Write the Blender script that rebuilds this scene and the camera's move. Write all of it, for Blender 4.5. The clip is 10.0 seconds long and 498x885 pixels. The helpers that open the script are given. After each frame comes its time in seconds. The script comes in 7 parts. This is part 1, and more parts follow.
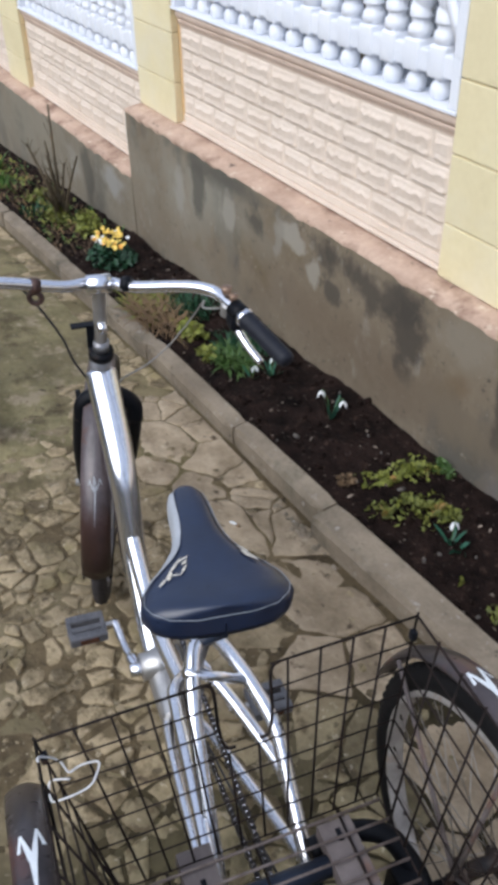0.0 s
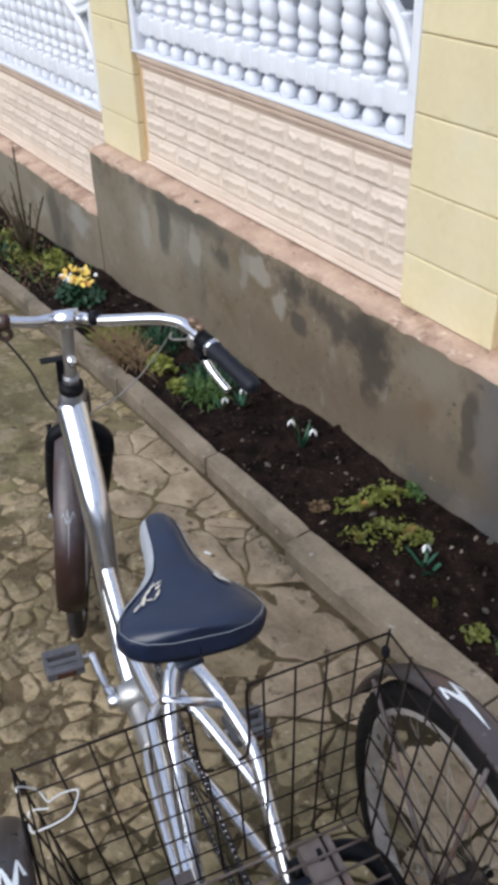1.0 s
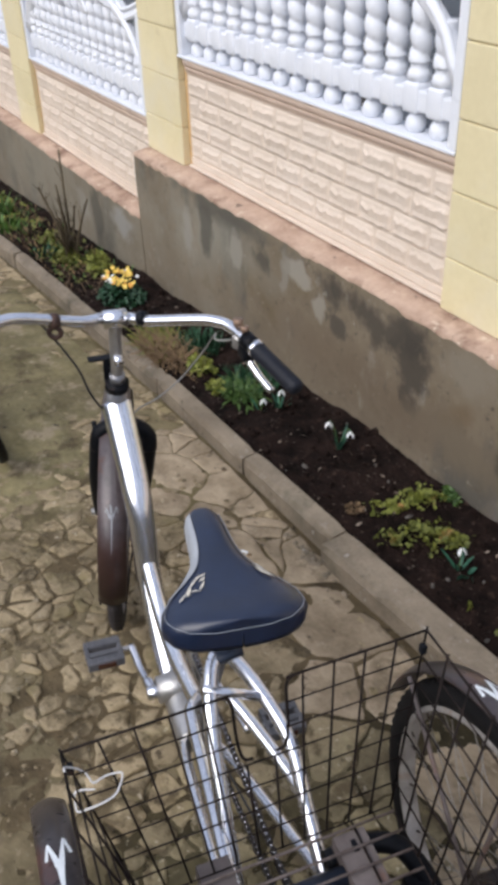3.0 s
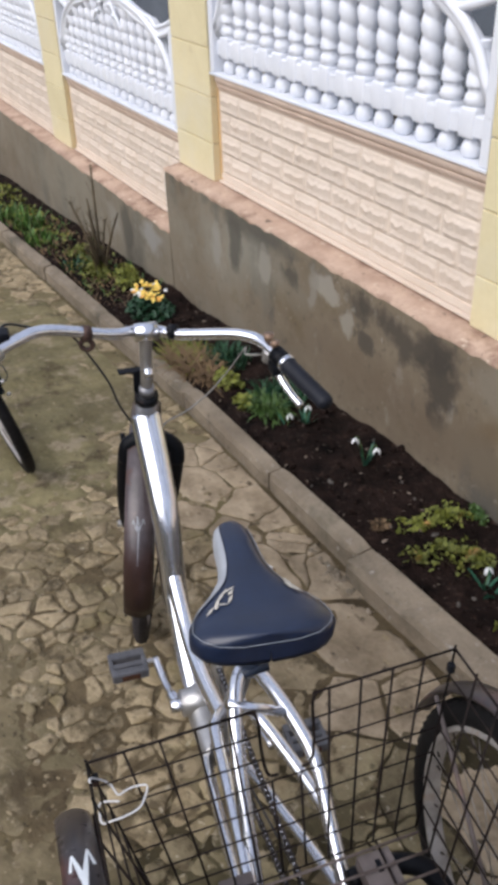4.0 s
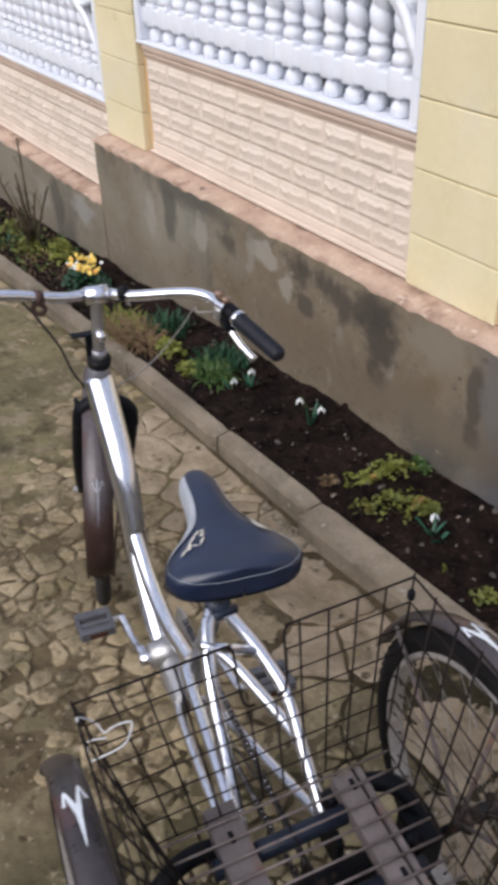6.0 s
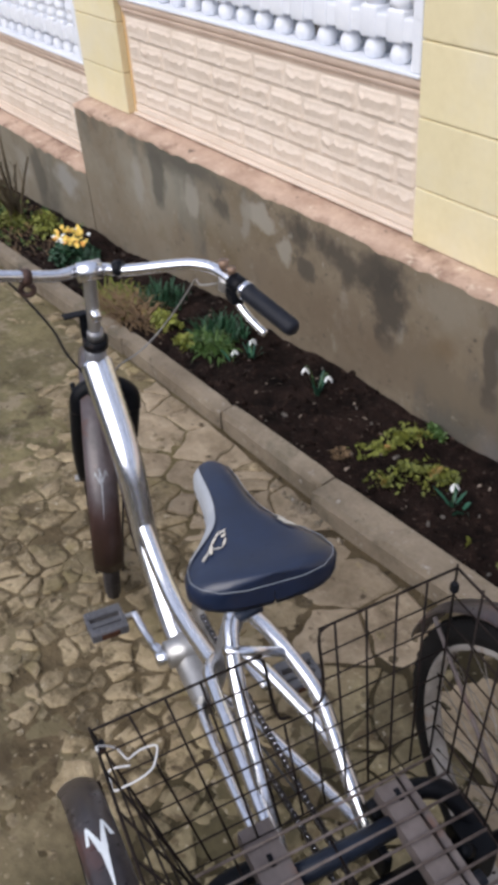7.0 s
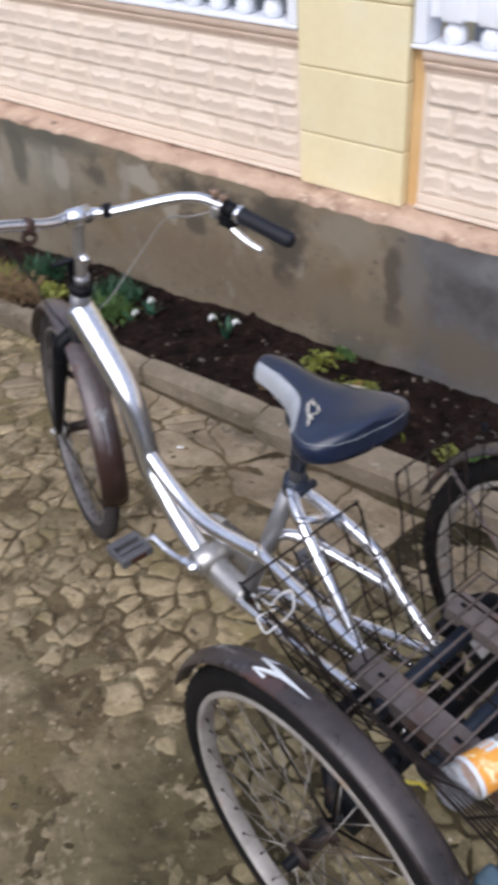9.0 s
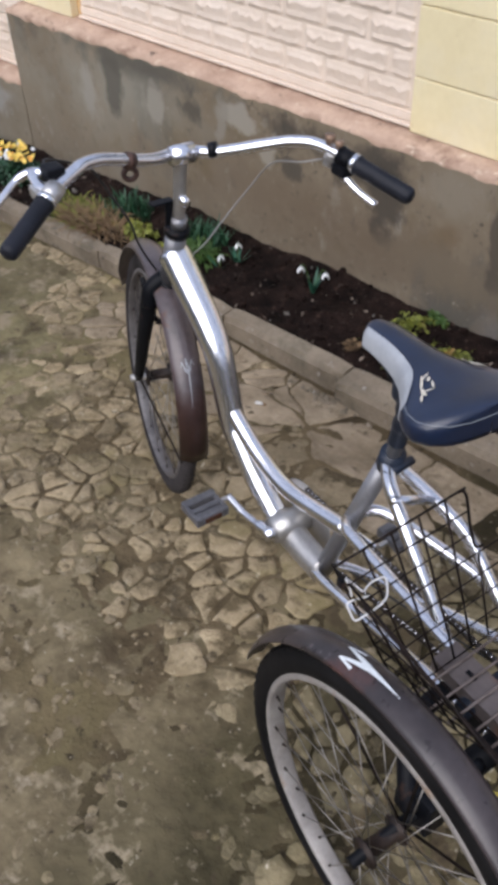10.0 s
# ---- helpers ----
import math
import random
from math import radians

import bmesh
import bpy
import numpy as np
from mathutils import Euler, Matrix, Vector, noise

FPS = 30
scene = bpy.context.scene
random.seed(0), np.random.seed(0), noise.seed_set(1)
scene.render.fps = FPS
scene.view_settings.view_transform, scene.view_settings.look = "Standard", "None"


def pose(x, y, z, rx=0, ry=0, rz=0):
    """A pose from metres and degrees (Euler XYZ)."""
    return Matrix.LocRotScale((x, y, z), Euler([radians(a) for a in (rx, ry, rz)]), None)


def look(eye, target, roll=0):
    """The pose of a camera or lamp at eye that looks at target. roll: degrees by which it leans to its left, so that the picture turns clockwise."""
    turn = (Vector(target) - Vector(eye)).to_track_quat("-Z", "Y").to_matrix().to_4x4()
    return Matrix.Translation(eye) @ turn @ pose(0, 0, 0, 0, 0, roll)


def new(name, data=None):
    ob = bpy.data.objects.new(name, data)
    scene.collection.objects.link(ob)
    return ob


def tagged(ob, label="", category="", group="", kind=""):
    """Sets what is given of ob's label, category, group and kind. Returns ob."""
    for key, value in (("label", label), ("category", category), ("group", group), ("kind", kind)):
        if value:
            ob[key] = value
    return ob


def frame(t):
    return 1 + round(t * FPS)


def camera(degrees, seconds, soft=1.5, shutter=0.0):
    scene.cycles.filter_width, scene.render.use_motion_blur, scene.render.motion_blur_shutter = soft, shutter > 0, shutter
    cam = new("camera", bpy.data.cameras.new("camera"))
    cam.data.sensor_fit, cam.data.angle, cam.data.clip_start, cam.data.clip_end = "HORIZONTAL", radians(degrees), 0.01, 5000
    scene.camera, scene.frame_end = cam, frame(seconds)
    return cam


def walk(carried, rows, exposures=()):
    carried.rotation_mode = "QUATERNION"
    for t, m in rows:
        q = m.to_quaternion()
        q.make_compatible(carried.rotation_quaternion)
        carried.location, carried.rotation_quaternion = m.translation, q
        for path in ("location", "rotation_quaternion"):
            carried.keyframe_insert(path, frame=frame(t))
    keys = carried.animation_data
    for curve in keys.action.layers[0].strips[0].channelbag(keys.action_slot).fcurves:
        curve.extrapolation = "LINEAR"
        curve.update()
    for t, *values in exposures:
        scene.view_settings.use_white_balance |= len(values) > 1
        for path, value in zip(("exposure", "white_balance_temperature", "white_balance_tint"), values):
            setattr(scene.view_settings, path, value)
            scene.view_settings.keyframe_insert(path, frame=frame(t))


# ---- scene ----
cam = camera(31.7, 10.0, 5.0, 0.3)
PATH = [
    (0, (1.864, -1.733, 1.828), (0.472, -0.948, 0.626), -1.3),
    (0.5, (1.881, -1.747, 1.838), (0.477, -0.941, 0.664), -1.7),
    (1, (1.893, -1.742, 1.833), (0.494, -0.881, 0.692), -1.8),
    (1.5, (1.915, -1.778, 1.857), (0.485, -0.912, 0.759), -0.7),
    (2, (1.911, -1.792, 1.858), (0.451, -0.967, 0.767), -1.7),
    (2.5, (1.899, -1.793, 1.845), (0.406, -1.057, 0.736), -2.8),
    (3, (1.914, -1.774, 1.848), (0.472, -0.975, 0.715), -2.2),
    (3.2, (1.918, -1.776, 1.85), (0.435, -0.999, 0.756), -3.3),
    (4.5, (1.907, -1.786, 1.843), (0.444, -1.014, 0.718), -1.0),
    (5, (1.918, -1.76, 1.827), (0.538, -0.907, 0.657), -1.4),
    (5.5, (1.933, -1.76, 1.837), (0.614, -0.812, 0.67), -0.7),
    (6, (1.949, -1.855, 1.843), (0.566, -0.984, 0.69), -2.2),
    (6.2, (1.963, -1.886, 1.849), (0.557, -1.039, 0.706), -3.1),
    (7.3, (1.756, -1.798, 1.768), (0.475, -0.905, 0.52), -5.4),
    (7.5, (1.736, -1.798, 1.759), (0.515, -0.846, 0.494), -5.7),
    (8, (1.777, -1.995, 1.752), (0.901, -0.687, 0.519), -4.9),
    (8.5, (1.785, -2.167, 1.782), (1.115, -0.784, 0.502), -1.9),
    (9, (1.722, -2.273, 1.807), (0.688, -1.123, 0.539), -4.2),
    (9.5, (1.694, -2.302, 1.798), (0.569, -1.233, 0.537), -2.7),
    (10, (1.614, -2.248, 1.768), (0.529, -1.245, 0.42), -2.7),
]
LIGHTING = [(0, 0.33, 6150, 9), (0.5, 0.32, 6150, 9), (2, 0.27, 6500, 10), (4.5, 0.25, 6500, 12), (6, 0.25, 6500, 13), (7.5, 0.31, 6450, 12), (8.5, 0.40, 6400, 12), (9.5, 0.42, 6350, 14), (10, 0.27, 6350, 13)]
walk(cam, [(t, look(eye, target, roll)) for t, eye, target, roll in PATH], LIGHTING)

# ---- world and light: bright overcast spring day ----
world = bpy.data.worlds.new("overcast_sky")
scene.world = world
world.use_nodes = True
wn = world.node_tree.nodes
sky = wn.new("ShaderNodeTexSky")
sky.sky_type = 'NISHITA'
sky.sun_disc = False
sky.sun_elevation = radians(44)
sky.sun_rotation = radians(167)
sky.air_density, sky.dust_density, sky.ozone_density = 1.0, 6.0, 1.0
veil = wn.new("ShaderNodeMixRGB")
veil.inputs[0].default_value = 0.6
veil.inputs[2].default_value = (6.6, 7.3, 9.2, 1)
world.node_tree.links.new(sky.outputs[0], veil.inputs[1])
world.node_tree.links.new(veil.outputs[0], wn["Background"].inputs[0])
wn["Background"].inputs[1].default_value = 0.095

sun_data = bpy.data.lights.new("sun", 'SUN')
sun_data.energy = 1.9
sun_data.angle = radians(60)
sun_data.color = (0.965, 0.98, 1.0)
sun = new("sun", sun_data)
sun.matrix_world = look((1.2, -5.2, 5.2), (0, 0, 0))

# ---- small tools ----
def ground_z(x, y=-0.6):
    """Height of the path: it falls away towards -x and rises a little from the kerb towards -y."""
    at = [0.62, 0.8, 1.05, 1.4, 1.7, 2.2, 4.0]
    far = float(np.interp(-y, at, [0.0, 0.02, 0.048, 0.066, 0.08, 0.09, 0.09]))
    near = float(np.interp(-y, at, [0.0, 0.035, 0.068, 0.064, 0.048, 0.05, 0.06]))
    k = min(1.0, max(0.0, (x - 0.5) / 0.7))
    rise = far + (near - far) * k
    return float(np.interp(x, GROUND_X, GROUND_H)) + rise


GROUND_X = np.linspace(-16, 8, 241)
_raw = np.interp(GROUND_X, [-16, -7, -4.4, -2.1, -1.0, 0.1, 1.3, 2.5, 8], [-1.05, -0.48, -0.30, -0.12, -0.04, 0.0, 0.035, 0.06, 0.15])
GROUND_H = np.convolve(np.pad(_raw, 5, mode="edge"), np.ones(11) / 11, mode="valid")


def finish(bm, smooth=True):
    bmesh.ops.recalc_face_normals(bm, faces=bm.faces)
    for face in bm.faces:
        face.smooth = smooth
    return bm


def to_mesh(name, bm, material, smooth=None):
    if smooth is not None:
        for face in bm.faces:
            face.smooth = smooth
    me = bpy.data.meshes.new(name)
    bm.to_mesh(me)
    bm.free()
    for m in (material if isinstance(material, (list, tuple)) else [material]):
        me.materials.append(m)
    return me


def part(name, bm, material, parent=None, label="", smooth=None):
    ob = new(name, to_mesh(name, bm, material, smooth))
    if parent is not None:
        ob.parent = parent
    if label:
        ob["label"] = label
    return ob


def shared(name, mesh, parent, m):
    ob = new(name, mesh)
    ob.parent = parent
    ob.matrix_basis = m
    return ob


def empty(name, m, label, category, group="", kind=""):
    ob = new(name)
    ob.matrix_basis = m
    ob.empty_display_size = 0.05
    return tagged(ob, label, category, group, kind)


def smooth_line(points, steps=6, closed=False):
    """Catmull-Rom through the points."""
    p = [Vector(q) for q in points]
    n = len(p)
    out = []
    spans = n if closed else n - 1
    for i in range(spans):
        a, b, c, d = (p[(i + k) % n] if closed else p[min(max(i + k, 0), n - 1)] for k in (-1, 0, 1, 2))
        for j in range(steps):
            t = j / steps
            out.append(0.5 * ((2 * b) + (c - a) * t + (2 * a - 5 * b + 4 * c - d) * t * t + (3 * b - a - 3 * c + d) * t ** 3))
    if not closed:
        out.append(p[-1])
    return out


def tube(bm, points, r, seg=10, closed=False, caps=True, flat=1.0):
    """Sweeps a ring of radius r (a number, or one a point) along points."""
    p = [Vector(q) for q in points]
    n = len(p)
    rings = []
    up = None
    for i in range(n):
        if closed:
            tan = p[(i + 1) % n] - p[i - 1]
        else:
            tan = p[min(i + 1, n - 1)] - p[max(i - 1, 0)]
        tan.normalize()
        if up is None:
            up = Vector((0, 0, 1)) if abs(tan.z) < 0.9 else Vector((0, 1, 0))
        up = (up - tan * up.dot(tan)).normalized()
        side = tan.cross(up)
        rad = r[i] if isinstance(r, (list, tuple)) else r
        rings.append([bm.verts.new(p[i] + (side * math.cos(a) + up * (math.sin(a) * flat)) * rad)
                      for a in (2 * math.pi * k / seg for k in range(seg))])
    for i in range(n if closed else n - 1):
        a, b = rings[i], rings[(i + 1) % n]
        for k in range(seg):
            bm.faces.new((a[k], a[(k + 1) % seg], b[(k + 1) % seg], b[k]))
    if caps and not closed:
        bm.faces.new(rings[0][::-1])
        bm.faces.new(rings[-1])
    return bm


def box(bm, lo, hi, bevel=0.0):
    made = bmesh.ops.create_cube(bm, size=1.0)["verts"]
    for v in made:
        v.co = Vector([lo[i] + (v.co[i] + 0.5) * (hi[i] - lo[i]) for i in range(3)])
    if bevel:
        edges = {e for v in made for e in v.link_edges}
        bmesh.ops.bevel(bm, geom=list(edges), offset=bevel, segments=2, affect='EDGES', profile=0.6)
    return bm


def lathe(bm, profile, seg=20, m=None, caps=True):
    """Turns a profile of (radius, height) round the z axis, then moves it by m."""
    m = m or Matrix()
    rings = []
    for r, z in profile:
        rings.append([bm.verts.new(m @ Vector((r * math.cos(2 * math.pi * k / seg), r * math.sin(2 * math.pi * k / seg), z))) for k in range(seg)])
    for a, b in zip(rings, rings[1:]):
        for k in range(seg):
            bm.faces.new((a[k], a[(k + 1) % seg], b[(k + 1) % seg], b[k]))
    for ring in (rings[0], rings[-1]) if caps else ():
        if (ring[0].co - ring[seg // 2].co).length > 1e-5:
            bm.faces.new(ring)
    return bm


def grid(bm, nx, ny, fn):
    """A sheet of nx by ny cells; fn(i/nx, j/ny) gives the place."""
    vs = [[bm.verts.new(fn(i / nx, j / ny)) for j in range(ny + 1)] for i in range(nx + 1)]
    for i in range(nx):
        for j in range(ny):
            bm.faces.new((vs[i][j], vs[i + 1][j], vs[i + 1][j + 1], vs[i][j + 1]))
    return bm


def axle_turn():
    """Turns the z axis onto the y axis, for things that spin on an axle."""
    return Matrix.Rotation(radians(90), 4, 'X')


# ---- materials ----
def surface(name, low, high, rough=(0.6, 0.8), metal=0.0, scale=6.0, fine=60.0, bump=0.15, depth=0.004, spots=None, per_piece=0.0, coat=0.0, spec=0.5, zone=None, early=None, stains=()):
    """Base colour between low and high by coarse and fine noise, with bump. spots: (colour, scale, from, to, detail).
    per_piece: how much lightness differs from object to object. zone: (x, low, high), other colours past a ragged line at x, over the spots; early: the same under the spots.
    stains: (x, z, half width, half height, colour, softness of the edge), ragged patches of their own shape."""
    m = bpy.data.materials.new(name)
    m.use_nodes = True
    nt = m.node_tree
    n, ln = nt.nodes, nt.links.new
    bsdf = n["Principled BSDF"]
    geo = n.new("ShaderNodeNewGeometry")
    src = geo.outputs["Position"]
    a = n.new("ShaderNodeTexNoise")
    a.inputs["Scale"].default_value = scale
    a.inputs["Detail"].default_value = 6
    a.inputs["Roughness"].default_value = 0.6
    b = n.new("ShaderNodeTexNoise")
    b.inputs["Scale"].default_value = fine
    b.inputs["Detail"].default_value = 4
    for t in (a, b):
        ln(src, t.inputs["Vector"])
    mixf = n.new("ShaderNodeMath")
    mixf.operation = 'MULTIPLY_ADD'
    ln(b.outputs["Fac"], mixf.inputs[0])
    mixf.inputs[1].default_value = 0.45
    half = n.new("ShaderNodeMath")
    half.operation = 'MULTIPLY_ADD'
    ln(a.outputs["Fac"], half.inputs[0])
    half.inputs[1].default_value = 1.5
    half.inputs[2].default_value = -0.48
    ln(half.outputs[0], mixf.inputs[2])
    ramp = n.new("ShaderNodeValToRGB")
    ramp.color_ramp.elements[0].position = 0.2
    ramp.color_ramp.elements[1].position = 0.8
    ramp.color_ramp.elements[0].color = (*low, 1)
    ramp.color_ramp.elements[1].color = (*high, 1)
    ln(mixf.outputs[0], ramp.inputs[0])
    colour = ramp.outputs[0]
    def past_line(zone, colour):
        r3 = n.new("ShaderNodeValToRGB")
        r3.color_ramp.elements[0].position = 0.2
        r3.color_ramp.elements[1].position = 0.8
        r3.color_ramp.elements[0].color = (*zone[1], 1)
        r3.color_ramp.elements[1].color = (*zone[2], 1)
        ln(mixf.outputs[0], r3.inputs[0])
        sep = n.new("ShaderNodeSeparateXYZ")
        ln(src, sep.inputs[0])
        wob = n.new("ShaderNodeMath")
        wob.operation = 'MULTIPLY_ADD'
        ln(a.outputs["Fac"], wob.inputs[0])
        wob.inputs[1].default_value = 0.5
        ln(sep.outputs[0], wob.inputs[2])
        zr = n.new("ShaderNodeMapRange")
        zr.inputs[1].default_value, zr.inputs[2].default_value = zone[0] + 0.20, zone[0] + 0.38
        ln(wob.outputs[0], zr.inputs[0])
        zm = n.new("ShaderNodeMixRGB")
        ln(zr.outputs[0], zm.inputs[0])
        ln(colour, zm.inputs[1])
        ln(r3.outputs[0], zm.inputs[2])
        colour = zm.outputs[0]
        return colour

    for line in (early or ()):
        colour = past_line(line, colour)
    for s in (spots or ()):
        tex = n.new("ShaderNodeTexNoise")
        tex.inputs["Scale"].default_value = s[1]
        tex.inputs["Detail"].default_value = s[4] if len(s) > 4 else 5
        tex.inputs["Roughness"].default_value = 0.65
        if len(s) > 5:
            mp = n.new("ShaderNodeMapping")
            mp.inputs["Scale"].default_value = s[5]
            mp.inputs["Location"].default_value = (s[1], 2.3, 1.7)
            ln(src, mp.inputs[0])
            ln(mp.outputs[0], tex.inputs["Vector"])
        else:
            mp = n.new("ShaderNodeMapping")
            mp.inputs["Location"].default_value = (s[1] * 0.37, 5.1, s[0][0] * 30)
            ln(src, mp.inputs[0])
            ln(mp.outputs[0], tex.inputs["Vector"])
        r2 = n.new("ShaderNodeValToRGB")
        r2.color_ramp.elements[0].position = s[2]
        r2.color_ramp.elements[1].position = s[3]
        ln(tex.outputs["Fac"], r2.inputs[0])
        mx = n.new("ShaderNodeMixRGB")
        ln(r2.outputs[0], mx.inputs[0])
        ln(colour, mx.inputs[1])
        mx.inputs[2].default_value = (*s[0], 1)
        colour = mx.outputs[0]
    if zone:
        colour = past_line(zone, colour)
    for sx, sz, hx, hz, stain_colour, *edge in stains:
        warp = n.new("ShaderNodeTexNoise")
        warp.inputs["Scale"].default_value = 5.5
        warp.inputs["Detail"].default_value = 6
        warp.inputs["Roughness"].default_value = 0.6
        ln(src, warp.inputs["Vector"])
        mp = n.new("ShaderNodeMapping")
        mp.inputs["Location"].default_value = (-sx / hx, 0, -sz / hz)
        mp.inputs["Scale"].default_value = (1 / hx, 0, 1 / hz)
        ln(src, mp.inputs[0])
        length = n.new("ShaderNodeVectorMath")
        length.operation = 'LENGTH'
        ln(mp.outputs[0], length.inputs[0])
        add = n.new("ShaderNodeMath")
        add.operation = 'MULTIPLY_ADD'
        ln(warp.outputs["Fac"], add.inputs[0])
        add.inputs[1].default_value = 3.4
        ln(length.outputs["Value"], add.inputs[2])
        fade = n.new("ShaderNodeMapRange")
        soft = edge[0] if edge else 0.5
        fade.inputs[1].default_value, fade.inputs[2].default_value = 2.45 + soft, 2.45 - soft
        fade.inputs[4].default_value = 0.84
        ln(add.outputs[0], fade.inputs[0])
        sm = n.new("ShaderNodeMixRGB")
        ln(fade.outputs[0], sm.inputs[0])
        ln(colour, sm.inputs[1])
        sm.inputs[2].default_value = (*stain_colour, 1)
        colour = sm.outputs[0]
    if per_piece:
        info = n.new("ShaderNodeObjectInfo")
        mr = n.new("ShaderNodeMapRange")
        ln(info.outputs["Random"], mr.inputs[0])
        mr.inputs[3].default_value = 1 - per_piece
        mr.inputs[4].default_value = 1 + per_piece
        isl = n.new("ShaderNodeMapRange")
        ln(geo.outputs["Random Per Island"], isl.inputs[0])
        isl.inputs[3].default_value = 1 - per_piece * 0.6
        isl.inputs[4].default_value = 1 + per_piece * 0.6
        mm = n.new("ShaderNodeMath")
        mm.operation = 'MULTIPLY'
        ln(mr.outputs[0], mm.inputs[0])
        ln(isl.outputs[0], mm.inputs[1])
        hsv = n.new("ShaderNodeHueSaturation")
        ln(mm.outputs[0], hsv.inputs["Value"])
        ln(colour, hsv.inputs["Color"])
        colour = hsv.outputs[0]
    ln(colour, bsdf.inputs["Base Color"])
    rr = n.new("ShaderNodeMapRange")
    ln(b.outputs["Fac"], rr.inputs[0])
    rr.inputs[3].default_value, rr.inputs[4].default_value = rough
    ln(rr.outputs[0], bsdf.inputs["Roughness"])
    bsdf.inputs["Metallic"].default_value = metal
    bsdf.inputs["Specular IOR Level"].default_value = spec
    bsdf.inputs["Coat Weight"].default_value = coat
    if bump:
        bp = n.new("ShaderNodeBump")
        bp.inputs["Strength"].default_value = min(1.0, bump * 3)
        bp.inputs["Distance"].default_value = depth
        ln(mixf.outputs[0], bp.inputs["Height"])
        ln(bp.outputs[0], bsdf.inputs["Normal"])
    return m


M_SOIL = surface("damp_soil", (0.0028, 0.0018, 0.0015), (0.024, 0.0142, 0.0112), (0.85, 0.98), scale=11, fine=60, bump=0.33, depth=0.020, spec=0.10,
                 spots=[((0.046, 0.028, 0.021), 30, 0.58, 0.70), ((0.13, 0.10, 0.082), 62, 0.63, 0.70)])
# Past x = 0.72 darker: wet mossy mud, with the tricycle's shade coloured in.
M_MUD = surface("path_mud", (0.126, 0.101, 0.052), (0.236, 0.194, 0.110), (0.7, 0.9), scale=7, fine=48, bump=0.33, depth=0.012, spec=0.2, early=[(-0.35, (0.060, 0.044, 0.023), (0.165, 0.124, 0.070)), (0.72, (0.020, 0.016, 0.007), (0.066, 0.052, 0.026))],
                spots=[((0.148, 0.122, 0.058), 1.1, 0.54, 0.72), ((0.042, 0.030, 0.016), 3.1, 0.55, 0.70), ((0.150, 0.115, 0.070), 15, 0.60, 0.70), ((0.026, 0.019, 0.011), 24, 0.60, 0.70), ((0.27, 0.23, 0.16), 60, 0.63, 0.70)])
# Stone colour past x = 0.80 takes in moss and shade below the tricycle.
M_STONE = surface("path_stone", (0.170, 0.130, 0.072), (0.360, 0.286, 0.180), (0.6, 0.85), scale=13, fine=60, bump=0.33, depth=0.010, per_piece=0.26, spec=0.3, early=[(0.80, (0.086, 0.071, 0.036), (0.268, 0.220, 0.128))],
                  spots=[((0.180, 0.146, 0.068), 3.3, 0.54, 0.68), ((0.092, 0.069, 0.037), 4.6, 0.55, 0.62, 8), ((0.100, 0.075, 0.040), 11, 0.56, 0.64), ((0.060, 0.043, 0.024), 21, 0.61, 0.70), ((0.50, 0.44, 0.33), 34, 0.62, 0.72)])
# Past x = 0.78 the crust is toned down to the shade-darkened mud.
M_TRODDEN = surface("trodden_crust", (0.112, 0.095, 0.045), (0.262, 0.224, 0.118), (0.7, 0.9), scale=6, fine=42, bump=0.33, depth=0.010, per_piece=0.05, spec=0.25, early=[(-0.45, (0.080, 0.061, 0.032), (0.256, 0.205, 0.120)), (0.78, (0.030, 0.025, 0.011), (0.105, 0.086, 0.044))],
                    spots=[((0.142, 0.116, 0.064), 1.3, 0.48, 0.64), ((0.30, 0.246, 0.160), 6.5, 0.56, 0.63, 8), ((0.075, 0.055, 0.030), 4.5, 0.54, 0.66), ((0.36, 0.30, 0.21), 14, 0.60, 0.72), ((0.060, 0.045, 0.026), 22, 0.62, 0.70), ((0.40, 0.35, 0.26), 55, 0.64, 0.72)])
M_SLAB = surface("path_slab", (0.195, 0.150, 0.096), (0.385, 0.308, 0.214), (0.6, 0.85), scale=9, fine=60, bump=0.33, depth=0.007, per_piece=0.14, spec=0.3,
                 spots=[((0.120, 0.090, 0.055), 5, 0.56, 0.70), ((0.070, 0.050, 0.030), 20, 0.60, 0.70), ((0.42, 0.36, 0.26), 30, 0.62, 0.74)])
M_KERB = surface("kerb_concrete", (0.156, 0.124, 0.087), (0.292, 0.240, 0.175), (0.75, 0.9), scale=6, fine=90, bump=0.3, depth=0.005, per_piece=0.05,
                 spots=[((0.095, 0.082, 0.055), 3.5, 0.52, 0.70), ((0.36, 0.33, 0.29), 30, 0.62, 0.72), ((0.07, 0.06, 0.045), 22, 0.62, 0.70)])
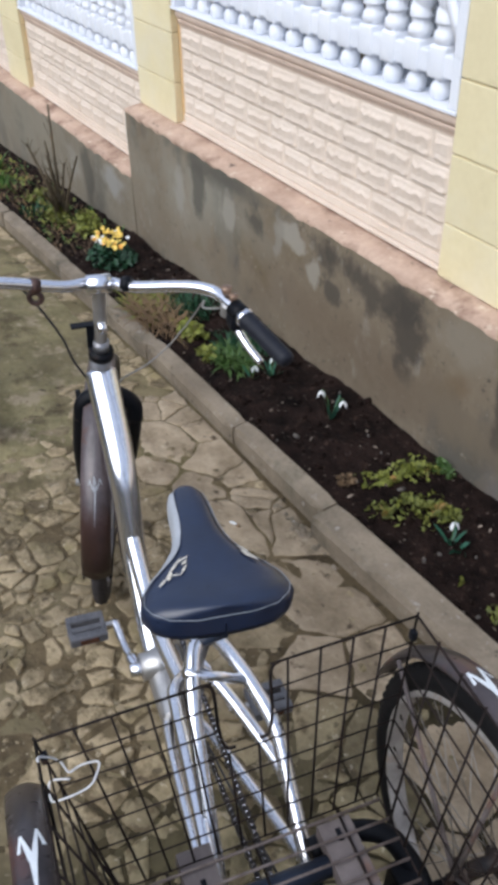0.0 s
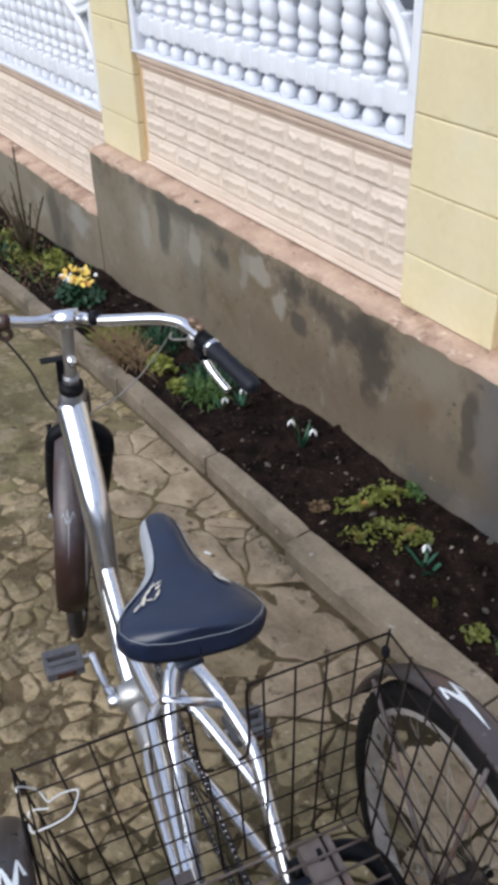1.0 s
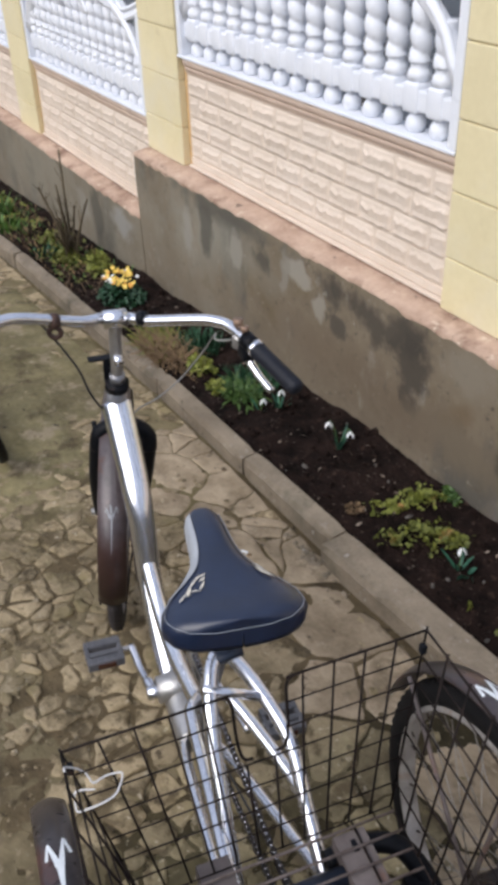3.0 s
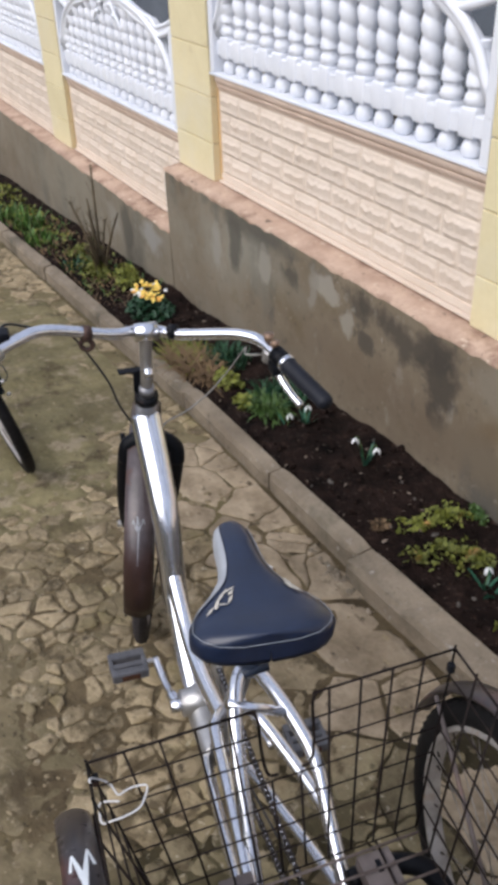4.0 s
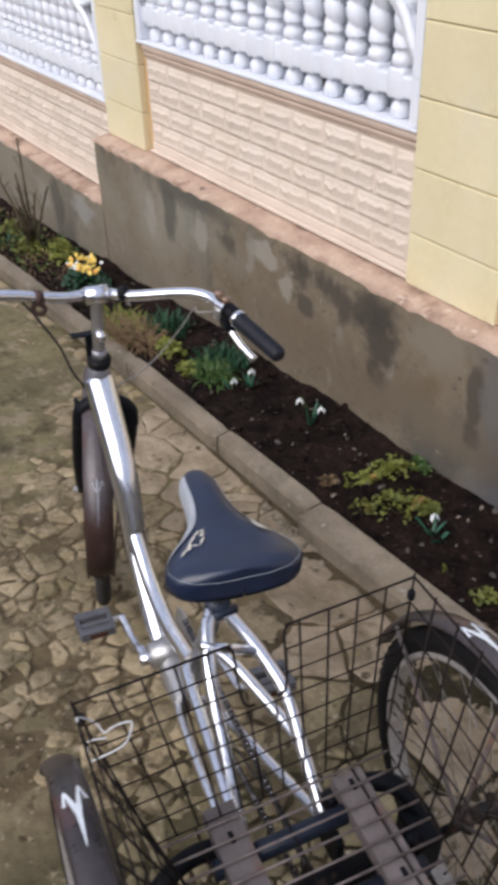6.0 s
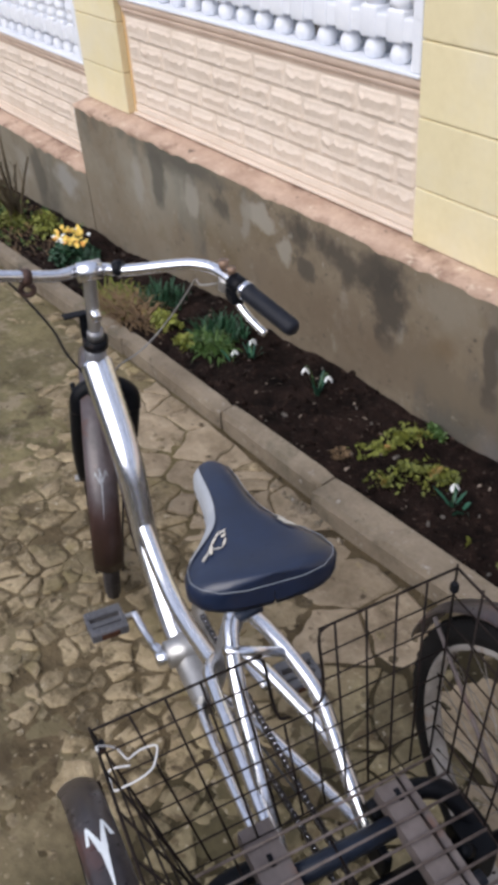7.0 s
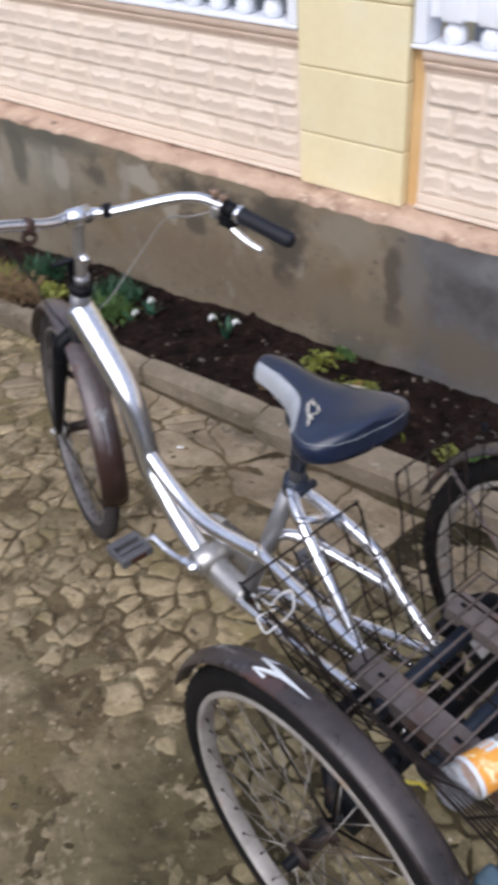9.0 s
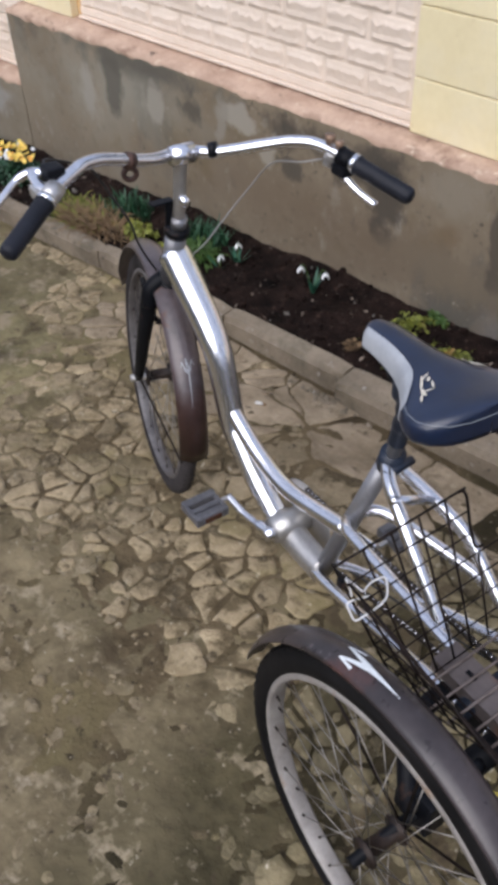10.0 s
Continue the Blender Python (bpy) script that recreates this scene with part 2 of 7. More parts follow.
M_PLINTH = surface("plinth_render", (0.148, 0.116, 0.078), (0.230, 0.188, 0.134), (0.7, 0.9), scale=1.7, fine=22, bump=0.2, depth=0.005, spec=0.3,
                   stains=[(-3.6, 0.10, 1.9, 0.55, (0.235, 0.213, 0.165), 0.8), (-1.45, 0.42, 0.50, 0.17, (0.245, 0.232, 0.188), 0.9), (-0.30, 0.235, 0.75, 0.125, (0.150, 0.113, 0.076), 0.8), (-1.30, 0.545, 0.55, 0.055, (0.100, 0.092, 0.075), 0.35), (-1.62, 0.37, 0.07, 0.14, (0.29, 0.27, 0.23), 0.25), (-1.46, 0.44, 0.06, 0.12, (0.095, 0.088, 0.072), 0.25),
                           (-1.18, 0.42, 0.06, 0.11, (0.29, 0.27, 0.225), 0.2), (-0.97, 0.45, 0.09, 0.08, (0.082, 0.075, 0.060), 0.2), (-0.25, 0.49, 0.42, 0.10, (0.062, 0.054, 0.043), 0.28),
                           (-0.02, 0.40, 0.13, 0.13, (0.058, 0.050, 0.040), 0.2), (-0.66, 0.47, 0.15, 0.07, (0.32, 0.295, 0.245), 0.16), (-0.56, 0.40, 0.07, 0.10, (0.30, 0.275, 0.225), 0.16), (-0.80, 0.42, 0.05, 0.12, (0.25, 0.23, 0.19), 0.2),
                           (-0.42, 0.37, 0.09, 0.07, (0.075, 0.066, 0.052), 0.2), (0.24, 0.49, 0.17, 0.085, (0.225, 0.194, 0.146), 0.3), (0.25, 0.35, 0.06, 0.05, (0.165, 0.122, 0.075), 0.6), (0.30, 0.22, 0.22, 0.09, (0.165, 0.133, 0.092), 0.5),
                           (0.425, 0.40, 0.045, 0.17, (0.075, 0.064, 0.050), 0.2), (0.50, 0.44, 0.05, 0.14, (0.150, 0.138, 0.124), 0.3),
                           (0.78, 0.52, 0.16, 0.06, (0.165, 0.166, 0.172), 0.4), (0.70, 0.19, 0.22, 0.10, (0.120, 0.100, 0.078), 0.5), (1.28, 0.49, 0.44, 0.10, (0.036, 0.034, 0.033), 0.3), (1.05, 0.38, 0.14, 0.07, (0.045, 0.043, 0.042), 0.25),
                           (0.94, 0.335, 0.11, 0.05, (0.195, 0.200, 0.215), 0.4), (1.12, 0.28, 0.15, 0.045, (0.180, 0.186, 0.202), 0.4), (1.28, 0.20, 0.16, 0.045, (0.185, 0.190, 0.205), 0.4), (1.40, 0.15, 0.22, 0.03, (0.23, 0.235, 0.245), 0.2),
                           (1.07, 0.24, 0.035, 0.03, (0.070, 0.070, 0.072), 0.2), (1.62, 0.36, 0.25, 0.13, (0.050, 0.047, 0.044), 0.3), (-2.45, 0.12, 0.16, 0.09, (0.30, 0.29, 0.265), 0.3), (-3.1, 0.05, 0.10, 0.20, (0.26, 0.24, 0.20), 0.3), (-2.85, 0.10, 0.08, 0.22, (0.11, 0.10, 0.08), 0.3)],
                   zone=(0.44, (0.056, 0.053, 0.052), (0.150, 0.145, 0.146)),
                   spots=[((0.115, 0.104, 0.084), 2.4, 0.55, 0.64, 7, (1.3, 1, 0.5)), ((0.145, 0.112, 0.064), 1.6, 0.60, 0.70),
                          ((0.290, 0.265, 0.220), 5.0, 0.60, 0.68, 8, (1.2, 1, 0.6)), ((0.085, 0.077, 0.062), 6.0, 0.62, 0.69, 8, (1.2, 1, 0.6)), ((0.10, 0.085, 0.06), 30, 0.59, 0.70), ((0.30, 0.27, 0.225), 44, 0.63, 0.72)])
M_LEDGE = surface("ledge_mortar", (0.36, 0.24, 0.175), (0.56, 0.41, 0.31), (0.8, 0.95), scale=5, fine=60, bump=0.3, depth=0.006,
                  spots=[((0.25, 0.155, 0.11), 6, 0.54, 0.68), ((0.64, 0.52, 0.40), 18, 0.60, 0.72), ((0.13, 0.09, 0.07), 26, 0.62, 0.70)])
M_YELLOW = surface("yellow_paint", (0.70, 0.61, 0.37), (0.79, 0.70, 0.45), (0.6, 0.75), scale=2.5, fine=40, bump=0.1, depth=0.002, per_piece=0.03,
                   spots=[((0.74, 0.68, 0.52), 2.0, 0.52, 0.8), ((0.60, 0.50, 0.30), 9, 0.62, 0.78)])
M_JOINT = surface("yellow_joint", (0.50, 0.41, 0.24), (0.64, 0.55, 0.35), (0.7, 0.85), scale=6, fine=60, bump=0.2, depth=0.003)
M_OCHRE = surface("ochre_strip", (0.56, 0.35, 0.15), (0.67, 0.45, 0.22), (0.6, 0.8), scale=3, fine=40, bump=0.1, depth=0.003,
                  spots=[((0.38, 0.22, 0.11), 5, 0.55, 0.70)])
M_PANEL = surface("peach_panel", (0.66, 0.555, 0.455), (0.75, 0.645, 0.545), (0.65, 0.85), scale=4, fine=60, bump=0.3, depth=0.004, per_piece=0.04,
                  spots=[((0.62, 0.50, 0.40), 9, 0.60, 0.76)])
M_RAIL = surface("rose_rail", (0.56, 0.43, 0.345), (0.68, 0.545, 0.445), (0.65, 0.85), scale=5, fine=60, bump=0.15, depth=0.003,
                 spots=[((0.42, 0.31, 0.245), 6, 0.58, 0.74)])
M_WHITE = surface("white_paint", (0.75, 0.78, 0.84), (0.83, 0.85, 0.89), (0.4, 0.6), scale=5, fine=60, bump=0.08, depth=0.002, spots=[((0.60, 0.62, 0.66), 14, 0.64, 0.76)])
# ---- ground, bed, kerb ----
def path_z(x, y):
    return ground_z(x, y) + 0.012 * noise.noise((x * 1.7, y * 1.7, 0.3)) + 0.004 * noise.noise((x * 9, y * 9, 2.0)) - 0.004


def build_ground():
    bm = bmesh.new()
    xs = [-400, -150, -60, -30, -16] + list(np.linspace(-12, 6, 150)) + [8, 16, 40, 150, 400]
    ys = [-400, -120, -40, -15, -8] + list(np.linspace(-5, -0.62, 44)) + [-0.57, -0.50, 0.10, 0.45, 1.5, 4, 15, 60, 400]
    rows = []
    for x in xs:
        row = []
        for y in ys:
            z = ground_z(max(-16, min(8, x)), y)
            if -5 <= y <= -0.6 and -12 <= x <= 6:
                z = path_z(x, y)
            else:
                z -= 0.01
            if y > -0.56:
                z -= 0.10
            row.append(bm.verts.new((x, y, z)))
        rows.append(row)
    for a, b in zip(rows, rows[1:]):
        for j in range(len(ys) - 1):
            bm.faces.new((a[j], b[j], b[j + 1], a[j + 1]))
    finish(bm)
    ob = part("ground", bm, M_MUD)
    return tagged(ob, "muddy olive-brown garden path earth between stones", "ground", kind="structure")


GROUND = build_ground()
KERB_FRONT, KERB_BACK, WALL_FACE = -0.585, -0.520, -0.085


def soil_z(x, y):
    k = (y - KERB_BACK) / (WALL_FACE - KERB_BACK)
    base = ground_z(x) + 0.050 + 0.006 * k
    return base + 0.022 * noise.noise((x * 4, y * 4, 1.0)) + 0.012 * noise.noise((x * 14, y * 14, 3.0)) + 0.006 * noise.noise((x * 40, y * 40, 5.0))


def build_bed():
    bm = bmesh.new()
    grid(bm, 560, 26, lambda s, t: (lambda x, y: (x, y, soil_z(x, y)))(-9 + 13 * s, KERB_BACK - 0.01 + (WALL_FACE + 0.05 - KERB_BACK) * t))
    finish(bm)
    ob = part("flower_bed", bm, M_SOIL)
    return tagged(ob, "narrow bed of dark damp crumbly soil along the wall", "flower bed", kind="structure")


build_bed()


def build_clods():
    rng = random.Random(4)
    bm = bmesh.new()
    for i in range(900):
        x, y = rng.uniform(-3.2, 2.4), rng.uniform(KERB_BACK + 0.01, WALL_FACE - 0.01)
        r = rng.choice((0.006, 0.008, 0.01, 0.014, 0.02)) * rng.uniform(0.6, 1.1)
        m = Matrix.Translation((x, y, soil_z(x, y) + r * 0.25)) @ Euler([rng.uniform(0, 6) for _ in range(3)]).to_matrix().to_4x4() @ Matrix.Diagonal((r, r * rng.uniform(0.6, 1), r * rng.uniform(0.5, 0.8), 1))
        bmesh.ops.create_icosphere(bm, subdivisions=1, radius=1.0, matrix=m)
    me = to_mesh("soil_clods", bm, M_SOIL, False)
    ob = new("soil_clods", me)
    return tagged(ob, "small dark clods of earth scattered over the bed", "soil", kind="stuff")


build_clods()


def build_kerb():
    """Garden kerb stones laid end to end, a little out of line, one joint broken open."""
    rng = random.Random(11)
    kerb = empty("kerb", Matrix(), "weathered grey concrete garden kerb beside the bed", "kerb", kind="structure")
    cuts = [-9.0, -8.0, -7.0, -6.0, -5.0, -4.0, -3.02, -2.05, -1.02, -0.30, 0.245, 1.02, 2.02, 3.02, 4.0]
    for a, b in zip(cuts, cuts[1:]):
        bm = bmesh.new()
        n = max(6, int((b - a) / 0.05))
        dy, dz, tilt = rng.uniform(-0.006, 0.006), rng.uniform(-0.006, 0.004), rng.uniform(-0.01, 0.01)
        rings = []
        for i in range(n + 1):
            x = a + 0.004 + (b - a - 0.008) * i / n
            g = ground_z(x)
            end = 0.006 if i in (0, n) else 0.0
            chip = max(0, noise.noise((x * 9, 7.7, 0.1)) - 0.25) * 0.03
            w = 0.003 * noise.noise((x * 6, 1.1, 0.4))
            if x > 0.245:
                # the stones past the broken joint lie further out and are turned a little
                front, back = -0.622 + 0.055 * min(1.0, x - 0.245), -0.508 + 0.03 * min(1.0, x - 0.245)
            else:
                front, back = KERB_FRONT + 0.008, KERB_BACK + 0.014
            pr = [(front + end, -0.06), (front + w + end, 0.055 - end), (front + 0.010 + chip + w, 0.076 - chip - end),
                  (back - 0.012, 0.081 - end), (back - 0.002 - end, 0.070 - end), (back - end, -0.06)]
            rings.append([bm.verts.new((x, y + dy, g + z + dz + tilt * (i / n - 0.5))) for y, z in pr])
        for r0, r1 in zip(rings, rings[1:]):
            for k in range(len(r0) - 1):
                bm.faces.new((r0[k], r1[k], r1[k + 1], r0[k + 1]))
        bm.faces.new(rings[0])
        bm.faces.new(rings[-1][::-1])
        finish(bm, False)
        part("kerb_stone", bm, M_KERB, kerb)
    return kerb


build_kerb()


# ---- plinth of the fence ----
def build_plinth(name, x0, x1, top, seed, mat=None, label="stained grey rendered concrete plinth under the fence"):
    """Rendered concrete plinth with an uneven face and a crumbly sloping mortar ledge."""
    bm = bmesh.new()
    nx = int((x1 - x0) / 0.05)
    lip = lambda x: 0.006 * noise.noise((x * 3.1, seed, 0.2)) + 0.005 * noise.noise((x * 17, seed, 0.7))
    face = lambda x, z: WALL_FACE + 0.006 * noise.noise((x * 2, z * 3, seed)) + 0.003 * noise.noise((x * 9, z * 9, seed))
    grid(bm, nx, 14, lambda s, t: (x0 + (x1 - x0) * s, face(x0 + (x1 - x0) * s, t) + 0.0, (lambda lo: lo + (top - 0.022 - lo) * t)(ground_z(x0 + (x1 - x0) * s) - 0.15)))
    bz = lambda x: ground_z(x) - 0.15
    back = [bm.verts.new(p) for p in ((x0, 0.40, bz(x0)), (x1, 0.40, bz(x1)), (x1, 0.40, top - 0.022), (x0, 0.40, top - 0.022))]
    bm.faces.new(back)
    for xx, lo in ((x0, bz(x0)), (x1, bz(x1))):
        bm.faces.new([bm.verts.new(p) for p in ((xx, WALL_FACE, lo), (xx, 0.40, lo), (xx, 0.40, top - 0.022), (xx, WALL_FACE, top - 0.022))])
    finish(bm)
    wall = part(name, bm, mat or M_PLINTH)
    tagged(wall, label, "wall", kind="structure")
    bm = bmesh.new()
    ny = 8
    def top_at(s, t):
        x = x0 + (x1 - x0) * s
        y = WALL_FACE - 0.006 - abs(lip(x)) + (0.42 - WALL_FACE) * max(0.0, (t - 0.12) / 0.88)
        z = top - 0.016 + 0.018 * min(1, max(0, (y - WALL_FACE) / 0.10)) + 0.004 * noise.noise((x * 8, y * 9, seed)) + 0.003 * noise.noise((x * 25, y * 25, seed))
        if t < 0.10:
            z -= 0.022 + abs(lip(x)) * 1.2
            y += 0.012
        return (x, y, z)
    grid(bm, nx * 2, ny, top_at)
    finish(bm)
    part("ledge", bm, M_LEDGE, wall, "crumbling pinkish mortar ledge")
    return wall


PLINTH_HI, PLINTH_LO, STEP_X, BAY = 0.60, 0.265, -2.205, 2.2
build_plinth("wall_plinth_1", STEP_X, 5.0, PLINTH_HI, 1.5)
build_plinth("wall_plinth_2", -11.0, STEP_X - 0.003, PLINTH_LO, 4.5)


# ---- fence: pillars, panels, balustrades ----
def build_pillar(x, z0, first=0.172, courses=4):
    p = empty("fence_pillar", pose(x, 0, z0), "pale yellow painted block pillar standing on the plinth", "pillar", "pillars of the fence")
    bm = bmesh.new()
    box(bm, (0.006, 0.008, -0.01), (0.384, 0.382, first + courses * 0.205))
    part("core", bm, M_JOINT, p)
    z = 0.0
    for k in range(courses + 1):
        h = first if k == 0 else 0.205
        bm = bmesh.new()
        box(bm, (0, 0, z + (0.0 if k == 0 else 0.0022)), (0.39, 0.39, z + h - 0.0022), 0.004)
        for v in bm.verts:
            if v.co.y < 0.2:
                v.co.y += 0.0025 * noise.noise((v.co.x * 8 + x, v.co.z * 8, z0))
        finish(bm, False)
        part("block", bm, M_YELLOW, p)
        z += h
    bm = bmesh.new()
    box(bm, (-0.025, -0.025, z), (0.415, 0.415, z + 0.028), 0.006)
    bmesh.ops.create_cone(bm, segments=4, radius1=0.30, radius2=0.03, depth=0.09, matrix=Matrix.Translation((0.195, 0.195, z + 0.072)) @ Matrix.Rotation(radians(45), 4, 'Z'))
    part("cap", bm, M_CAP, p, "brown sheet cap")
    # ochre filler strip that holds the panel
    for a, b in ((0.391, 0.432),):
        bm = bmesh.new()
        box(bm, (a, 0.034, -0.005), (b, 0.14, 0.478), 0.004)
        part("strip", bm, M_OCHRE, p, "ochre painted filler strip")
    return p


M_CAP = surface("cap_sheet", (0.30, 0.17, 0.10), (0.40, 0.25, 0.16), (0.4, 0.6), scale=5, fine=50, bump=0.1)


def relief_mesh(length, height, seed):
    """One cast stone of the panel: a wavy crest under the top margin, a split face, and a wavy lower lip with a sharp drop to the joint."""
    bm = bmesh.new()
    nx = max(12, int(30 * length / 0.18))
    # (height, proudness, how much the wave moves this line)
    prof = [(0.0, 0.000, 0), (0.07, 0.0005, 0), (0.13, 0.0120, 0.5), (0.22, 0.0105, 1.0), (0.30, 0.0076, 0.8), (0.38, 0.0084, 0.6), (0.46, 0.0092, 0.5), (0.54, 0.0096, 0.5), (0.64, 0.0118, 1.0), (0.70, 0.0128, 1.0), (0.755, 0.0062, 1.0), (0.88, 0.0050, 0.2), (0.96, 0.0042, 0), (1.0, 0.0, 0)]
    rows = []
    for i in range(nx + 1):
        s = i / nx
        edge = min(s, 1 - s) * length
        rim = min(1.0, 0.02 + edge / 0.012)
        row = []
        for t, d, k in prof:
            low = t < 0.45
            wave = 0.036 * math.sin(s * length * (84 + 14 * (seed % 3)) + seed * 2.1 + (0 if low else 1.9)) + 0.13 * noise.noise((s * length * 38, seed * 1.7, 0.5 if low else 3.5)) + 0.07 * noise.noise((s * length * 105, seed * 2.3, 0.5 if low else 3.5))
            d = d + (0.0026 * noise.noise((s * length * 60 + seed * 3.1, t * 6, 1.0)) + 0.0018 * noise.noise((s * length * 130 + seed, t * 12, 4.0)) if 0.1 < t < 0.74 else 0)
            zz = t + k * wave * (0.55 if low else 1.0)
            if t == 0.13:
                zz = max(0.085, zz)
            row.append(bm.verts.new((s * length, -0.0005 - (0.80 + 0.05 * (seed % 4)) * max(0.0, d) * rim, zz * height)))
        rows.append(row)
    for a, b in zip(rows, rows[1:]):
        for k in range(len(prof) - 1):
            bm.faces.new((a[k], b[k], b[k + 1], a[k + 1]))
    finish(bm)
    for face in bm.faces:
        if face.normal.y > 0.2:
            face.normal_flip()
    return to_mesh("cast_stone", bm, M_PANEL, True)


ROW_H, STONE_L = 0.089, 0.183
RELIEF = [relief_mesh(STONE_L - 0.010, ROW_H - 0.003, s) for s in range(6)]
RELIEF_HALF = [relief_mesh(STONE_L / 2 - 0.010, ROW_H - 0.003, 7 + s) for s in range(2)]


def build_panel(x, z0, width=1.726):
    """Cast panel between two pillars: foot moulding, four rows of split stones, top rail."""
    p = empty("fence_panel", pose(x, 0.030, z0), "peach cast concrete fence panel with split-stone relief", "fence panel", "panels of the fence")
    bm = bmesh.new()
    box(bm, (0, -0.003, -0.005), (width, 0.05, 0.42))
    part("slab", bm, M_PANEL, p)
    bm = bmesh.new()
    for lo, hi, d in ((0.008, 0.018, 0.024), (0.023, 0.049, 0.010)):
        box(bm, (0.002, -d, lo), (width - 0.002, 0.01, hi), 0.002)
    part("foot_moulding", bm, M_PANEL, p)
    bm = bmesh.new()
    prof = [(0.06, 0.412), (-0.005, 0.412), (-0.007, 0.420), (-0.012, 0.428), (-0.014, 0.436), (-0.011, 0.440), (-0.016, 0.445), (-0.021, 0.452), (-0.023, 0.461), (-0.022, 0.470), (-0.018, 0.476), (0.06, 0.476)]
    ends = [[bm.verts.new((xx, y, z)) for y, z in prof] for xx in (-0.002, width + 0.002)]
    for i in range(len(prof)):
        j = (i + 1) % len(prof)
        bm.faces.new((ends[0][i], ends[0][j], ends[1][j], ends[1][i]))
    bm.faces.new(ends[0])
    bm.faces.new(ends[1][::-1])
    finish(bm, False)
    part("top_rail", bm, M_RAIL, p, "rose-brown moulded rail")
    rng = random.Random(int(x * 100))
    for r in range(4):
        z = 0.052 + r * ROW_H
        at = 0.012
        k = 0
        while at < width - 0.05:
            half = (r % 2 == 0 and k == 0) or at + STONE_L > width
            mesh = rng.choice(RELIEF_HALF if half else RELIEF)
            shared("cast_stone", mesh, p, Matrix.Translation((at, -0.001, z)))
            at += STONE_L / 2 if half else STONE_L
            k += 1
    return p


def arch_h(s):
    """Height of the arch rib above the sill, s from 0 to 1 across the bay."""
    k = abs(2 * s - 1)
    return 0.14 + 0.36 * math.sqrt(max(0.0, 1 - min(1, k / 0.97) ** 2.3))


def baluster_mesh(h):
    """Turned foot, square block, then a twisted shaft up to h."""
    bm = bmesh.new()
    lathe(bm, [(0.018, 0.0), (0.027, 0.006), (0.032, 0.018), (0.032, 0.032), (0.027, 0.046), (0.018, 0.056), (0.018, 0.078)], 14)
    box(bm, (-0.034, -0.034, 0.060), (0.034, 0.034, 0.149), 0.009)
    lathe(bm, [(0.026, 0.147), (0.035, 0.157), (0.037, 0.168), (0.034, 0.181), (0.027, 0.189), (0.029, 0.196), (0.027, 0.202)], 16)
    z, rings, seg = 0.199, [], 20
    n = max(2, int((h - z) / 0.0045))
    for i in range(n + 1):
        zz = z + (h - z) * i / n
        ring = []
        for k in range(seg):
            a = 2 * math.pi * k / seg
            r = 0.0255 + 0.0105 * abs(math.cos((a + zz * 98) / 2)) ** 0.6
            if i == 0:
                r = 0.024
            ring.append(bm.verts.new((r * math.cos(a), r * math.sin(a), zz)))
        rings.append(ring)
    for a, b in zip(rings, rings[1:]):
        for k in range(seg):
            bm.faces.new((a[k], a[(k + 1) % seg], b[(k + 1) % seg], b[k]))
    bm.faces.new(rings[-1])
    finish(bm)
    me = to_mesh("baluster", bm, M_WHITE)
    return me


N_BAL, BAL_W, BAL_STEP, BAL_FIRST = 15, 1.80, 0.1116, 0.107
BALUSTERS = [baluster_mesh(arch_h((BAL_FIRST + BAL_STEP * i) / BAL_W) + 0.01) for i in range(N_BAL)]


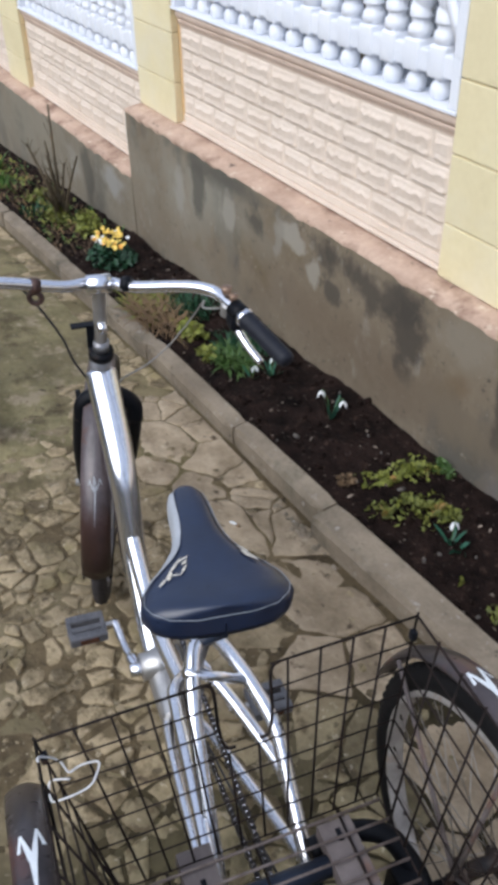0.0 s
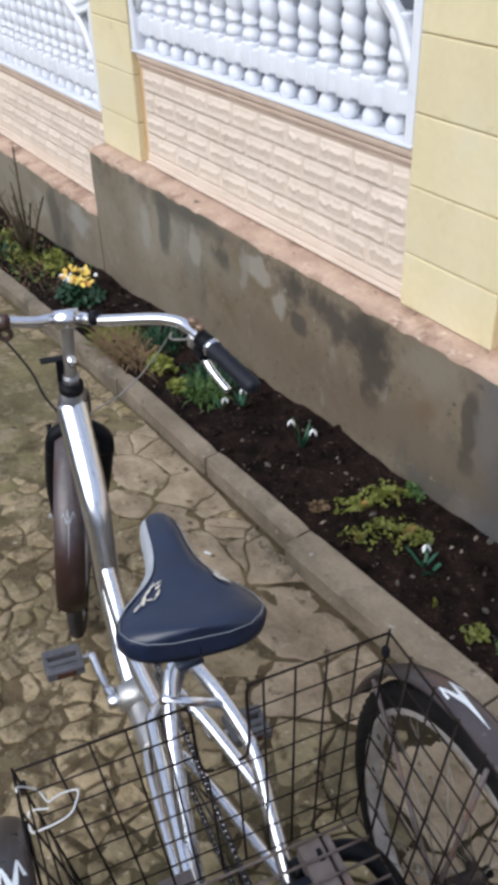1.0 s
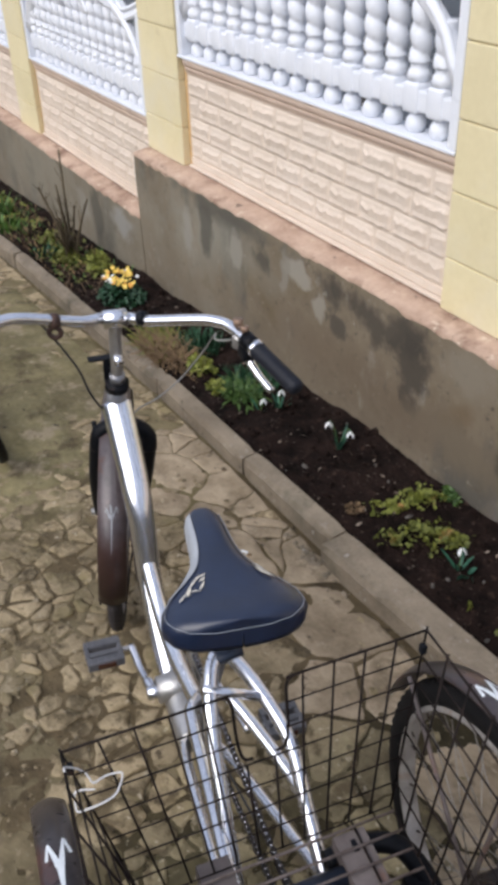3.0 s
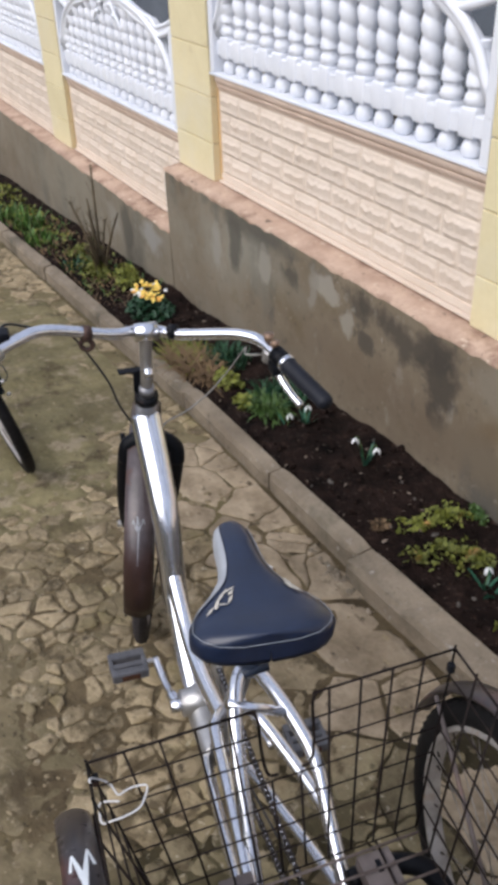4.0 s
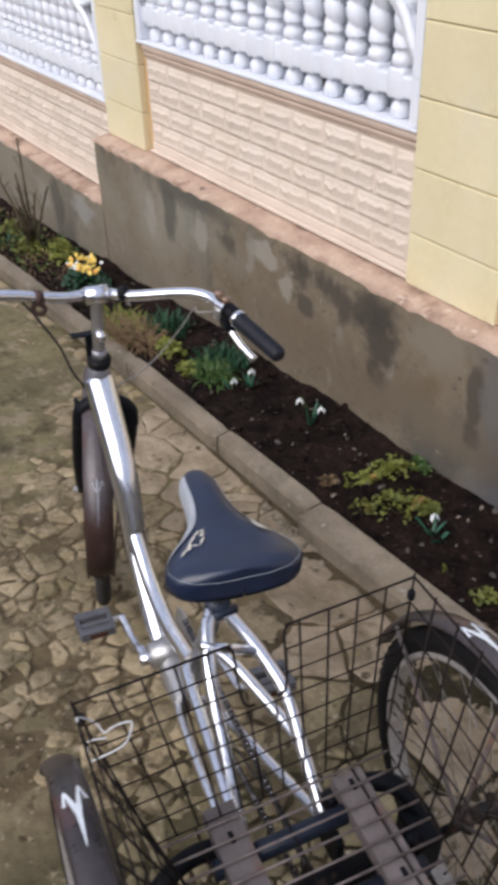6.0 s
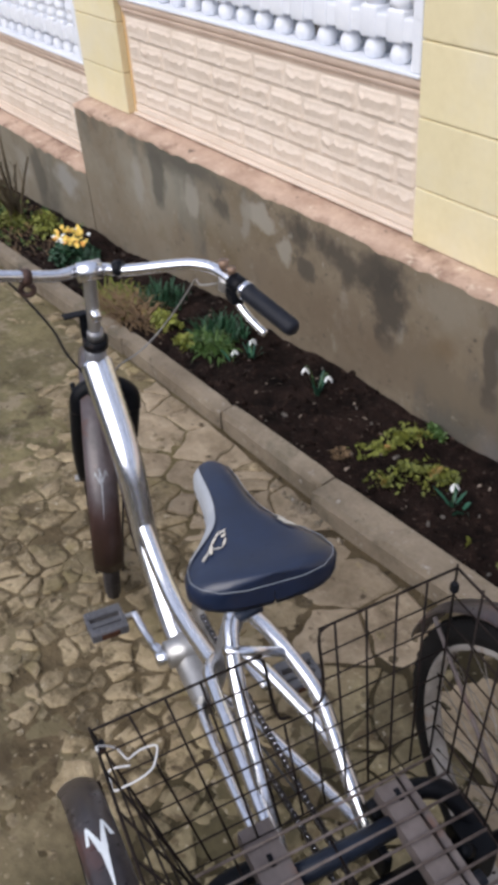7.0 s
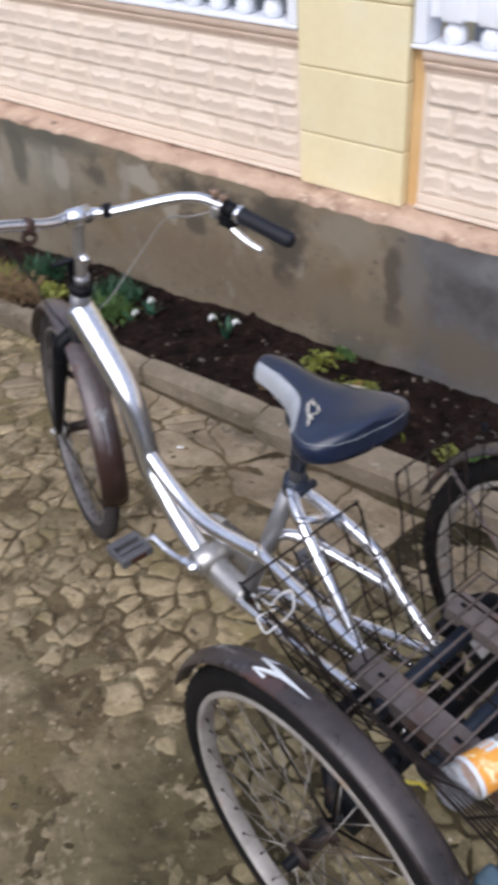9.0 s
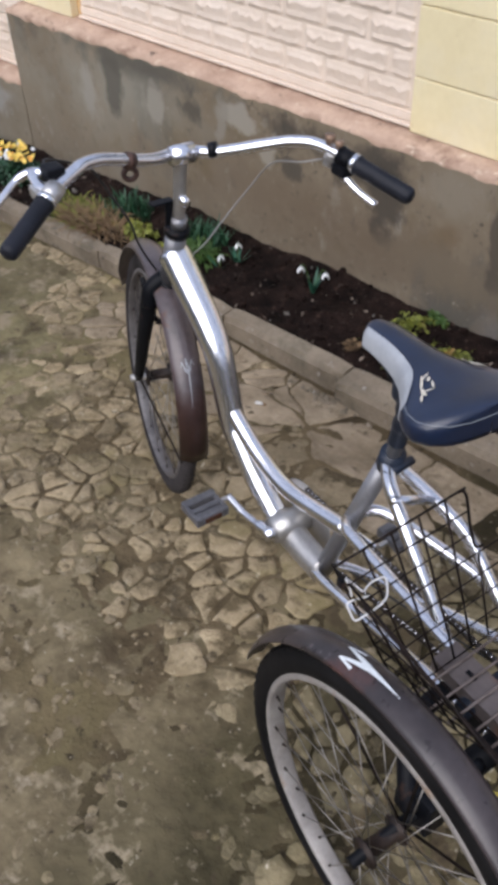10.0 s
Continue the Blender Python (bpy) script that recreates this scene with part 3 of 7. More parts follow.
def build_balustrade(x, z0):
    """White balustrade on the panel: sill, balusters, belt rail, side frames, arch ribs and crown."""
    b = empty("balustrade", pose(x, 0.055, z0), "white painted concrete balustrade with twisted balusters under an arch", "balustrade", "balustrades of the fence")
    w = BAL_W
    bm = bmesh.new()
    box(bm, (0.0, -0.055, 0.0), (w, 0.05, 0.011), 0.003)
    part("sill", bm, M_WHITE, b)
    bm = bmesh.new()
    box(bm, (0.01, -0.028, 0.078), (w - 0.01, 0.022, 0.140), 0.007)
    part("belt_rail", bm, M_WHITE, b)
    for lo, hi in ((0.002, 0.040), (w - 0.040, w - 0.002)):
        bm = bmesh.new()
        box(bm, (lo, -0.050, 0.012), (hi, 0.045, 0.475), 0.006)
        part("side_frame", bm, M_WHITE, b)
    for i in range(N_BAL):
        shared("baluster", BALUSTERS[i], b, Matrix.Translation((BAL_FIRST + BAL_STEP * i, 0, 0.010)))
    # main arch rib, double moulded
    for r, dy, dz in ((0.026, -0.012, 0.0), (0.017, -0.030, 0.022)):
        bm = bmesh.new()
        tube(bm, [(0.03 + (w - 0.06) * k / 48, dy, arch_h(k / 48) + 0.02 + dz) for k in range(49)], r, 10)
        finish(bm)
        part("arch_rib", bm, M_WHITE, b)
    # crown: draped shoulders that rise to a peak
    def crown(s):
        k = abs(2 * s - 1)
        drape = 0.430 + 0.055 * max(0, (k - 0.72) / 0.28) ** 1.6
        peak = 0.455 + 0.115 * math.exp(-((k / 0.42) ** 2)) + 0.02 * math.exp(-((k / 0.09) ** 2))
        return max(drape, peak if k < 0.72 else 0) + 0.0
    for r, dy, dz in ((0.022, -0.005, 0.0), (0.014, -0.026, -0.020), (0.012, -0.024, 0.020)):
        bm = bmesh.new()
        tube(bm, smooth_line([(0.02 + (w - 0.04) * k / 32, dy, crown(k / 32) + dz) for k in range(33)], 3), r, 8)
        finish(bm)
        part("crown_rib", bm, M_WHITE, b)
    # leaf scrolls at the crown
    for side in (-1, 1):
        bm = bmesh.new()
        for q in range(3):
            pts = [(w / 2 + side * (0.01 + 0.05 * q + 0.10 * t), -0.035, 0.545 - 0.05 * q - 0.09 * t * t + 0.03 * t) for t in (0, .25, .5, .75, 1)]
            tube(bm, smooth_line(pts, 3), [0.016 - 0.010 * k / 12 for k in range(13)], 8)
        finish(bm)
        part("scroll", bm, M_WHITE, b)
    return b


for k in range(-4, 3):
    z0 = PLINTH_HI if k >= -1 else PLINTH_LO
    build_pillar(BAY * k, z0)
for k in range(-4, 2):
    z0 = PLINTH_HI if k >= -1 else PLINTH_LO
    build_panel(BAY * k + 0.432, z0, BAY - 0.39 - 0.044)
    build_balustrade(BAY * k + 0.395, z0 + 0.476)


# ---- yard behind the fence ----
M_HOUSE = surface("house_render", (0.075, 0.088, 0.105), (0.13, 0.147, 0.17), (0.7, 0.9), scale=1.2, fine=30, bump=0.1)
M_BARK = surface("bark", (0.05, 0.04, 0.03), (0.12, 0.10, 0.08), (0.8, 0.95), scale=10, fine=60, bump=0.4, depth=0.01)
M_GLASS_DARK = surface("dark_pane", (0.02, 0.025, 0.03), (0.04, 0.045, 0.05), (0.1, 0.2), bump=0)
M_YARD = surface("yard_paving", (0.055, 0.064, 0.080), (0.105, 0.118, 0.142), (0.8, 0.95), scale=2, fine=30, bump=0.3)


def build_yard():
    bm = bmesh.new()
    grid(bm, 30, 10, lambda s, t: (-14 + 24 * s, 0.38 + 8 * t, (ground_z(-14 + 24 * s) + 0.30) + 0.05 * noise.noise((s * 20, t * 8, 0))))
    part("yard", bm, M_YARD)["kind"] = "structure"
    house = empty("house", pose(0, 3.4, 0), "slate-grey rendered house in the yard behind the fence", "house")
    bm = bmesh.new()
    box(bm, (-14, 0, -1.5), (8, 0.3, 4.0))
    part("wall", bm, M_HOUSE, house)
    for x in (-6.0, -3.0, 0.2, 3.0):
        bm = bmesh.new()
        for lo, hi in (((x, -0.05, 0.9), (x + 0.08, 0.02, 2.3)), ((x + 1.12, -0.05, 0.9), (x + 1.2, 0.02, 2.3)), ((x, -0.05, 2.22), (x + 1.2, 0.02, 2.3)), ((x, -0.05, 0.9), (x + 1.2, 0.02, 0.98)), ((x + 0.57, -0.05, 0.9), (x + 0.63, 0.02, 2.3))):
            box(bm, lo, hi, 0.005)
        win = part("window", bm, M_WHITE, house, "white framed window")
        bm = bmesh.new()
        box(bm, (x + 0.06, -0.012, 0.95), (x + 1.14, -0.004, 2.25))
        part("pane", bm, M_GLASS_DARK, win)
    bm = bmesh.new()
    pts = smooth_line([(-1.95, 1.15, -0.3), (-1.97, 1.16, 0.6), (-1.90, 1.18, 1.3), (-1.98, 1.2, 2.2), (-1.85, 1.25, 3.2)], 5)
    tube(bm, pts, [0.07 - 0.035 * k / (len(pts) - 1) for k in range(len(pts))], 10)
    tree = empty("bare_tree", Matrix(), "bare dark-barked young tree behind the fence", "tree")
    finish(bm)
    part("trunk", bm, M_BARK, tree)
    rng = random.Random(5)
    for i in range(9):
        k = rng.randint(10, len(pts) - 2)
        a = rng.uniform(0, 6.28)
        d = Vector((math.cos(a), math.sin(a), 0.9))
        bm = bmesh.new()
        tube(bm, smooth_line([pts[k], pts[k] + d * 0.3, pts[k] + d * 0.7 + Vector((0, 0, 0.2)), pts[k] + d * 1.0 + Vector((0, 0, 0.5))], 3), [0.022 - 0.0019 * q for q in range(10)], 6)
        finish(bm)
        part("limb", bm, M_BARK, tree)


build_yard()
# the house front across the lane closes the place behind the camera
bm = bmesh.new()
box(bm, (-14, -9.3, -1.5), (10, -9.0, 3.0))
tagged(part("wall_across", bm, M_HOUSE), "plain rendered wall across the lane", "wall", kind="structure")

# ---- the tricycle ----
M_CHROME = surface("silver_lacquer", (0.74, 0.75, 0.79), (0.88, 0.89, 0.93), (0.19, 0.29), metal=1.0, scale=12, fine=120, bump=0.03, depth=0.001, coat=0.12)
M_GREY_TUBE = surface("dull_grey_lacquer", (0.22, 0.22, 0.235), (0.34, 0.34, 0.355), (0.30, 0.45), metal=0.7, scale=9, fine=90, bump=0.06, depth=0.001)
M_ALU = surface("scuffed_alloy", (0.42, 0.41, 0.40), (0.60, 0.59, 0.58), (0.32, 0.5), metal=0.85, scale=18, fine=120, bump=0.05, depth=0.001)
M_RUBBER = surface("tyre_rubber", (0.003, 0.003, 0.0035), (0.013, 0.012, 0.0125), (0.6, 0.8), scale=9, fine=120, bump=0.2, depth=0.002, spec=0.18, spots=[((0.045, 0.040, 0.040), 4, 0.62, 0.74)])
M_GRIP = surface("grip_rubber", (0.005, 0.006, 0.010), (0.014, 0.016, 0.024), (0.5, 0.65), spec=0.3, scale=20, fine=160, bump=0.2, depth=0.001)
M_BLACK = surface("black_enamel", (0.002, 0.0024, 0.004), (0.008, 0.009, 0.012), (0.4, 0.55), spec=0.15, scale=12, fine=90, bump=0.08, depth=0.001, spots=[((0.07, 0.04, 0.028), 16, 0.62, 0.72)])
M_NAVY_TUBE = surface("blue_black_enamel", (0.008, 0.012, 0.022), (0.018, 0.026, 0.044), (0.3, 0.5), spec=0.35, scale=12, fine=90, bump=0.08, depth=0.001)
M_GUARD = surface("faded_plum_mudguard", (0.018, 0.0150, 0.0155), (0.068, 0.0555, 0.0575), (0.22, 0.38), scale=5, fine=70, bump=0.08, depth=0.001,
                  spots=[((0.095, 0.046, 0.040), 6, 0.58, 0.72), ((0.16, 0.14, 0.145), 40, 0.64, 0.74)])
M_GUARD_F = surface("brown_mudguard", (0.034, 0.0265, 0.0275), (0.112, 0.089, 0.092), (0.26, 0.42), spec=0.5, coat=0.15, scale=7, fine=70, bump=0.08, depth=0.001,
                    spots=[((0.10, 0.038, 0.018), 9, 0.62, 0.74), ((0.15, 0.11, 0.10), 45, 0.66, 0.75)],
                    stains=[(0.490, 0.420, 0.17, 0.150, (0.036, 0.0115, 0.0065), 0.3), (0.49, 0.390, 0.15, 0.115, (0.012, 0.0055, 0.0036), 0.3)])
M_WIRE = surface("rusty_wire", (0.004, 0.0028, 0.0024), (0.020, 0.0125, 0.0105), (0.5, 0.75), spec=0.18, metal=0.1, scale=30, fine=160, bump=0.1, depth=0.0006)
# Paler than the wire: sky reflected off the floor rods is coloured in.
M_SKYLIT_ROD = surface("skylit_rod", (0.10, 0.075, 0.065), (0.22, 0.18, 0.165), (0.4, 0.6), metal=0.3, scale=30, fine=160, bump=0.1, depth=0.0006)
M_CHANNEL = surface("grey_brown_channel", (0.085, 0.068, 0.064), (0.165, 0.138, 0.132), (0.55, 0.75), metal=0.1, scale=9, fine=90, bump=0.12, depth=0.001,
                    spots=[((0.16, 0.075, 0.045), 10, 0.56, 0.7)])
M_VINYL = surface("navy_vinyl", (0.0021, 0.0065, 0.0222), (0.0080, 0.0185, 0.052), (0.20, 0.48), spec=0.75, scale=10, fine=180, bump=0.1, depth=0.0008)
M_STRIPE = surface("grey_vinyl", (0.30, 0.32, 0.35), (0.42, 0.44, 0.47), (0.4, 0.6), scale=14, fine=120, bump=0.08, depth=0.001)
M_SEAM = surface("seam_thread", (0.16, 0.18, 0.21), (0.26, 0.28, 0.31), (0.6, 0.8), bump=0)
M_FOAM = surface("torn_foam", (0.50, 0.46, 0.38), (0.70, 0.66, 0.56), (0.8, 0.95), scale=30, fine=150, bump=0.3, depth=0.002)
M_DECAL_WORN = surface("worn_grey_decal", (0.22, 0.23, 0.25), (0.36, 0.37, 0.39), (0.4, 0.6), scale=30, fine=150, bump=0.02)
M_DECAL = surface("silver_decal", (0.66, 0.70, 0.72), (0.80, 0.83, 0.85), (0.35, 0.55), scale=30, fine=150, bump=0.02)
M_PEDAL = surface("grey_plastic", (0.060, 0.060, 0.068), (0.125, 0.125, 0.135), (0.45, 0.6), scale=20, fine=120, bump=0.1, depth=0.001)
M_ORANGE = surface("orange_reflector", (0.050, 0.022, 0.015), (0.085, 0.036, 0.022), (0.15, 0.3), scale=60, fine=200, bump=0.1, depth=0.001)
M_RED = surface("red_reflector", (0.45, 0.04, 0.02), (0.62, 0.08, 0.03), (0.15, 0.3), scale=60, fine=200, bump=0.1, depth=0.001)
M_RIM = surface("dull_rim", (0.22, 0.20, 0.185), (0.40, 0.375, 0.35), (0.4, 0.6), metal=0.25, scale=16, fine=120, bump=0.05, depth=0.001, spots=[((0.30, 0.22, 0.16), 18, 0.58, 0.72)])
M_SPOKE = surface("spoke_steel", (0.24, 0.22, 0.20), (0.38, 0.355, 0.32), (0.4, 0.6), metal=0.6, scale=20, bump=0)
M_CABLE = surface("black_cable", (0.01, 0.01, 0.011), (0.02, 0.02, 0.022), (0.4, 0.6), bump=0)
M_CABLE_GREY = surface("grey_cable", (0.20, 0.19, 0.175), (0.30, 0.29, 0.27), (0.5, 0.7), bump=0)
M_STUD = surface("brown_stud", (0.16, 0.095, 0.060), (0.30, 0.20, 0.135), (0.35, 0.5), metal=0.3, scale=40, fine=160, bump=0.1, depth=0.001)
M_RUSTY = surface("rusty_clip", (0.035, 0.018, 0.014), (0.115, 0.062, 0.046), (0.5, 0.7), metal=0.2, scale=40, fine=160, bump=0.15, depth=0.001)

LEAN = 2.9
TRIKE = empty("tricycle", pose(1.083 - 0.183 * 0.05, -1.348 - 0.983 * 0.05, 0, 0, 0, 169.45) @ pose(0, 0, 0, LEAN), "silver adult cargo tricycle with a wire basket standing on the path", "tricycle")
FRONT_HUB = Vector((0.945, -0.006, 0.390))
TYRE_R = 0.330


def wheel_meshes():
    tyre = bmesh.new()
    ring = [(TYRE_R - 0.0262) * Vector((math.cos(a), 0, math.sin(a))) for a in (2 * math.pi * k / 72 for k in range(72))]
    tube(tyre, ring, 0.0262, 14, closed=True)
    for v in tyre.verts:
        v.co.y *= 0.76
    # tread blocks round the tyre
    for k in range(72):
        a = 2 * math.pi * (k + 0.5) / 72
        for off in (-0.010, 0.0, 0.010):
            aa = a + (0.02 if off else 0)
            m = Matrix.Rotation(-aa, 4, 'Y') @ Matrix.Translation((TYRE_R - 0.002 - abs(off) * 0.32, off, 0))
            bmesh.ops.create_cube(tyre, size=1.0, matrix=m @ Matrix.Diagonal((0.0026, 0.0060, 0.016, 1)))
    finish(tyre)
    rim = bmesh.new()
    prof = [(0.274, 0.0), (0.2745, 0.014), (0.277, 0.0175), (0.281, 0.0165), (0.291, 0.0110), (0.291, -0.0110), (0.281, -0.0165), (0.277, -0.0175), (0.2745, -0.014)]
    lathe(rim, prof + [prof[0]], 72, axle_turn(), caps=False)
    bmesh.ops.remove_doubles(rim, verts=rim.verts, dist=1e-6)
    finish(rim)
    hub = bmesh.new()
    lathe(hub, [(0.008, -0.055), (0.008, -0.036), (0.026, -0.034), (0.026, -0.030), (0.015, -0.026), (0.014, 0.026), (0.026, 0.030), (0.026, 0.034), (0.008, 0.036), (0.008, 0.055)], 20, axle_turn())
    finish(hub)
    spoke = bmesh.new()
    tube(spoke, [(0, 0, 0), (0, 0, 1)], 0.0009, 5)
    finish(spoke)
    nipple = bmesh.new()
    tube(nipple, [(0, 0, -0.004), (0, 0, 0.012)], [0.0026, 0.0018], 6)
    finish(nipple)
    M_HUB = surface("rusty_hub", (0.008, 0.006, 0.006), (0.040, 0.024, 0.017), (0.5, 0.7), metal=0.3, scale=30, fine=120, bump=0.1, depth=0.001)
    return to_mesh("tyre", tyre, M_RUBBER), to_mesh("rim", rim, M_RIM), to_mesh("hub", hub, M_HUB), to_mesh("spoke", spoke, M_SPOKE), to_mesh("nipple", nipple, M_HUB)


WHEEL = wheel_meshes()
FRONT_WHEEL = [WHEEL[0].copy(), WHEEL[1].copy(), WHEEL[2]]
FRONT_WHEEL[0].materials[0] = surface("dusty_tyre", (0.010, 0.009, 0.0095), (0.056, 0.050, 0.051), (0.7, 0.9), scale=7, fine=110, bump=0.2, depth=0.002, spec=0.2)
FRONT_WHEEL[1].materials[0] = surface("grimy_rim", (0.07, 0.065, 0.066), (0.17, 0.16, 0.16), (0.4, 0.6), metal=0.2, scale=16, fine=120, bump=0.05, depth=0.001)


def build_wheel(name, m):
    w = new(name)
    w.parent = TRIKE
    w.matrix_basis = m
    for nm, me in zip(("tyre", "rim", "hub"), FRONT_WHEEL if name == "front_wheel" else WHEEL):
        shared(nm, me, w, Matrix())
    for k in range(36):
        side = 1 if k % 2 else -1
        a = 2 * math.pi * k / 36
        b = a + (0.62 if (k // 2) % 2 else -0.62)
        p0 = Vector((0.025 * math.cos(b), 0.030 * side, 0.025 * math.sin(b)))
        p1 = Vector((0.276 * math.cos(a), 0.004 * side, 0.276 * math.sin(a)))
        d = p1 - p0
        shared("spoke", WHEEL[3], w, Matrix.Translation(p0) @ d.to_track_quat('Z', 'Y').to_matrix().to_4x4() @ Matrix.Diagonal((1, 1, d.length, 1)))
        shared("nipple", WHEEL[4], w, Matrix.Translation(p1) @ (-d).to_track_quat('Z', 'Y').to_matrix().to_4x4())
    return w


REAR_L, REAR_R = Vector((-0.295, 0.308, 0.398)), Vector((-0.285, -0.350, 0.458))
build_wheel("rear_wheel", Matrix.Translation(REAR_L))
build_wheel("rear_wheel", Matrix.Translation(REAR_R))
STEER = Matrix.Rotation(radians(-15), 4, 'Z') @ Matrix.Rotation(radians(2.4), 4, 'X')
FRONT = Matrix.Translation(FRONT_HUB) @ STEER
build_wheel("front_wheel", FRONT @ Matrix.Scale(0.945, 4))


def guard_point(R, a, y, crown):
    r = R - crown * (y / 0.034) ** 2
    return Vector((r * math.cos(a), y, r * math.sin(a)))


def build_guard(m, a0, a1, mat, label, R=0.356, half=0.033, crown=0.016, n=40, square=False):
    bm = bmesh.new()
    a0, a1 = radians(a0), radians(a1)
    tip = lambda s: min(1, 0.55 + 6 * s, 1 if square else 0.55 + 6 * (1 - s))
    outer = lambda s, t: m @ guard_point(R, a0 + (a1 - a0) * s, half * (2 * t - 1) * tip(s), crown)
    inner = lambda s, t: m @ guard_point(R - 0.003, a0 + (a1 - a0) * s, half * (2 * t - 1) * tip(s), crown)
    grid(bm, n, 8, outer)
    grid(bm, n, 8, inner)
    bmesh.ops.remove_doubles(bm, verts=bm.verts, dist=1e-6)
    edges = [e for e in bm.edges if e.is_boundary]
    bmesh.ops.bridge_loops(bm, edges=edges)
    finish(bm)
    return part("mudguard", bm, mat, TRIKE, label)


def build_decal(guard, m, a_head, direction, R=0.356, crown=0.016, thin=False):
    """Silver winged arrow: two prongs at the head, a long tapering tail, each a tapering stroke."""
    if thin:
        strokes = [((0.014, -0.014), (0.001, -0.010), 0.0010, 0.0012), ((0.001, -0.010), (0.026, -0.003), 0.0012, 0.0014), ((0.026, -0.003), (-0.004, 0.003), 0.0014, 0.0012),
                   ((-0.004, 0.003), (0.030, 0.004), 0.0012, 0.0016), ((0.020, 0.0), (0.110, 0.001), 0.0020, 0.0004), ((0.026, 0.006), (0.004, 0.012), 0.0014, 0.0010), ((0.004, 0.012), (0.016, 0.015), 0.0010, 0.0008)]
    else:
        strokes = [((0.000, 0.0110), (0.048, 0.0000), 0.0016, 0.0046), ((0.001, 0.0112), (0.030, 0.0150), 0.0014, 0.0024), ((-0.006, -0.0110), (0.046, -0.0030), 0.0016, 0.0044),
                   ((-0.005, -0.0112), (0.024, -0.0180), 0.0014, 0.0028), ((0.038, -0.0018), (0.110, 0.0), 0.0056, 0.0004)]
    bm = bmesh.new()
    for (s0, y0), (s1, y1), w0, w1 in strokes:
        ds, dy = s1 - s0, y1 - y0
        L = math.hypot(ds, dy)
        n = 8
        rows = []
        for k in range(n + 1):
            t = k / n
            w = w0 + (w1 - w0) * t
            row = []
            for e in (-1, 1):
                s, y = s0 + ds * t - e * w * dy / L, y0 + dy * t + e * w * ds / L
                row.append(bm.verts.new(m @ guard_point(R + 0.0012, a_head + direction * s / R, y, crown)))
            rows.append(row)
        for p, q in zip(rows, rows[1:]):
            bm.faces.new((p[0], p[1], q[1], q[0]))
    part("decal", bm, M_DECAL_WORN if thin else M_DECAL, guard, "worn grey outline decal" if thin else "silver arrow decal")


for side in (1, -1):
    m = Matrix.Translation(REAR_L if side > 0 else REAR_R)
    g = build_guard(m, 12, 172, M_GUARD, "faded plum mudguard with rust", half=0.027)
    build_decal(g, m, radians(69), 1)
    # stays of the guard
    for a in (38, 94, 146):
        for yy in (0.036, -0.036):
            bm = bmesh.new()
            tip = m @ Vector((0.340 * math.cos(radians(a)), yy * 0.9, 0.340 * math.sin(radians(a))))
            tube(bm, [m @ Vector((0, yy * 1.2, 0)), tip], 0.0044 if side < 0 else 0.0028, 6)
            finish(bm)
            if (yy < 0) == (side > 0):
                part("guard_stay", bm, M_CHANNEL if side < 0 else M_WIRE, TRIKE)
            else:
                bm.free()
g = build_guard(FRONT, 14, 182, M_GUARD_F, "brown mudguard with rust", R=0.342, half=0.034, square=True)
build_decal(g, FRONT, radians(140), 1, R=0.342, thin=True)
for yy in (0.05, -0.05):
    bm = bmesh.new()
    tube(bm, [FRONT @ Vector((0, yy, 0)), FRONT @ Vector((-0.20, yy * 0.7, -0.02)), FRONT @ Vector((-0.328, yy * 0.6, -0.02))], 0.0025, 6)
    finish(bm)
    part("guard_stay", bm, M_WIRE, TRIKE)


def rod(name, pts, r, mat, label="", steps=6, seg=14, parent=None, bend=True):
    bm = bmesh.new()
    line = smooth_line(pts, steps) if bend and len(pts) > 2 else pts
    tube(bm, line, r, seg)
    finish(bm)
    return part(name, bm, mat, parent or TRIKE, label)


# frame: long curved main tube from the head to the bottom bracket, a second curved tube to the seat tube
HEAD_TOP, HEAD_LOW = Vector((0.798, 0, 0.858)), Vector((0.846, 0, 0.712))
rod("main_tube", [(0.818, 0, 0.795), (0.752, 0, 0.742), (0.690, 0, 0.690), (0.645, 0, 0.638), (0.618, 0, 0.570), (0.588, 0, 0.485), (0.560, 0, 0.448), (0.500, 0, 0.392), (0.430, 0, 0.342), (0.390, 0, 0.322)], [0.0355 - 0.0085 * min(1, k / 40) for k in range(55)], M_CHROME, "thick silver tube")
rod("top_tube", [(0.600, 0, 0.520), (0.566, 0, 0.500), (0.500, 0, 0.466), (0.420, 0, 0.444), (0.340, 0, 0.446), (0.215, 0, 0.478), (0.185, 0, 0.488)], 0.0185, M_CHROME)
rod("head_tube", [HEAD_TOP, HEAD_LOW], 0.023, M_GREY_TUBE)
rod("head_ring", [HEAD_TOP + Vector((-0.003, 0, 0.010)), HEAD_TOP + Vector((0.002, 0, -0.008))], 0.027, M_BLACK)
rod("head_ring", [HEAD_LOW + Vector((-0.002, 0, 0.006)), HEAD_LOW + Vector((0.003, 0, -0.010))], 0.027, M_BLACK)
rod("bottom_tube", [(0.402, 0, 0.330), (0.300, 0, 0.318), (0.236, 0, 0.316)], 0.032, M_ALU, "scuffed grey tube")
rod("bottom_bracket", [(0.366, 0.042, 0.345), (0.366, -0.042, 0.345)], 0.030, M_ALU)
rod("seat_tube", [(0.248, 0, 0.300), (0.113, -0.021, 0.725)], 0.0175, M_GREY_TUBE, "dull grey seat tube")
rod("seat_post", [(0.114, -0.022, 0.715), (0.058, 0, 0.925)], 0.0135, M_ALU)
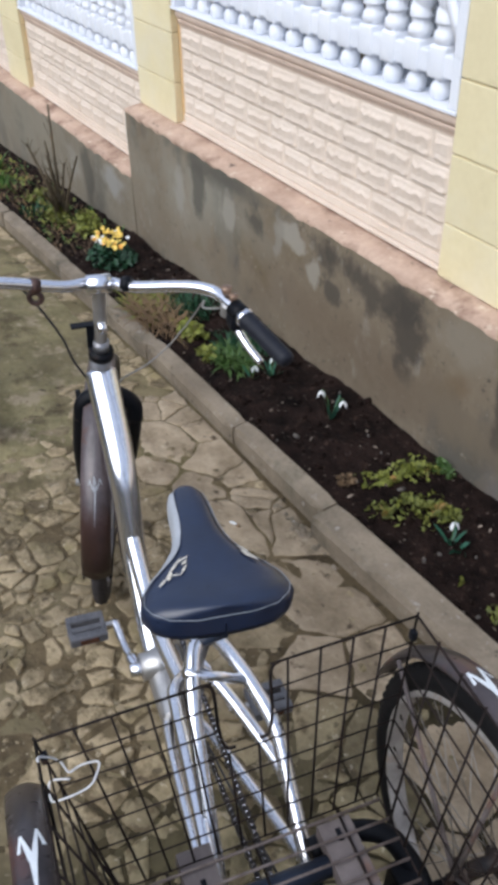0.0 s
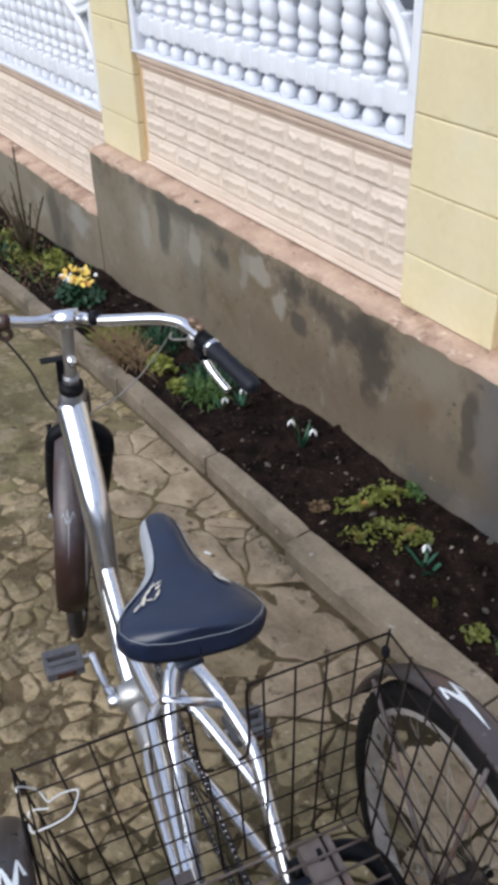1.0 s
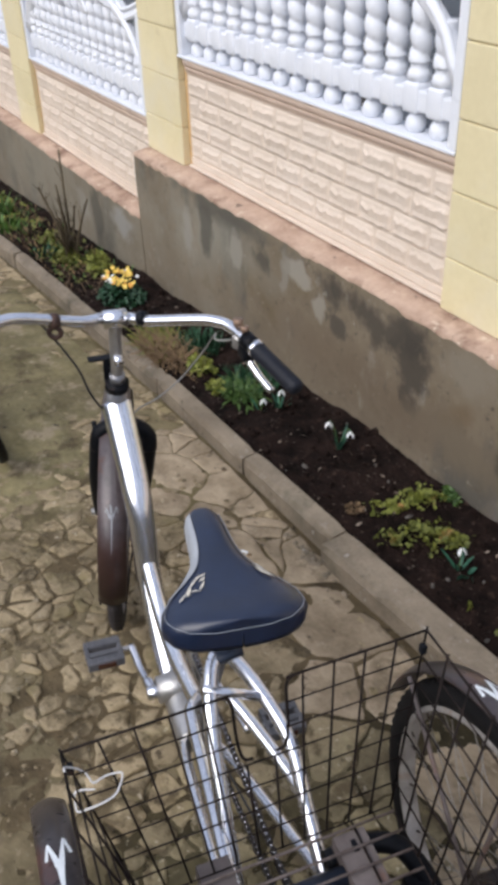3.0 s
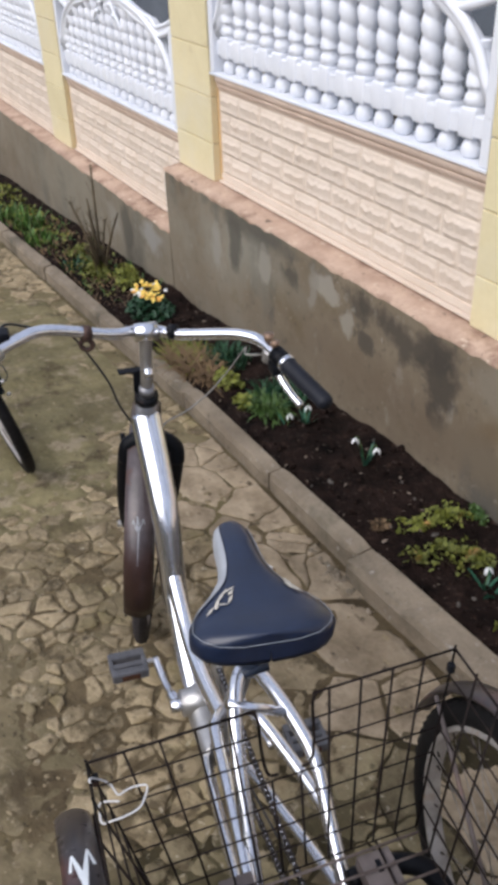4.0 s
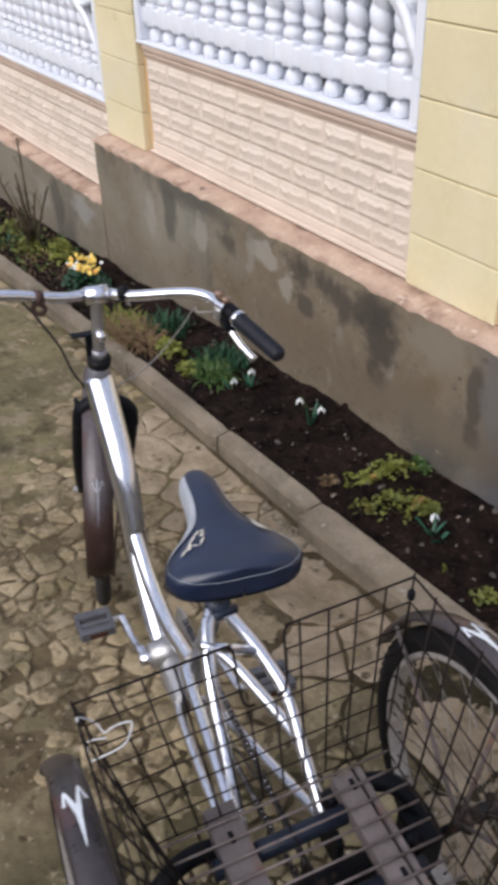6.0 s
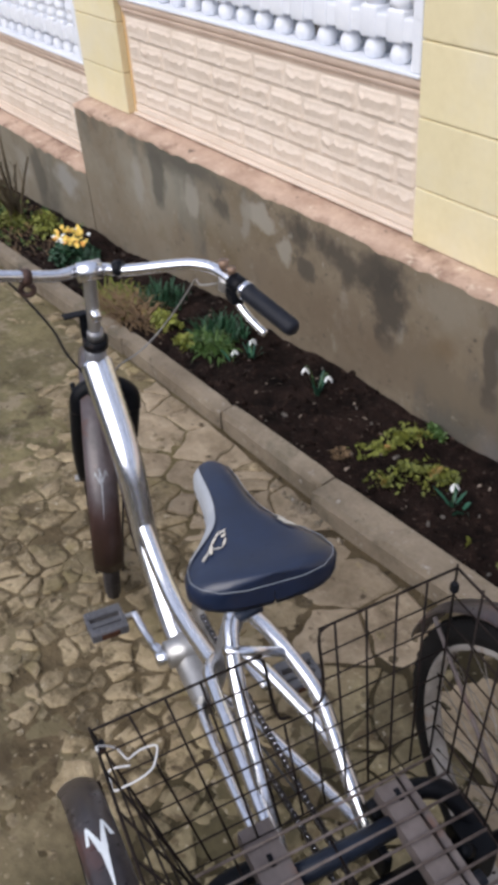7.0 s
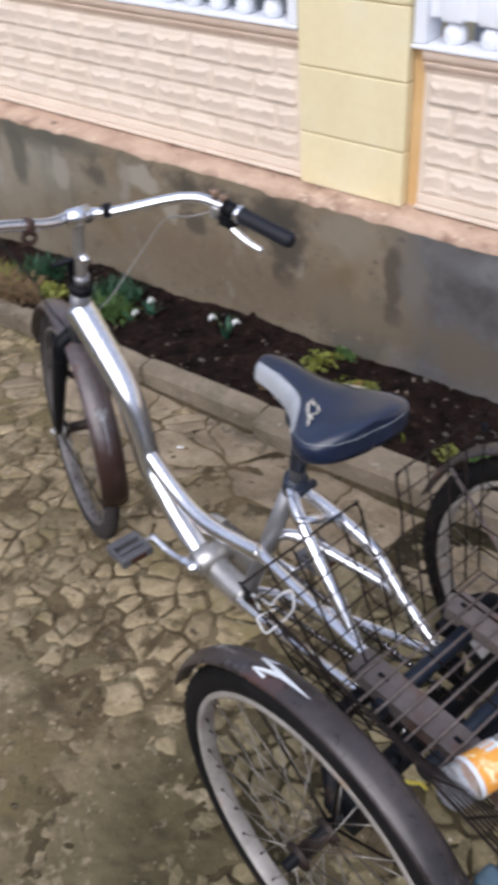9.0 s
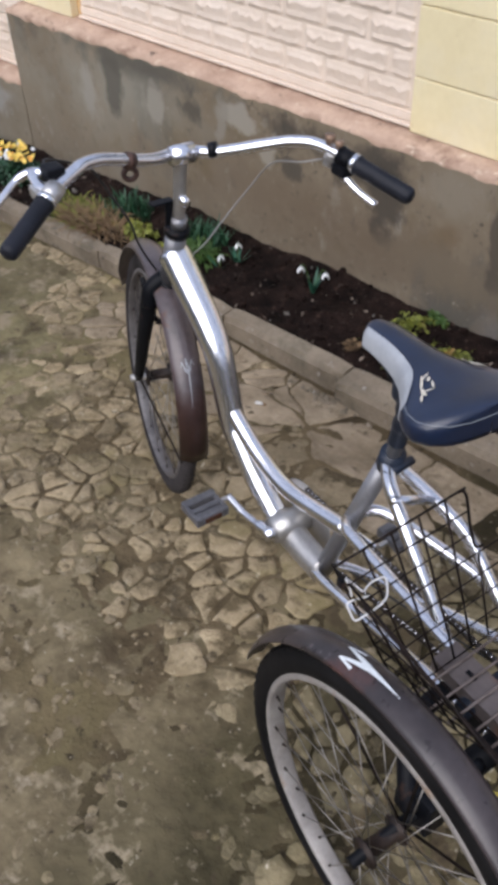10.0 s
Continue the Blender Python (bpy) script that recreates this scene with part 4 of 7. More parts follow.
rod("post_collar", [(0.103, -0.018, 0.760), (0.094, -0.014, 0.800), (0.083, -0.010, 0.838), (0.062, 0, 0.915)], [0.0165] * 7 + [0.0185] * 6 + [0.023] * 6, M_NAVY_TUBE, "blue-black collar")
clamp = rod("seat_clamp", [(0.122, -0.025, 0.688), (0.110, -0.021, 0.728)], 0.0235, M_NAVY_TUBE, "blue-black clamp")
rod("clamp_bolt", [(0.092, -0.050, 0.712), (0.090, 0.012, 0.706)], 0.0085, M_NAVY_TUBE, parent=clamp)
# the rear triangle sits a little off the middle, so each stay has its own line
rod("seat_stay", [(0.108, -0.010, 0.706), (0.072, 0.014, 0.697), (0.000, 0.034, 0.655), (-0.100, 0.045, 0.562), (-0.190, 0.050, 0.470), (-0.272, 0.054, 0.420)], 0.0132, M_CHROME)
rod("seat_stay", [(0.108, -0.034, 0.694), (0.085, -0.054, 0.668), (0.035, -0.079, 0.632), (-0.030, -0.097, 0.592), (-0.100, -0.096, 0.535), (-0.165, -0.092, 0.498), (-0.200, -0.091, 0.478)], 0.0132, M_CHROME)
rod("mid_stay", [(0.185, 0.000, 0.512), (0.150, 0.027, 0.528), (0.100, 0.036, 0.533), (0.000, 0.046, 0.538), (-0.170, 0.064, 0.546), (-0.246, 0.070, 0.542)], 0.0122, M_CHROME)
rod("mid_stay", [(0.185, 0.000, 0.512), (0.150, -0.030, 0.550), (0.100, -0.052, 0.553), (0.000, -0.084, 0.534), (-0.060, -0.098, 0.526), (-0.108, -0.098, 0.524)], 0.0122, M_CHROME)
for s in (1, -1):
    rod("chain_stay", [(0.245, 0.020 * s, 0.318), (0.170, 0.040 * s - 0.008, 0.340), (0.000, 0.062 * s - 0.012, 0.392), (-0.160, 0.079 * s - 0.016, 0.438), (-0.205, 0.082 * s - 0.016, 0.442)], 0.0115, M_CHROME)
for s, z in ((1, 0.452), (-1, 0.460)):
    # dropout plate that gathers the stays at the axle carrier
    bm = bmesh.new()
    box(bm, (-0.262, 0.076 * s - 0.024, z - 0.040), (-0.186, 0.076 * s - 0.009, z + 0.026), 0.005)
    part("dropout", bm, M_BLACK, TRIKE, "black plate")
rod("stay_bridge", [(0.045, -0.068, 0.642), (0.045, 0.036, 0.698)], 0.0085, M_CHROME)

# fork
FK = STEER
crown = Vector((0.848, -0.014, 0.670))
bm = bmesh.new()
tube(bm, smooth_line([crown + FK @ Vector((0.0, 0.060, -0.016)), crown + FK @ Vector((0.0, 0.055, 0.025)), crown + FK @ Vector((0, 0.02, 0.05)), crown + FK @ Vector((0, -0.02, 0.05)), crown + FK @ Vector((0, -0.055, 0.025)), crown + FK @ Vector((0.0, -0.060, -0.016))], 5), 0.0205, 12)
finish(bm)
fork = part("fork", bm, M_BLACK, TRIKE, "black enamelled fork")
for s in (1, -1):
    top, low = crown + FK @ Vector((0, 0.060 * s, 0.006)), FRONT_HUB + FK @ Vector((0, 0.052 * s, 0))
    line = [top.lerp(low, k / 12) + FK @ Vector((-0.014 * math.sin(math.pi * min(1.0, k / 12)), 0.005 * s * math.sin(math.pi * k / 12), 0)) for k in range(13)]
    rod("blade", line, [0.0195 - 0.0080 * (k / 12) ** 1.3 for k in range(13)], M_BLACK, parent=fork, bend=False)
rod("axle_nut", [FRONT @ Vector((0, -0.072, 0)), FRONT @ Vector((0, 0.072, 0))], 0.009, M_ALU, parent=fork)
rod("steerer", [HEAD_LOW, crown + Vector((0, 0, 0.045))], 0.016, M_BLACK, parent=fork)
rod("brake_boss", [crown + FK @ Vector((0.02, 0.064, -0.01)), crown + FK @ Vector((0.02, 0.070, 0.045))], 0.006, M_BLACK, parent=fork)
# brake caliper over the tyre
cal = rod("brake_caliper", [crown + FK @ Vector((0.030, 0.045, -0.07)), crown + FK @ Vector((0.036, 0.035, -0.005)), crown + FK @ Vector((0.036, 0.0, 0.02)), crown + FK @ Vector((0.036, -0.035, -0.005)), crown + FK @ Vector((0.030, -0.045, -0.07))], 0.006, M_BLACK)
for s in (1, -1):
    bm = bmesh.new()
    q = crown + FK @ Vector((0.03, 0.040 * s, -0.075))
    box(bm, q - Vector((0.022, 0.006, 0.005)), q + Vector((0.022, 0.006, 0.005)), 0.002)
    part("brake_pad", bm, M_RUBBER, cal)

# stem and handlebar
STEM = Vector((0.764, 0, 1.035))
stem = rod("stem", [HEAD_TOP + Vector((0.004, 0, -0.01)), (0.783, 0, 0.92), (0.776, 0, 0.985), STEM], [0.0135] * 19, M_ALU, "scuffed alloy stem")
rod("stem_clamp", [STEM + Vector((0, -0.024, 0)), STEM + Vector((0, 0.024, 0))], 0.020, M_CHROME, parent=stem)
rod("stem_bolt", [(0.785, 0.0, 0.944), (0.752, 0.0, 0.936)], 0.010, M_CHROME, parent=stem)
rod("stem_nut", [HEAD_TOP + Vector((-0.012, 0, 0.035)), HEAD_TOP + Vector((-0.005, 0, 0.012))], 0.0175, M_GREY_TUBE, parent=stem)
bm = bmesh.new()
box(bm, (0.784, 0.010, 0.930), (0.806, 0.060, 0.934), 0.0012)
box(bm, (0.792, 0.012, 0.878), (0.797, 0.028, 0.934), 0.0012)
part("lamp_bracket", bm, M_BLACK, stem, "black lamp bracket")
BAR = Matrix.Translation(STEM) @ Matrix.Rotation(radians(-14), 4, 'Z')


def bar_line(side):
    """The half bar; the left one is splayed a little further out."""
    lift = 1.0 if side > 0 else 0.72
    pts = [(a, b, c * lift) for a, b, c in _bar_points(side)]
    if side > 0:
        pts[-2:] = [(-0.178, 0.280, 0.040), (-0.272, 0.372, -0.004)]
    return pts


def _bar_points(side):
    return [(-0.000, 0.03 * side, 0.002), (-0.030, 0.070 * side, 0.010), (-0.085, 0.168 * side, 0.046), (-0.110, 0.206 * side, 0.055), (-0.135, 0.232 * side, 0.054), (-0.190, 0.266 * side, 0.040), (-0.300, 0.335 * side, -0.004)]


left_half = smooth_line([BAR @ Vector(p) for p in bar_line(1)], 5)
right_half = smooth_line([BAR @ Vector(p) for p in bar_line(-1)], 5)
bar = rod("handlebar", left_half[::-1] + right_half, 0.0118, M_CHROME, "silver swept-back handlebar", bend=False)


def bar_at(side, s, b, z=0.0):
    return BAR @ Vector((s, b * side, z))


for side in (1, -1):
    ln = left_half if side > 0 else right_half
    a, e = ln[-1], ln[-6]
    d = (e - a).normalized()
    bm = bmesh.new()
    L = 0.125
    n = 26
    tube(bm, [a - d * 0.012 + d * L * k / n for k in range(n + 1)], [0.010, 0.0155] + [0.0172 if k % 2 else 0.0160 for k in range(n - 3)] + [0.0185, 0.0185], 14)
    finish(bm)
    part("grip", bm, M_GRIP, bar, "ribbed black rubber grip")
    root = a + d * (L + 0.012)
    across = BAR.to_3x3() @ (Vector((0.75, 0.66, 0)) if side > 0 else Vector((0.20, 0.25, -0.9)))
    across.normalize()
    rod("lever_clamp", [root - d * 0.016, root + d * 0.016], 0.0175, M_BLACK if side < 0 else M_ALU, parent=bar)
    bm = bmesh.new()
    hous = root + across * (0.025 if side > 0 else 0.020) + Vector((0, 0, -0.004))
    rod("grip_collar", [root - d * 0.024, root - d * 0.014], 0.0185, M_CHROME, parent=bar)
    box(bm, hous - Vector((0.018, 0.014, 0.010)), hous + Vector((0.018, 0.014, 0.012)), 0.005)
    part("lever_housing", bm, M_BLACK if side < 0 else M_ALU, bar)
    if side > 0:
        out = root + across * 0.062 + d * 0.030 + Vector((0, 0, 0.004))
        rod("lever_arm", [root + across * 0.010, root.lerp(out, 0.5) - d * 0.010, out], [0.012] * 7 + [0.0095] * 6, M_CHROME, "silver lever bracket", parent=bar)
        rod("lever_arm", [hous + d * 0.040 + across * 0.010 + Vector((0, 0, 0.006)), out], [0.008, 0.0095], M_CHROME, parent=bar)
        rod("brake_lever", [out, out + across * 0.022 - d * 0.020 + Vector((0, 0, -0.006)), out + across * 0.030 - d * 0.075 + Vector((0, 0, -0.014)), out + across * 0.034 - d * 0.120 + Vector((0, 0, -0.018))], [0.0080] * 6 + [0.0064] * 7 + [0.0068] * 6, M_CHROME, "silver brake lever", parent=bar)
        bm = bmesh.new()
        q = root + d * 0.038 + across * 0.020 + Vector((0, 0, 0.004))
        box(bm, q - Vector((0.020, 0.017, 0.014)), q + Vector((0.020, 0.017, 0.016)), 0.006)
        part("cable_block", bm, M_BLACK, bar)
    else:
        rod("brake_lever", [hous + across * 0.006, hous - d * 0.045 + across * 0.020, hous - d * 0.092 + across * 0.026], [0.0080] * 7 + [0.0075] * 6, M_CHROME, "silver brake lever", parent=bar)
        for step, up, r in ((0.040, 0.014, 0.0105), (0.018, 0.012, 0.0090)):
            q = root + d * step + Vector((0, 0, 0.012))
            rod("bell_stud", [q, q + Vector((0, 0, up))], [r * 0.8, r], M_STUD, "dull brown stud", parent=bar)
        q = root + d * 0.030
        rod("shifter", [q + across * 0.006, q + across * 0.018, q + across * 0.030], [0.014] * 7 + [0.0105] * 6, M_ALU, "grey shifter body", parent=bar)
    rod("adjuster", [hous + d * 0.010, hous + d * 0.034], 0.005, M_ALU, parent=bar)
# clamps near the middle
for side, s, b, z in ((1, -0.058, 0.118, 0.027), (-1, -0.022, 0.058, 0.010)):
    c = Vector(bar_at(side, s, b, z))
    v = BAR.to_3x3() @ Vector((-0.5, 0.82 * side, 0.25))
    rod("bar_clamp", [c - v * 0.008, c + v * 0.008], 0.0155, M_RUSTY if side > 0 else M_BLACK, "small rusty clamp" if side > 0 else "small black clamp", parent=bar)
    if side > 0:
        bm = bmesh.new()
        tube(bm, [c + Vector((0.004 * math.cos(q), 0.0115 * math.cos(q), -0.026 + 0.0115 * math.sin(q))) for q in (2 * math.pi * k / 16 for k in range(16))], 0.0055, 8, closed=True)
        finish(bm)
        part("clamp_eye", bm, M_RUSTY, bar, "rusty ring")

# cables
rr = right_half[-9]
rod("brake_cable", [left_half[-8] + Vector((0.03, 0.01, -0.004)), left_half[-8] + Vector((0.085, -0.005, 0.006)), (0.800, 0.205, 1.050), (0.850, 0.165, 1.022), (0.874, 0.136, 0.985), (0.884, 0.100, 0.922), (0.880, 0.068, 0.860), (0.884, 0.045, 0.790), crown + Vector((0.04, 0.01, 0.03))], 0.0028, M_CABLE, seg=7)
rod("brake_cable", [rr + Vector((0.015, 0, -0.024)), rr + Vector((0.045, 0.030, -0.034)), (0.772, -0.222, 0.962), (0.842, -0.210, 0.880), (0.885, -0.172, 0.800), (0.862, -0.112, 0.772), (0.815, -0.040, 0.770), (0.770, -0.020, 0.745)], 0.0019, M_CABLE_GREY, seg=7)
rod("brake_cable", [(0.735, -0.02, 0.70), (0.66, -0.022, 0.60), (0.60, -0.024, 0.48), (0.48, -0.026, 0.36), (0.35, -0.03, 0.30), (0.1, -0.035, 0.36), (-0.2, -0.05, 0.44)], 0.0024, M_CABLE, seg=6)

# cranks, pedals, chain
rod("crank", [(0.366, 0.050, 0.347), (0.400, 0.056, 0.342), (0.450, 0.062, 0.340), (0.505, 0.066, 0.350)], [0.012] * 7 + [0.0085] * 6 + [0.0095] * 6, M_CHROME, "silver crank")
rod("crank_boss", [(0.362, 0.030, 0.347), (0.362, 0.066, 0.347)], 0.015, M_CHROME)
rod("crank", [(0.362, -0.070, 0.345), (0.320, -0.090, 0.345), (0.200, -0.108, 0.350)], 0.0095, M_CHROME, "silver crank")
bm = bmesh.new()
lathe(bm, [(0.020, -0.002), (0.084, -0.0015), (0.086, 0.0), (0.084, 0.0015), (0.020, 0.002)], 44, Matrix.Translation((0.366, -0.048, 0.345)) @ axle_turn())
finish(bm, False)
part("chainring", bm, M_ALU, TRIKE)


def build_pedal(c):
    ped = new("pedal")
    ped.parent = TRIKE
    ped.matrix_basis = Matrix.Translation(c)
    for lo, hi in (((-0.036, -0.041, -0.012), (-0.016, 0.041, 0.012)), ((0.016, -0.041, -0.012), (0.036, 0.041, 0.012))):
        bm = bmesh.new()
        box(bm, lo, hi, 0.004)
        # shallow ribs across the tread
        for k in range(5):
            y = -0.030 + 0.015 * k
            box(bm, (lo[0] + 0.002, y - 0.002, -0.0135), (hi[0] - 0.002, y + 0.002, 0.0135), 0.001)
        part("tread_bar", bm, M_PEDAL, ped, "grey plastic tread bar")
    bm = bmesh.new()
    tube(bm, [(0, -0.042, 0), (0, 0.042, 0)], 0.0085, 10)
    part("barrel", bm, M_PEDAL, ped)
    for y in (-0.0365, 0.0365):
        bm = bmesh.new()
        box(bm, (-0.018, y - 0.0045, -0.009), (0.018, y + 0.0045, 0.009), 0.002)
        part("end_plate", bm, M_PEDAL, ped)
    for x in (-0.0372, 0.0372):
        bm = bmesh.new()
        box(bm, (x - 0.0015, -0.020, -0.0065), (x + 0.0015, 0.020, 0.0065), 0.001)
        part("reflector", bm, M_ORANGE, ped)
    bm = bmesh.new()
    s = -1 if c[1] > 0 else 1
    tube(bm, [(0, 0, 0), (0, 0.066 * s, 0)], 0.006, 8)
    part("spindle", bm, M_ALU, ped)


build_pedal((0.502, 0.130, 0.350))
build_pedal((0.200, -0.180, 0.352))
# chain: two runs of links from the ring to the sprocket on the axle
bm = bmesh.new()
RUNS = (((0.36, -0.040, 0.430), (-0.27, -0.030, 0.470)), ((0.36, -0.040, 0.262), (-0.27, -0.030, 0.392)))
for a, b in RUNS:
    a, b = Vector(a), Vector(b)
    n = int((b - a).length / 0.0127)
    d = (b - a).normalized()
    for k in range(n):
        c = a + d * 0.0127 * (k + 0.5)
        w = 0.0036 if k % 2 else 0.0052
        m = Matrix.Translation(c) @ d.to_track_quat('X', 'Z').to_matrix().to_4x4() @ Matrix.Diagonal((0.0150, w * 2, 0.0085, 1))
        bmesh.ops.create_cube(bm, size=1.0, matrix=m)
chain = part("chain", bm, surface("oily_chain", (0.012, 0.010, 0.009), (0.06, 0.05, 0.045), (0.3, 0.5), metal=0.4, scale=60, fine=200, bump=0), TRIKE, "oily chain", False)
chain["kind"] = "stuff"
bm = bmesh.new()
for a, b in RUNS:
    a, b = Vector(a), Vector(b)
    d = (b - a).normalized()
    for k in range(int((b - a).length / 0.0127)):
        bmesh.ops.create_icosphere(bm, subdivisions=1, radius=0.0026, matrix=Matrix.Translation(a + d * 0.0127 * (k + 0.5) + Vector((0, 0, 0.003))))
pins = part("chain_roller", bm, M_CHROME, TRIKE, "bright chain rollers")
pins["kind"] = "stuff"
bm = bmesh.new()
lathe(bm, [(0.012, -0.003), (0.042, -0.002), (0.042, 0.002), (0.012, 0.003)], 30, Matrix.Translation((-0.275, -0.035, 0.43)) @ axle_turn())
part("sprocket", bm, M_BLACK, TRIKE)

# rear axle, cross tubes, channel beams
rod("axle", [REAR_R + Vector((0, -0.06, 0)), REAR_L + Vector((0, 0.06, 0))], 0.010, M_BLACK)
FLOOR = 0.580
rod("cross_tube", [(-0.250, -0.150, FLOOR - 0.034), (-0.250, 0.125, FLOOR - 0.034)], 0.0165, M_NAVY_TUBE, "blue-black cross tube")
rod("axle_housing", [(-0.290, -0.20, 0.446), (-0.290, 0.19, 0.436)], 0.024, M_BLACK)
for x in (-0.372, -0.428):
    rod("cross_tube", [(x, -0.17, FLOOR - 0.040), (x, 0.15, FLOOR - 0.040)], 0.0155, M_NAVY_TUBE, "blue-black cross tube")
bm = bmesh.new()
box(bm, (-0.425, -0.13, 0.470), (-0.375, 0.11, FLOOR - 0.045), 0.004)
part("carrier_plate", bm, M_BLACK, TRIKE)
for s in (1, -1):
    # bent outrigger from the stays round to the wheel bearing
    rod("outrigger", [(-0.21, 0.085 * s, FLOOR - 0.050), (-0.205, 0.150 * s, FLOOR - 0.050), (-0.225, 0.205 * s, 0.520), (-0.262, 0.235 * s, 0.480), (-0.288, 0.248 * s, 0.446)], 0.0165, M_BLACK)
    bm = bmesh.new()
    box(bm, (-0.325, 0.222 * s - 0.022, 0.400), (-0.250, 0.222 * s + 0.022, 0.485), 0.006)
    part("bearing_block", bm, M_BLACK, TRIKE)
    rod("strut", [(-0.30, 0.215 * s, 0.46), (-0.33, 0.165 * s, FLOOR - 0.03)], 0.010, M_BLACK)
    y, x1 = 0.105 * s - 0.018, -0.165 if s > 0 else -0.200
    bm = bmesh.new()
    box(bm, (-0.560, y - 0.026, FLOOR - 0.012), (x1, y + 0.026, FLOOR - 0.007), 0.001)
    for e in (-0.026, 0.023):
        box(bm, (-0.560, y + e, FLOOR - 0.034), (x1, y + e + 0.003, FLOOR - 0.010))
    finish(bm, False)
    beam = part("channel_beam", bm, M_CHANNEL, TRIKE, "grey-brown steel channel with rust")
    for q in (-0.225, -0.385, -0.500):
        bm = bmesh.new()
        box(bm, (q - 0.010, y - 0.004, FLOOR - 0.0075), (q + 0.010, y + 0.004, FLOOR - 0.0055), 0.0008)
        part("slot", bm, M_BLACK, beam)

# ---- wire basket ----
basket = new("basket")
basket.parent = TRIKE
basket["label"] = "brown rusty wire basket open at the back"
BU0, BU1, BV, BLO, BHI = -0.095, -0.548, 0.279, FLOOR, 0.842
FU0, FV = -0.190, 0.200


def wire(pts, r=0.0019, name="wire", mat=None):
    bm = bmesh.new()
    tube(bm, [Vector(q) for q in pts], r, 6)
    for face in bm.faces:
        face.smooth = True
    part(name, bm, mat or M_WIRE, basket)


def side_at(s, u, k):
    """A point of the flared side wall: k = 0 at the floor, 1 at the rim; u = 0 front, 1 back."""
    x0 = FU0 + (BU0 - FU0) * k
    bent = u * u if s > 0 else 0.0
    top = BHI - 0.030 * u - 0.046 * bent
    foot = FV - (0.062 * (2 * u - u * u) if s > 0 else 0.0)
    return Vector((x0 + (BU1 - x0) * u - 0.042 * bent * k, s * (foot + (BV + 0.016 * u - foot) * k) - 0.012 * u * k, BLO + (top - BLO) * k))


def front_at(t, k):
    """A point of the flared front wall: t from -1 to 1 across."""
    return Vector((FU0 + (BU0 - FU0) * k, t * (FV + (BV - FV) * k), BLO + (BHI - BLO) * k))


LEVELS = [k / 7 for k in range(8)]
for s in (1, -1):
    for k in range(9):
        wire([side_at(s, k / 8, 0), side_at(s, k / 8, 1.02)])
    for h in LEVELS:
        wire([side_at(s, q / 6, h) for q in range(7)], 0.0015 if h < 1 else 0.0022)
# front wall with a slot in the middle for the seat stays
NOTCH = (-0.18, 0.13)
for k in range(12):
    t = -1 + 2 * k / 11
    wire([front_at(t, 0), front_at(t, 4 / 7 if NOTCH[0] < t < NOTCH[1] else 1)])
for h in LEVELS:
    r = 0.0015 if h < 1 else 0.0022
    if h < 0.7:
        wire([front_at(-1, h), front_at(1, h)], r)
    else:
        wire([front_at(-1, h), front_at(NOTCH[0], h)], r)
        wire([front_at(NOTCH[1], h), front_at(1, h)], r)
for t, d in ((NOTCH[0], -1), (NOTCH[1], 1)):
    wire(smooth_line([front_at(t + 0.05 * d, 1), front_at(t, 0.96), front_at(t, 0.75), front_at(t - 0.02 * d, 0.62), front_at(t - 0.08 * d, 0.6)], 4), 0.0026)
# floor
for k in range(11):
    x = FU0 + (BU1 - FU0) * (k + 0.3) / 11
    wire([(x, -FV, BLO), (x, FV - 0.062 * (1 - ((BU1 - x) / (BU1 - FU0)) ** 2), BLO)], 0.0025, "floor_rod", M_SKYLIT_ROD)
for k in range(3):
    y = -FV + 2 * FV * (k + 0.5) / 3
    wire([(FU0, y, BLO - 0.004), (BU1, y, BLO - 0.004)], 0.0019)
for nm, a, b in (("rear_bar", (BU1, -FV, BLO), (BU1, FV - 0.062, BLO)), ("corner_bar", side_at(-1, 1, 0), side_at(-1, 1, 1)), ("corner_bar", side_at(1, 1, 0), side_at(1, 1, 1))):
    a, b = Vector(a), Vector(b)
    bm = bmesh.new()
    if nm == "corner_bar" and b.y > 0:
        tube(bm, [a, b], 0.0042, 8)
        finish(bm)
        part(nm, bm, M_WIRE, basket)
    else:
        box(bm, (-0.008, -0.003, 0), (0.008, 0.003, (b - a).length), 0.001)
        zz = (b - a).normalized()
        xx = (Vector((1, 0, 0)) - zz * zz.x).normalized()
        bm.transform(Matrix.Translation(a) @ Matrix((xx, zz.cross(xx), zz)).transposed().to_4x4())
        part(nm, bm, M_CHANNEL, basket)
for nm, c, mat, lab in (("corner_clip", side_at(-1, 1, 1), M_ALU, "bright metal corner clip"), ("corner_clip", side_at(-1, 0, 0.9), M_BLACK, ""), ("corner_clip", side_at(1, 0, 0.9), M_BLACK, "")):
    bm = bmesh.new()
    box(bm, c - Vector((0.006, 0.005, 0.010)), c + Vector((0.006, 0.005, 0.008)), 0.003)
    part(nm, bm, mat, basket, lab)

# tail lamp clipped to the rear corner of the basket
lamp = new("tail_lamp")
lamp.parent = TRIKE
lamp["label"] = "small blue-grey tail lamp with a red lens"
bm = bmesh.new()
box(bm, (-0.590, 0.222, 0.568), (-0.540, 0.262, 0.608), 0.010)
finish(bm)
part("housing", bm, surface("blue_grey_plastic", (0.05, 0.09, 0.12), (0.09, 0.14, 0.18), (0.35, 0.5), scale=20, fine=120, bump=0.05, depth=0.001), lamp)
bm = bmesh.new()
box(bm, (-0.602, 0.222, 0.568), (-0.588, 0.256, 0.602), 0.005)
finish(bm)
part("lens", bm, M_RED, lamp, "red lens")
bm = bmesh.new()
